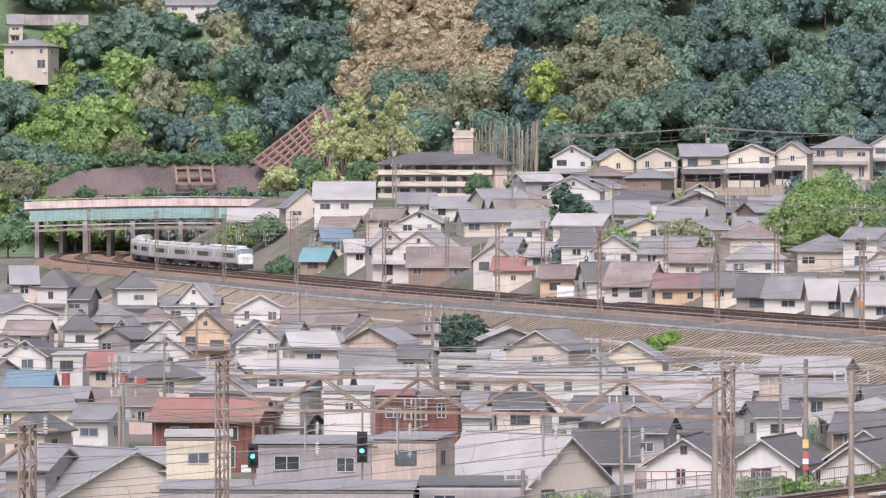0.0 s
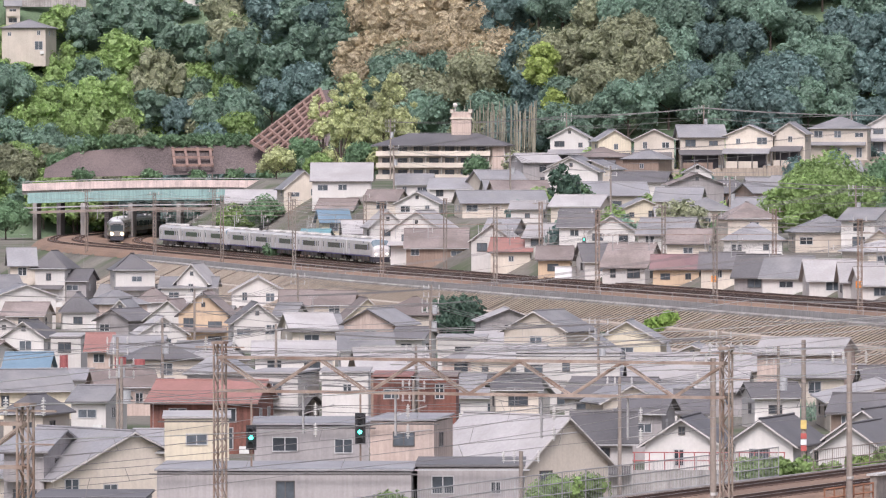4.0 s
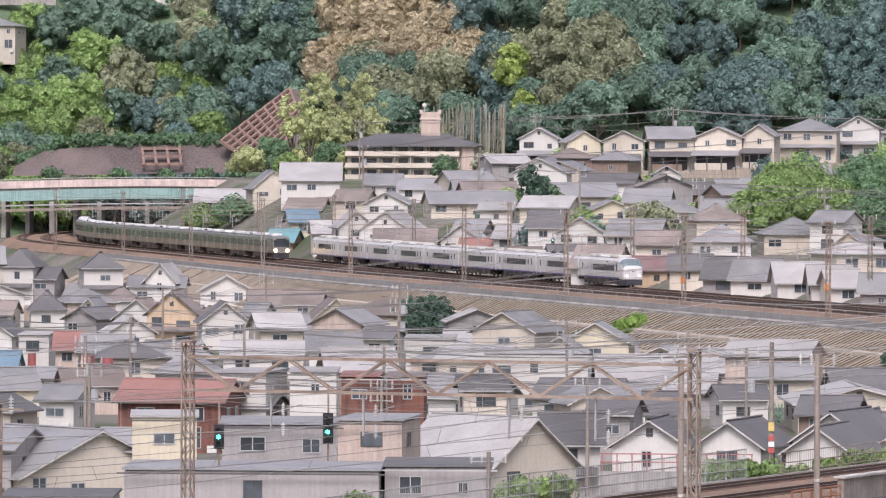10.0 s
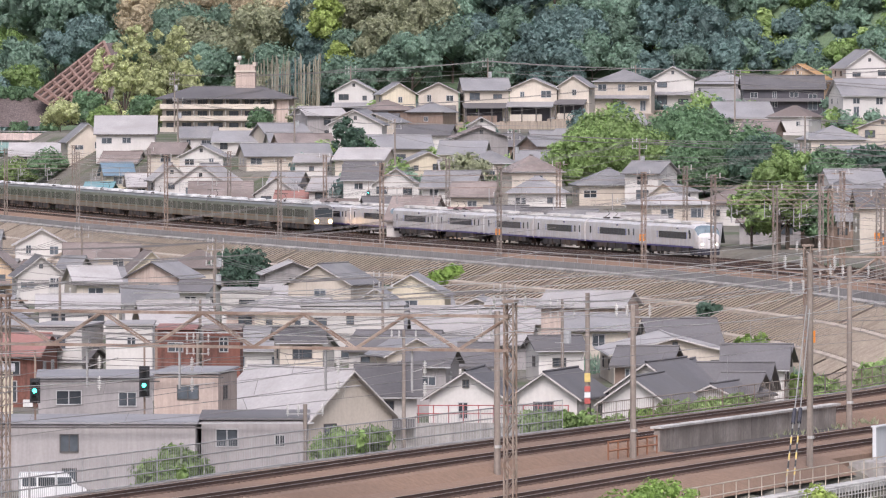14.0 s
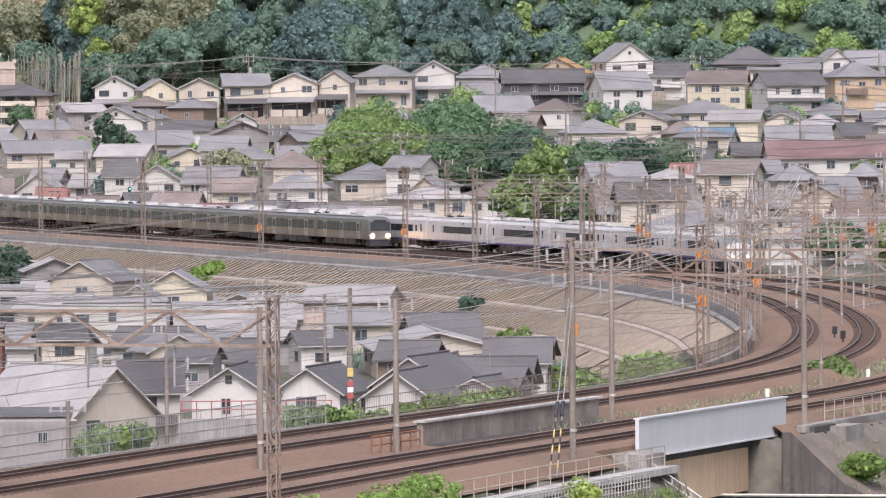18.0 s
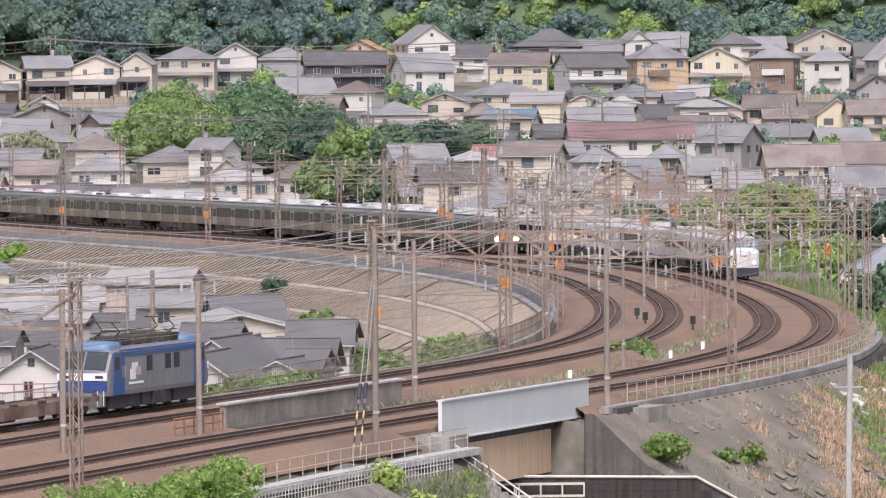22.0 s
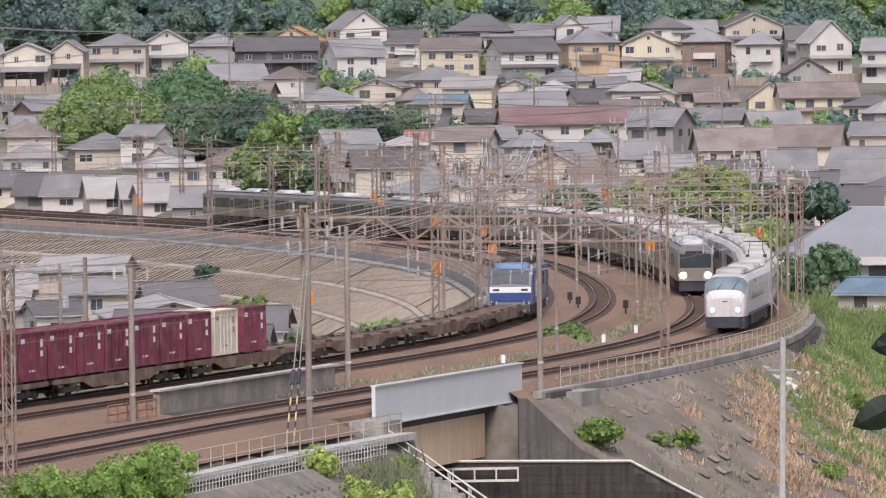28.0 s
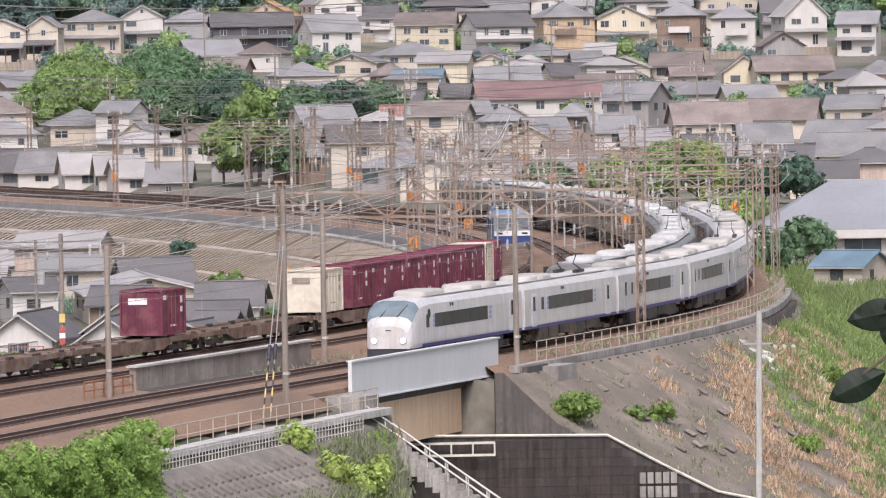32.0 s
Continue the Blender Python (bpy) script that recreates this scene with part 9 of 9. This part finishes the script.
# guy wires with striped guards from the outer pole
g = tagged(empty("guy_wires"), "pair of steel guy wires with black and yellow striped guards", "guy wire")
for k in (0, 1):
    a, b = along(1352 + 0.5 * k, -2.9, 7.6), along(1357.5 + 1.2 * k, -3.9, -1.0)
    v, f = wire_mesh([[a, b]], 0.03, 4)
    mesh("wire", v, f, PALEWIRE, g)
    for q in range(6):
        c, d = b.lerp(a, 0.05 + 0.045 * q), b.lerp(a, 0.05 + 0.045 * (q + 0.8))
        v, f = wire_mesh([[c, d]], 0.045, 6)
        mesh("guard", v, f, YELLOW if q % 2 == 0 else BLACK, g)
    c, d = b.lerp(a, 0.34), b.lerp(a, 0.42)
    v, f = wire_mesh([[c, d]], 0.1, 6)
    mesh("strain_insulator", v, f, SKIRT, g)
# white boundary stones and small signals inside the curve
for s, off in ((1262, 6.2), (1248, 6.2), (1290, 6.0)):
    p = along(s, off)
    g = tagged(empty("track_marker", pose(p.x, p.y, -0.45)), "small white track marker post", "marker", "track markers")
    boxes("post", [(-0.11, -0.11, -0.3, 0.11, 0.11, 0.75)], WHITE_PAINT, g)
for s, off in ((1212, 12.6), (1203, 13.4), (1220, 9.0)):
    p = along(s, off)
    g = tagged(empty("shunt_signal", pose(p.x, p.y, -0.4)), "dark dwarf signal between the tracks", "signal", "dwarf signals")
    bm = bmesh.new()
    bar(bm, (0, 0, 0), (0, 0, 0.9), 0.06, 6)
    part("post", bm, BLACK, g)
    boxes("head", [(-0.18, -0.16, 0.8, 0.18, 0.12, 1.35)], BLACK, g)
# red water tanks and grey tanks among the valley roofs
for x, y, z, r, h, m, lab in ((-66.0, 640, -3.6, 0.5, 1.3, DULLRED, "red upright tank among the houses"), (-64.2, 640, -3.8, 0.5, 1.3, DULLRED, "red upright tank among the houses"), (-71.5, 641, -3.3, 0.35, 1.2, DULLRED, "red upright tank among the houses")):
    g = tagged(empty("tank", pose(x, y, z)), lab, "tank", "red tanks")
    bm = bmesh.new()
    bar(bm, (0, 0, 0), (0, 0, h), r, 14)
    part("shell", bm, m, g)
    bm = bmesh.new()
    for q in range(4):
        bar(bm, (r * math.cos(q * 1.57), r * math.sin(q * 1.57), -5), (r * math.cos(q * 1.57), r * math.sin(q * 1.57), h), 0.07)
    part("frame", bm, DULLRED, g)


motions()
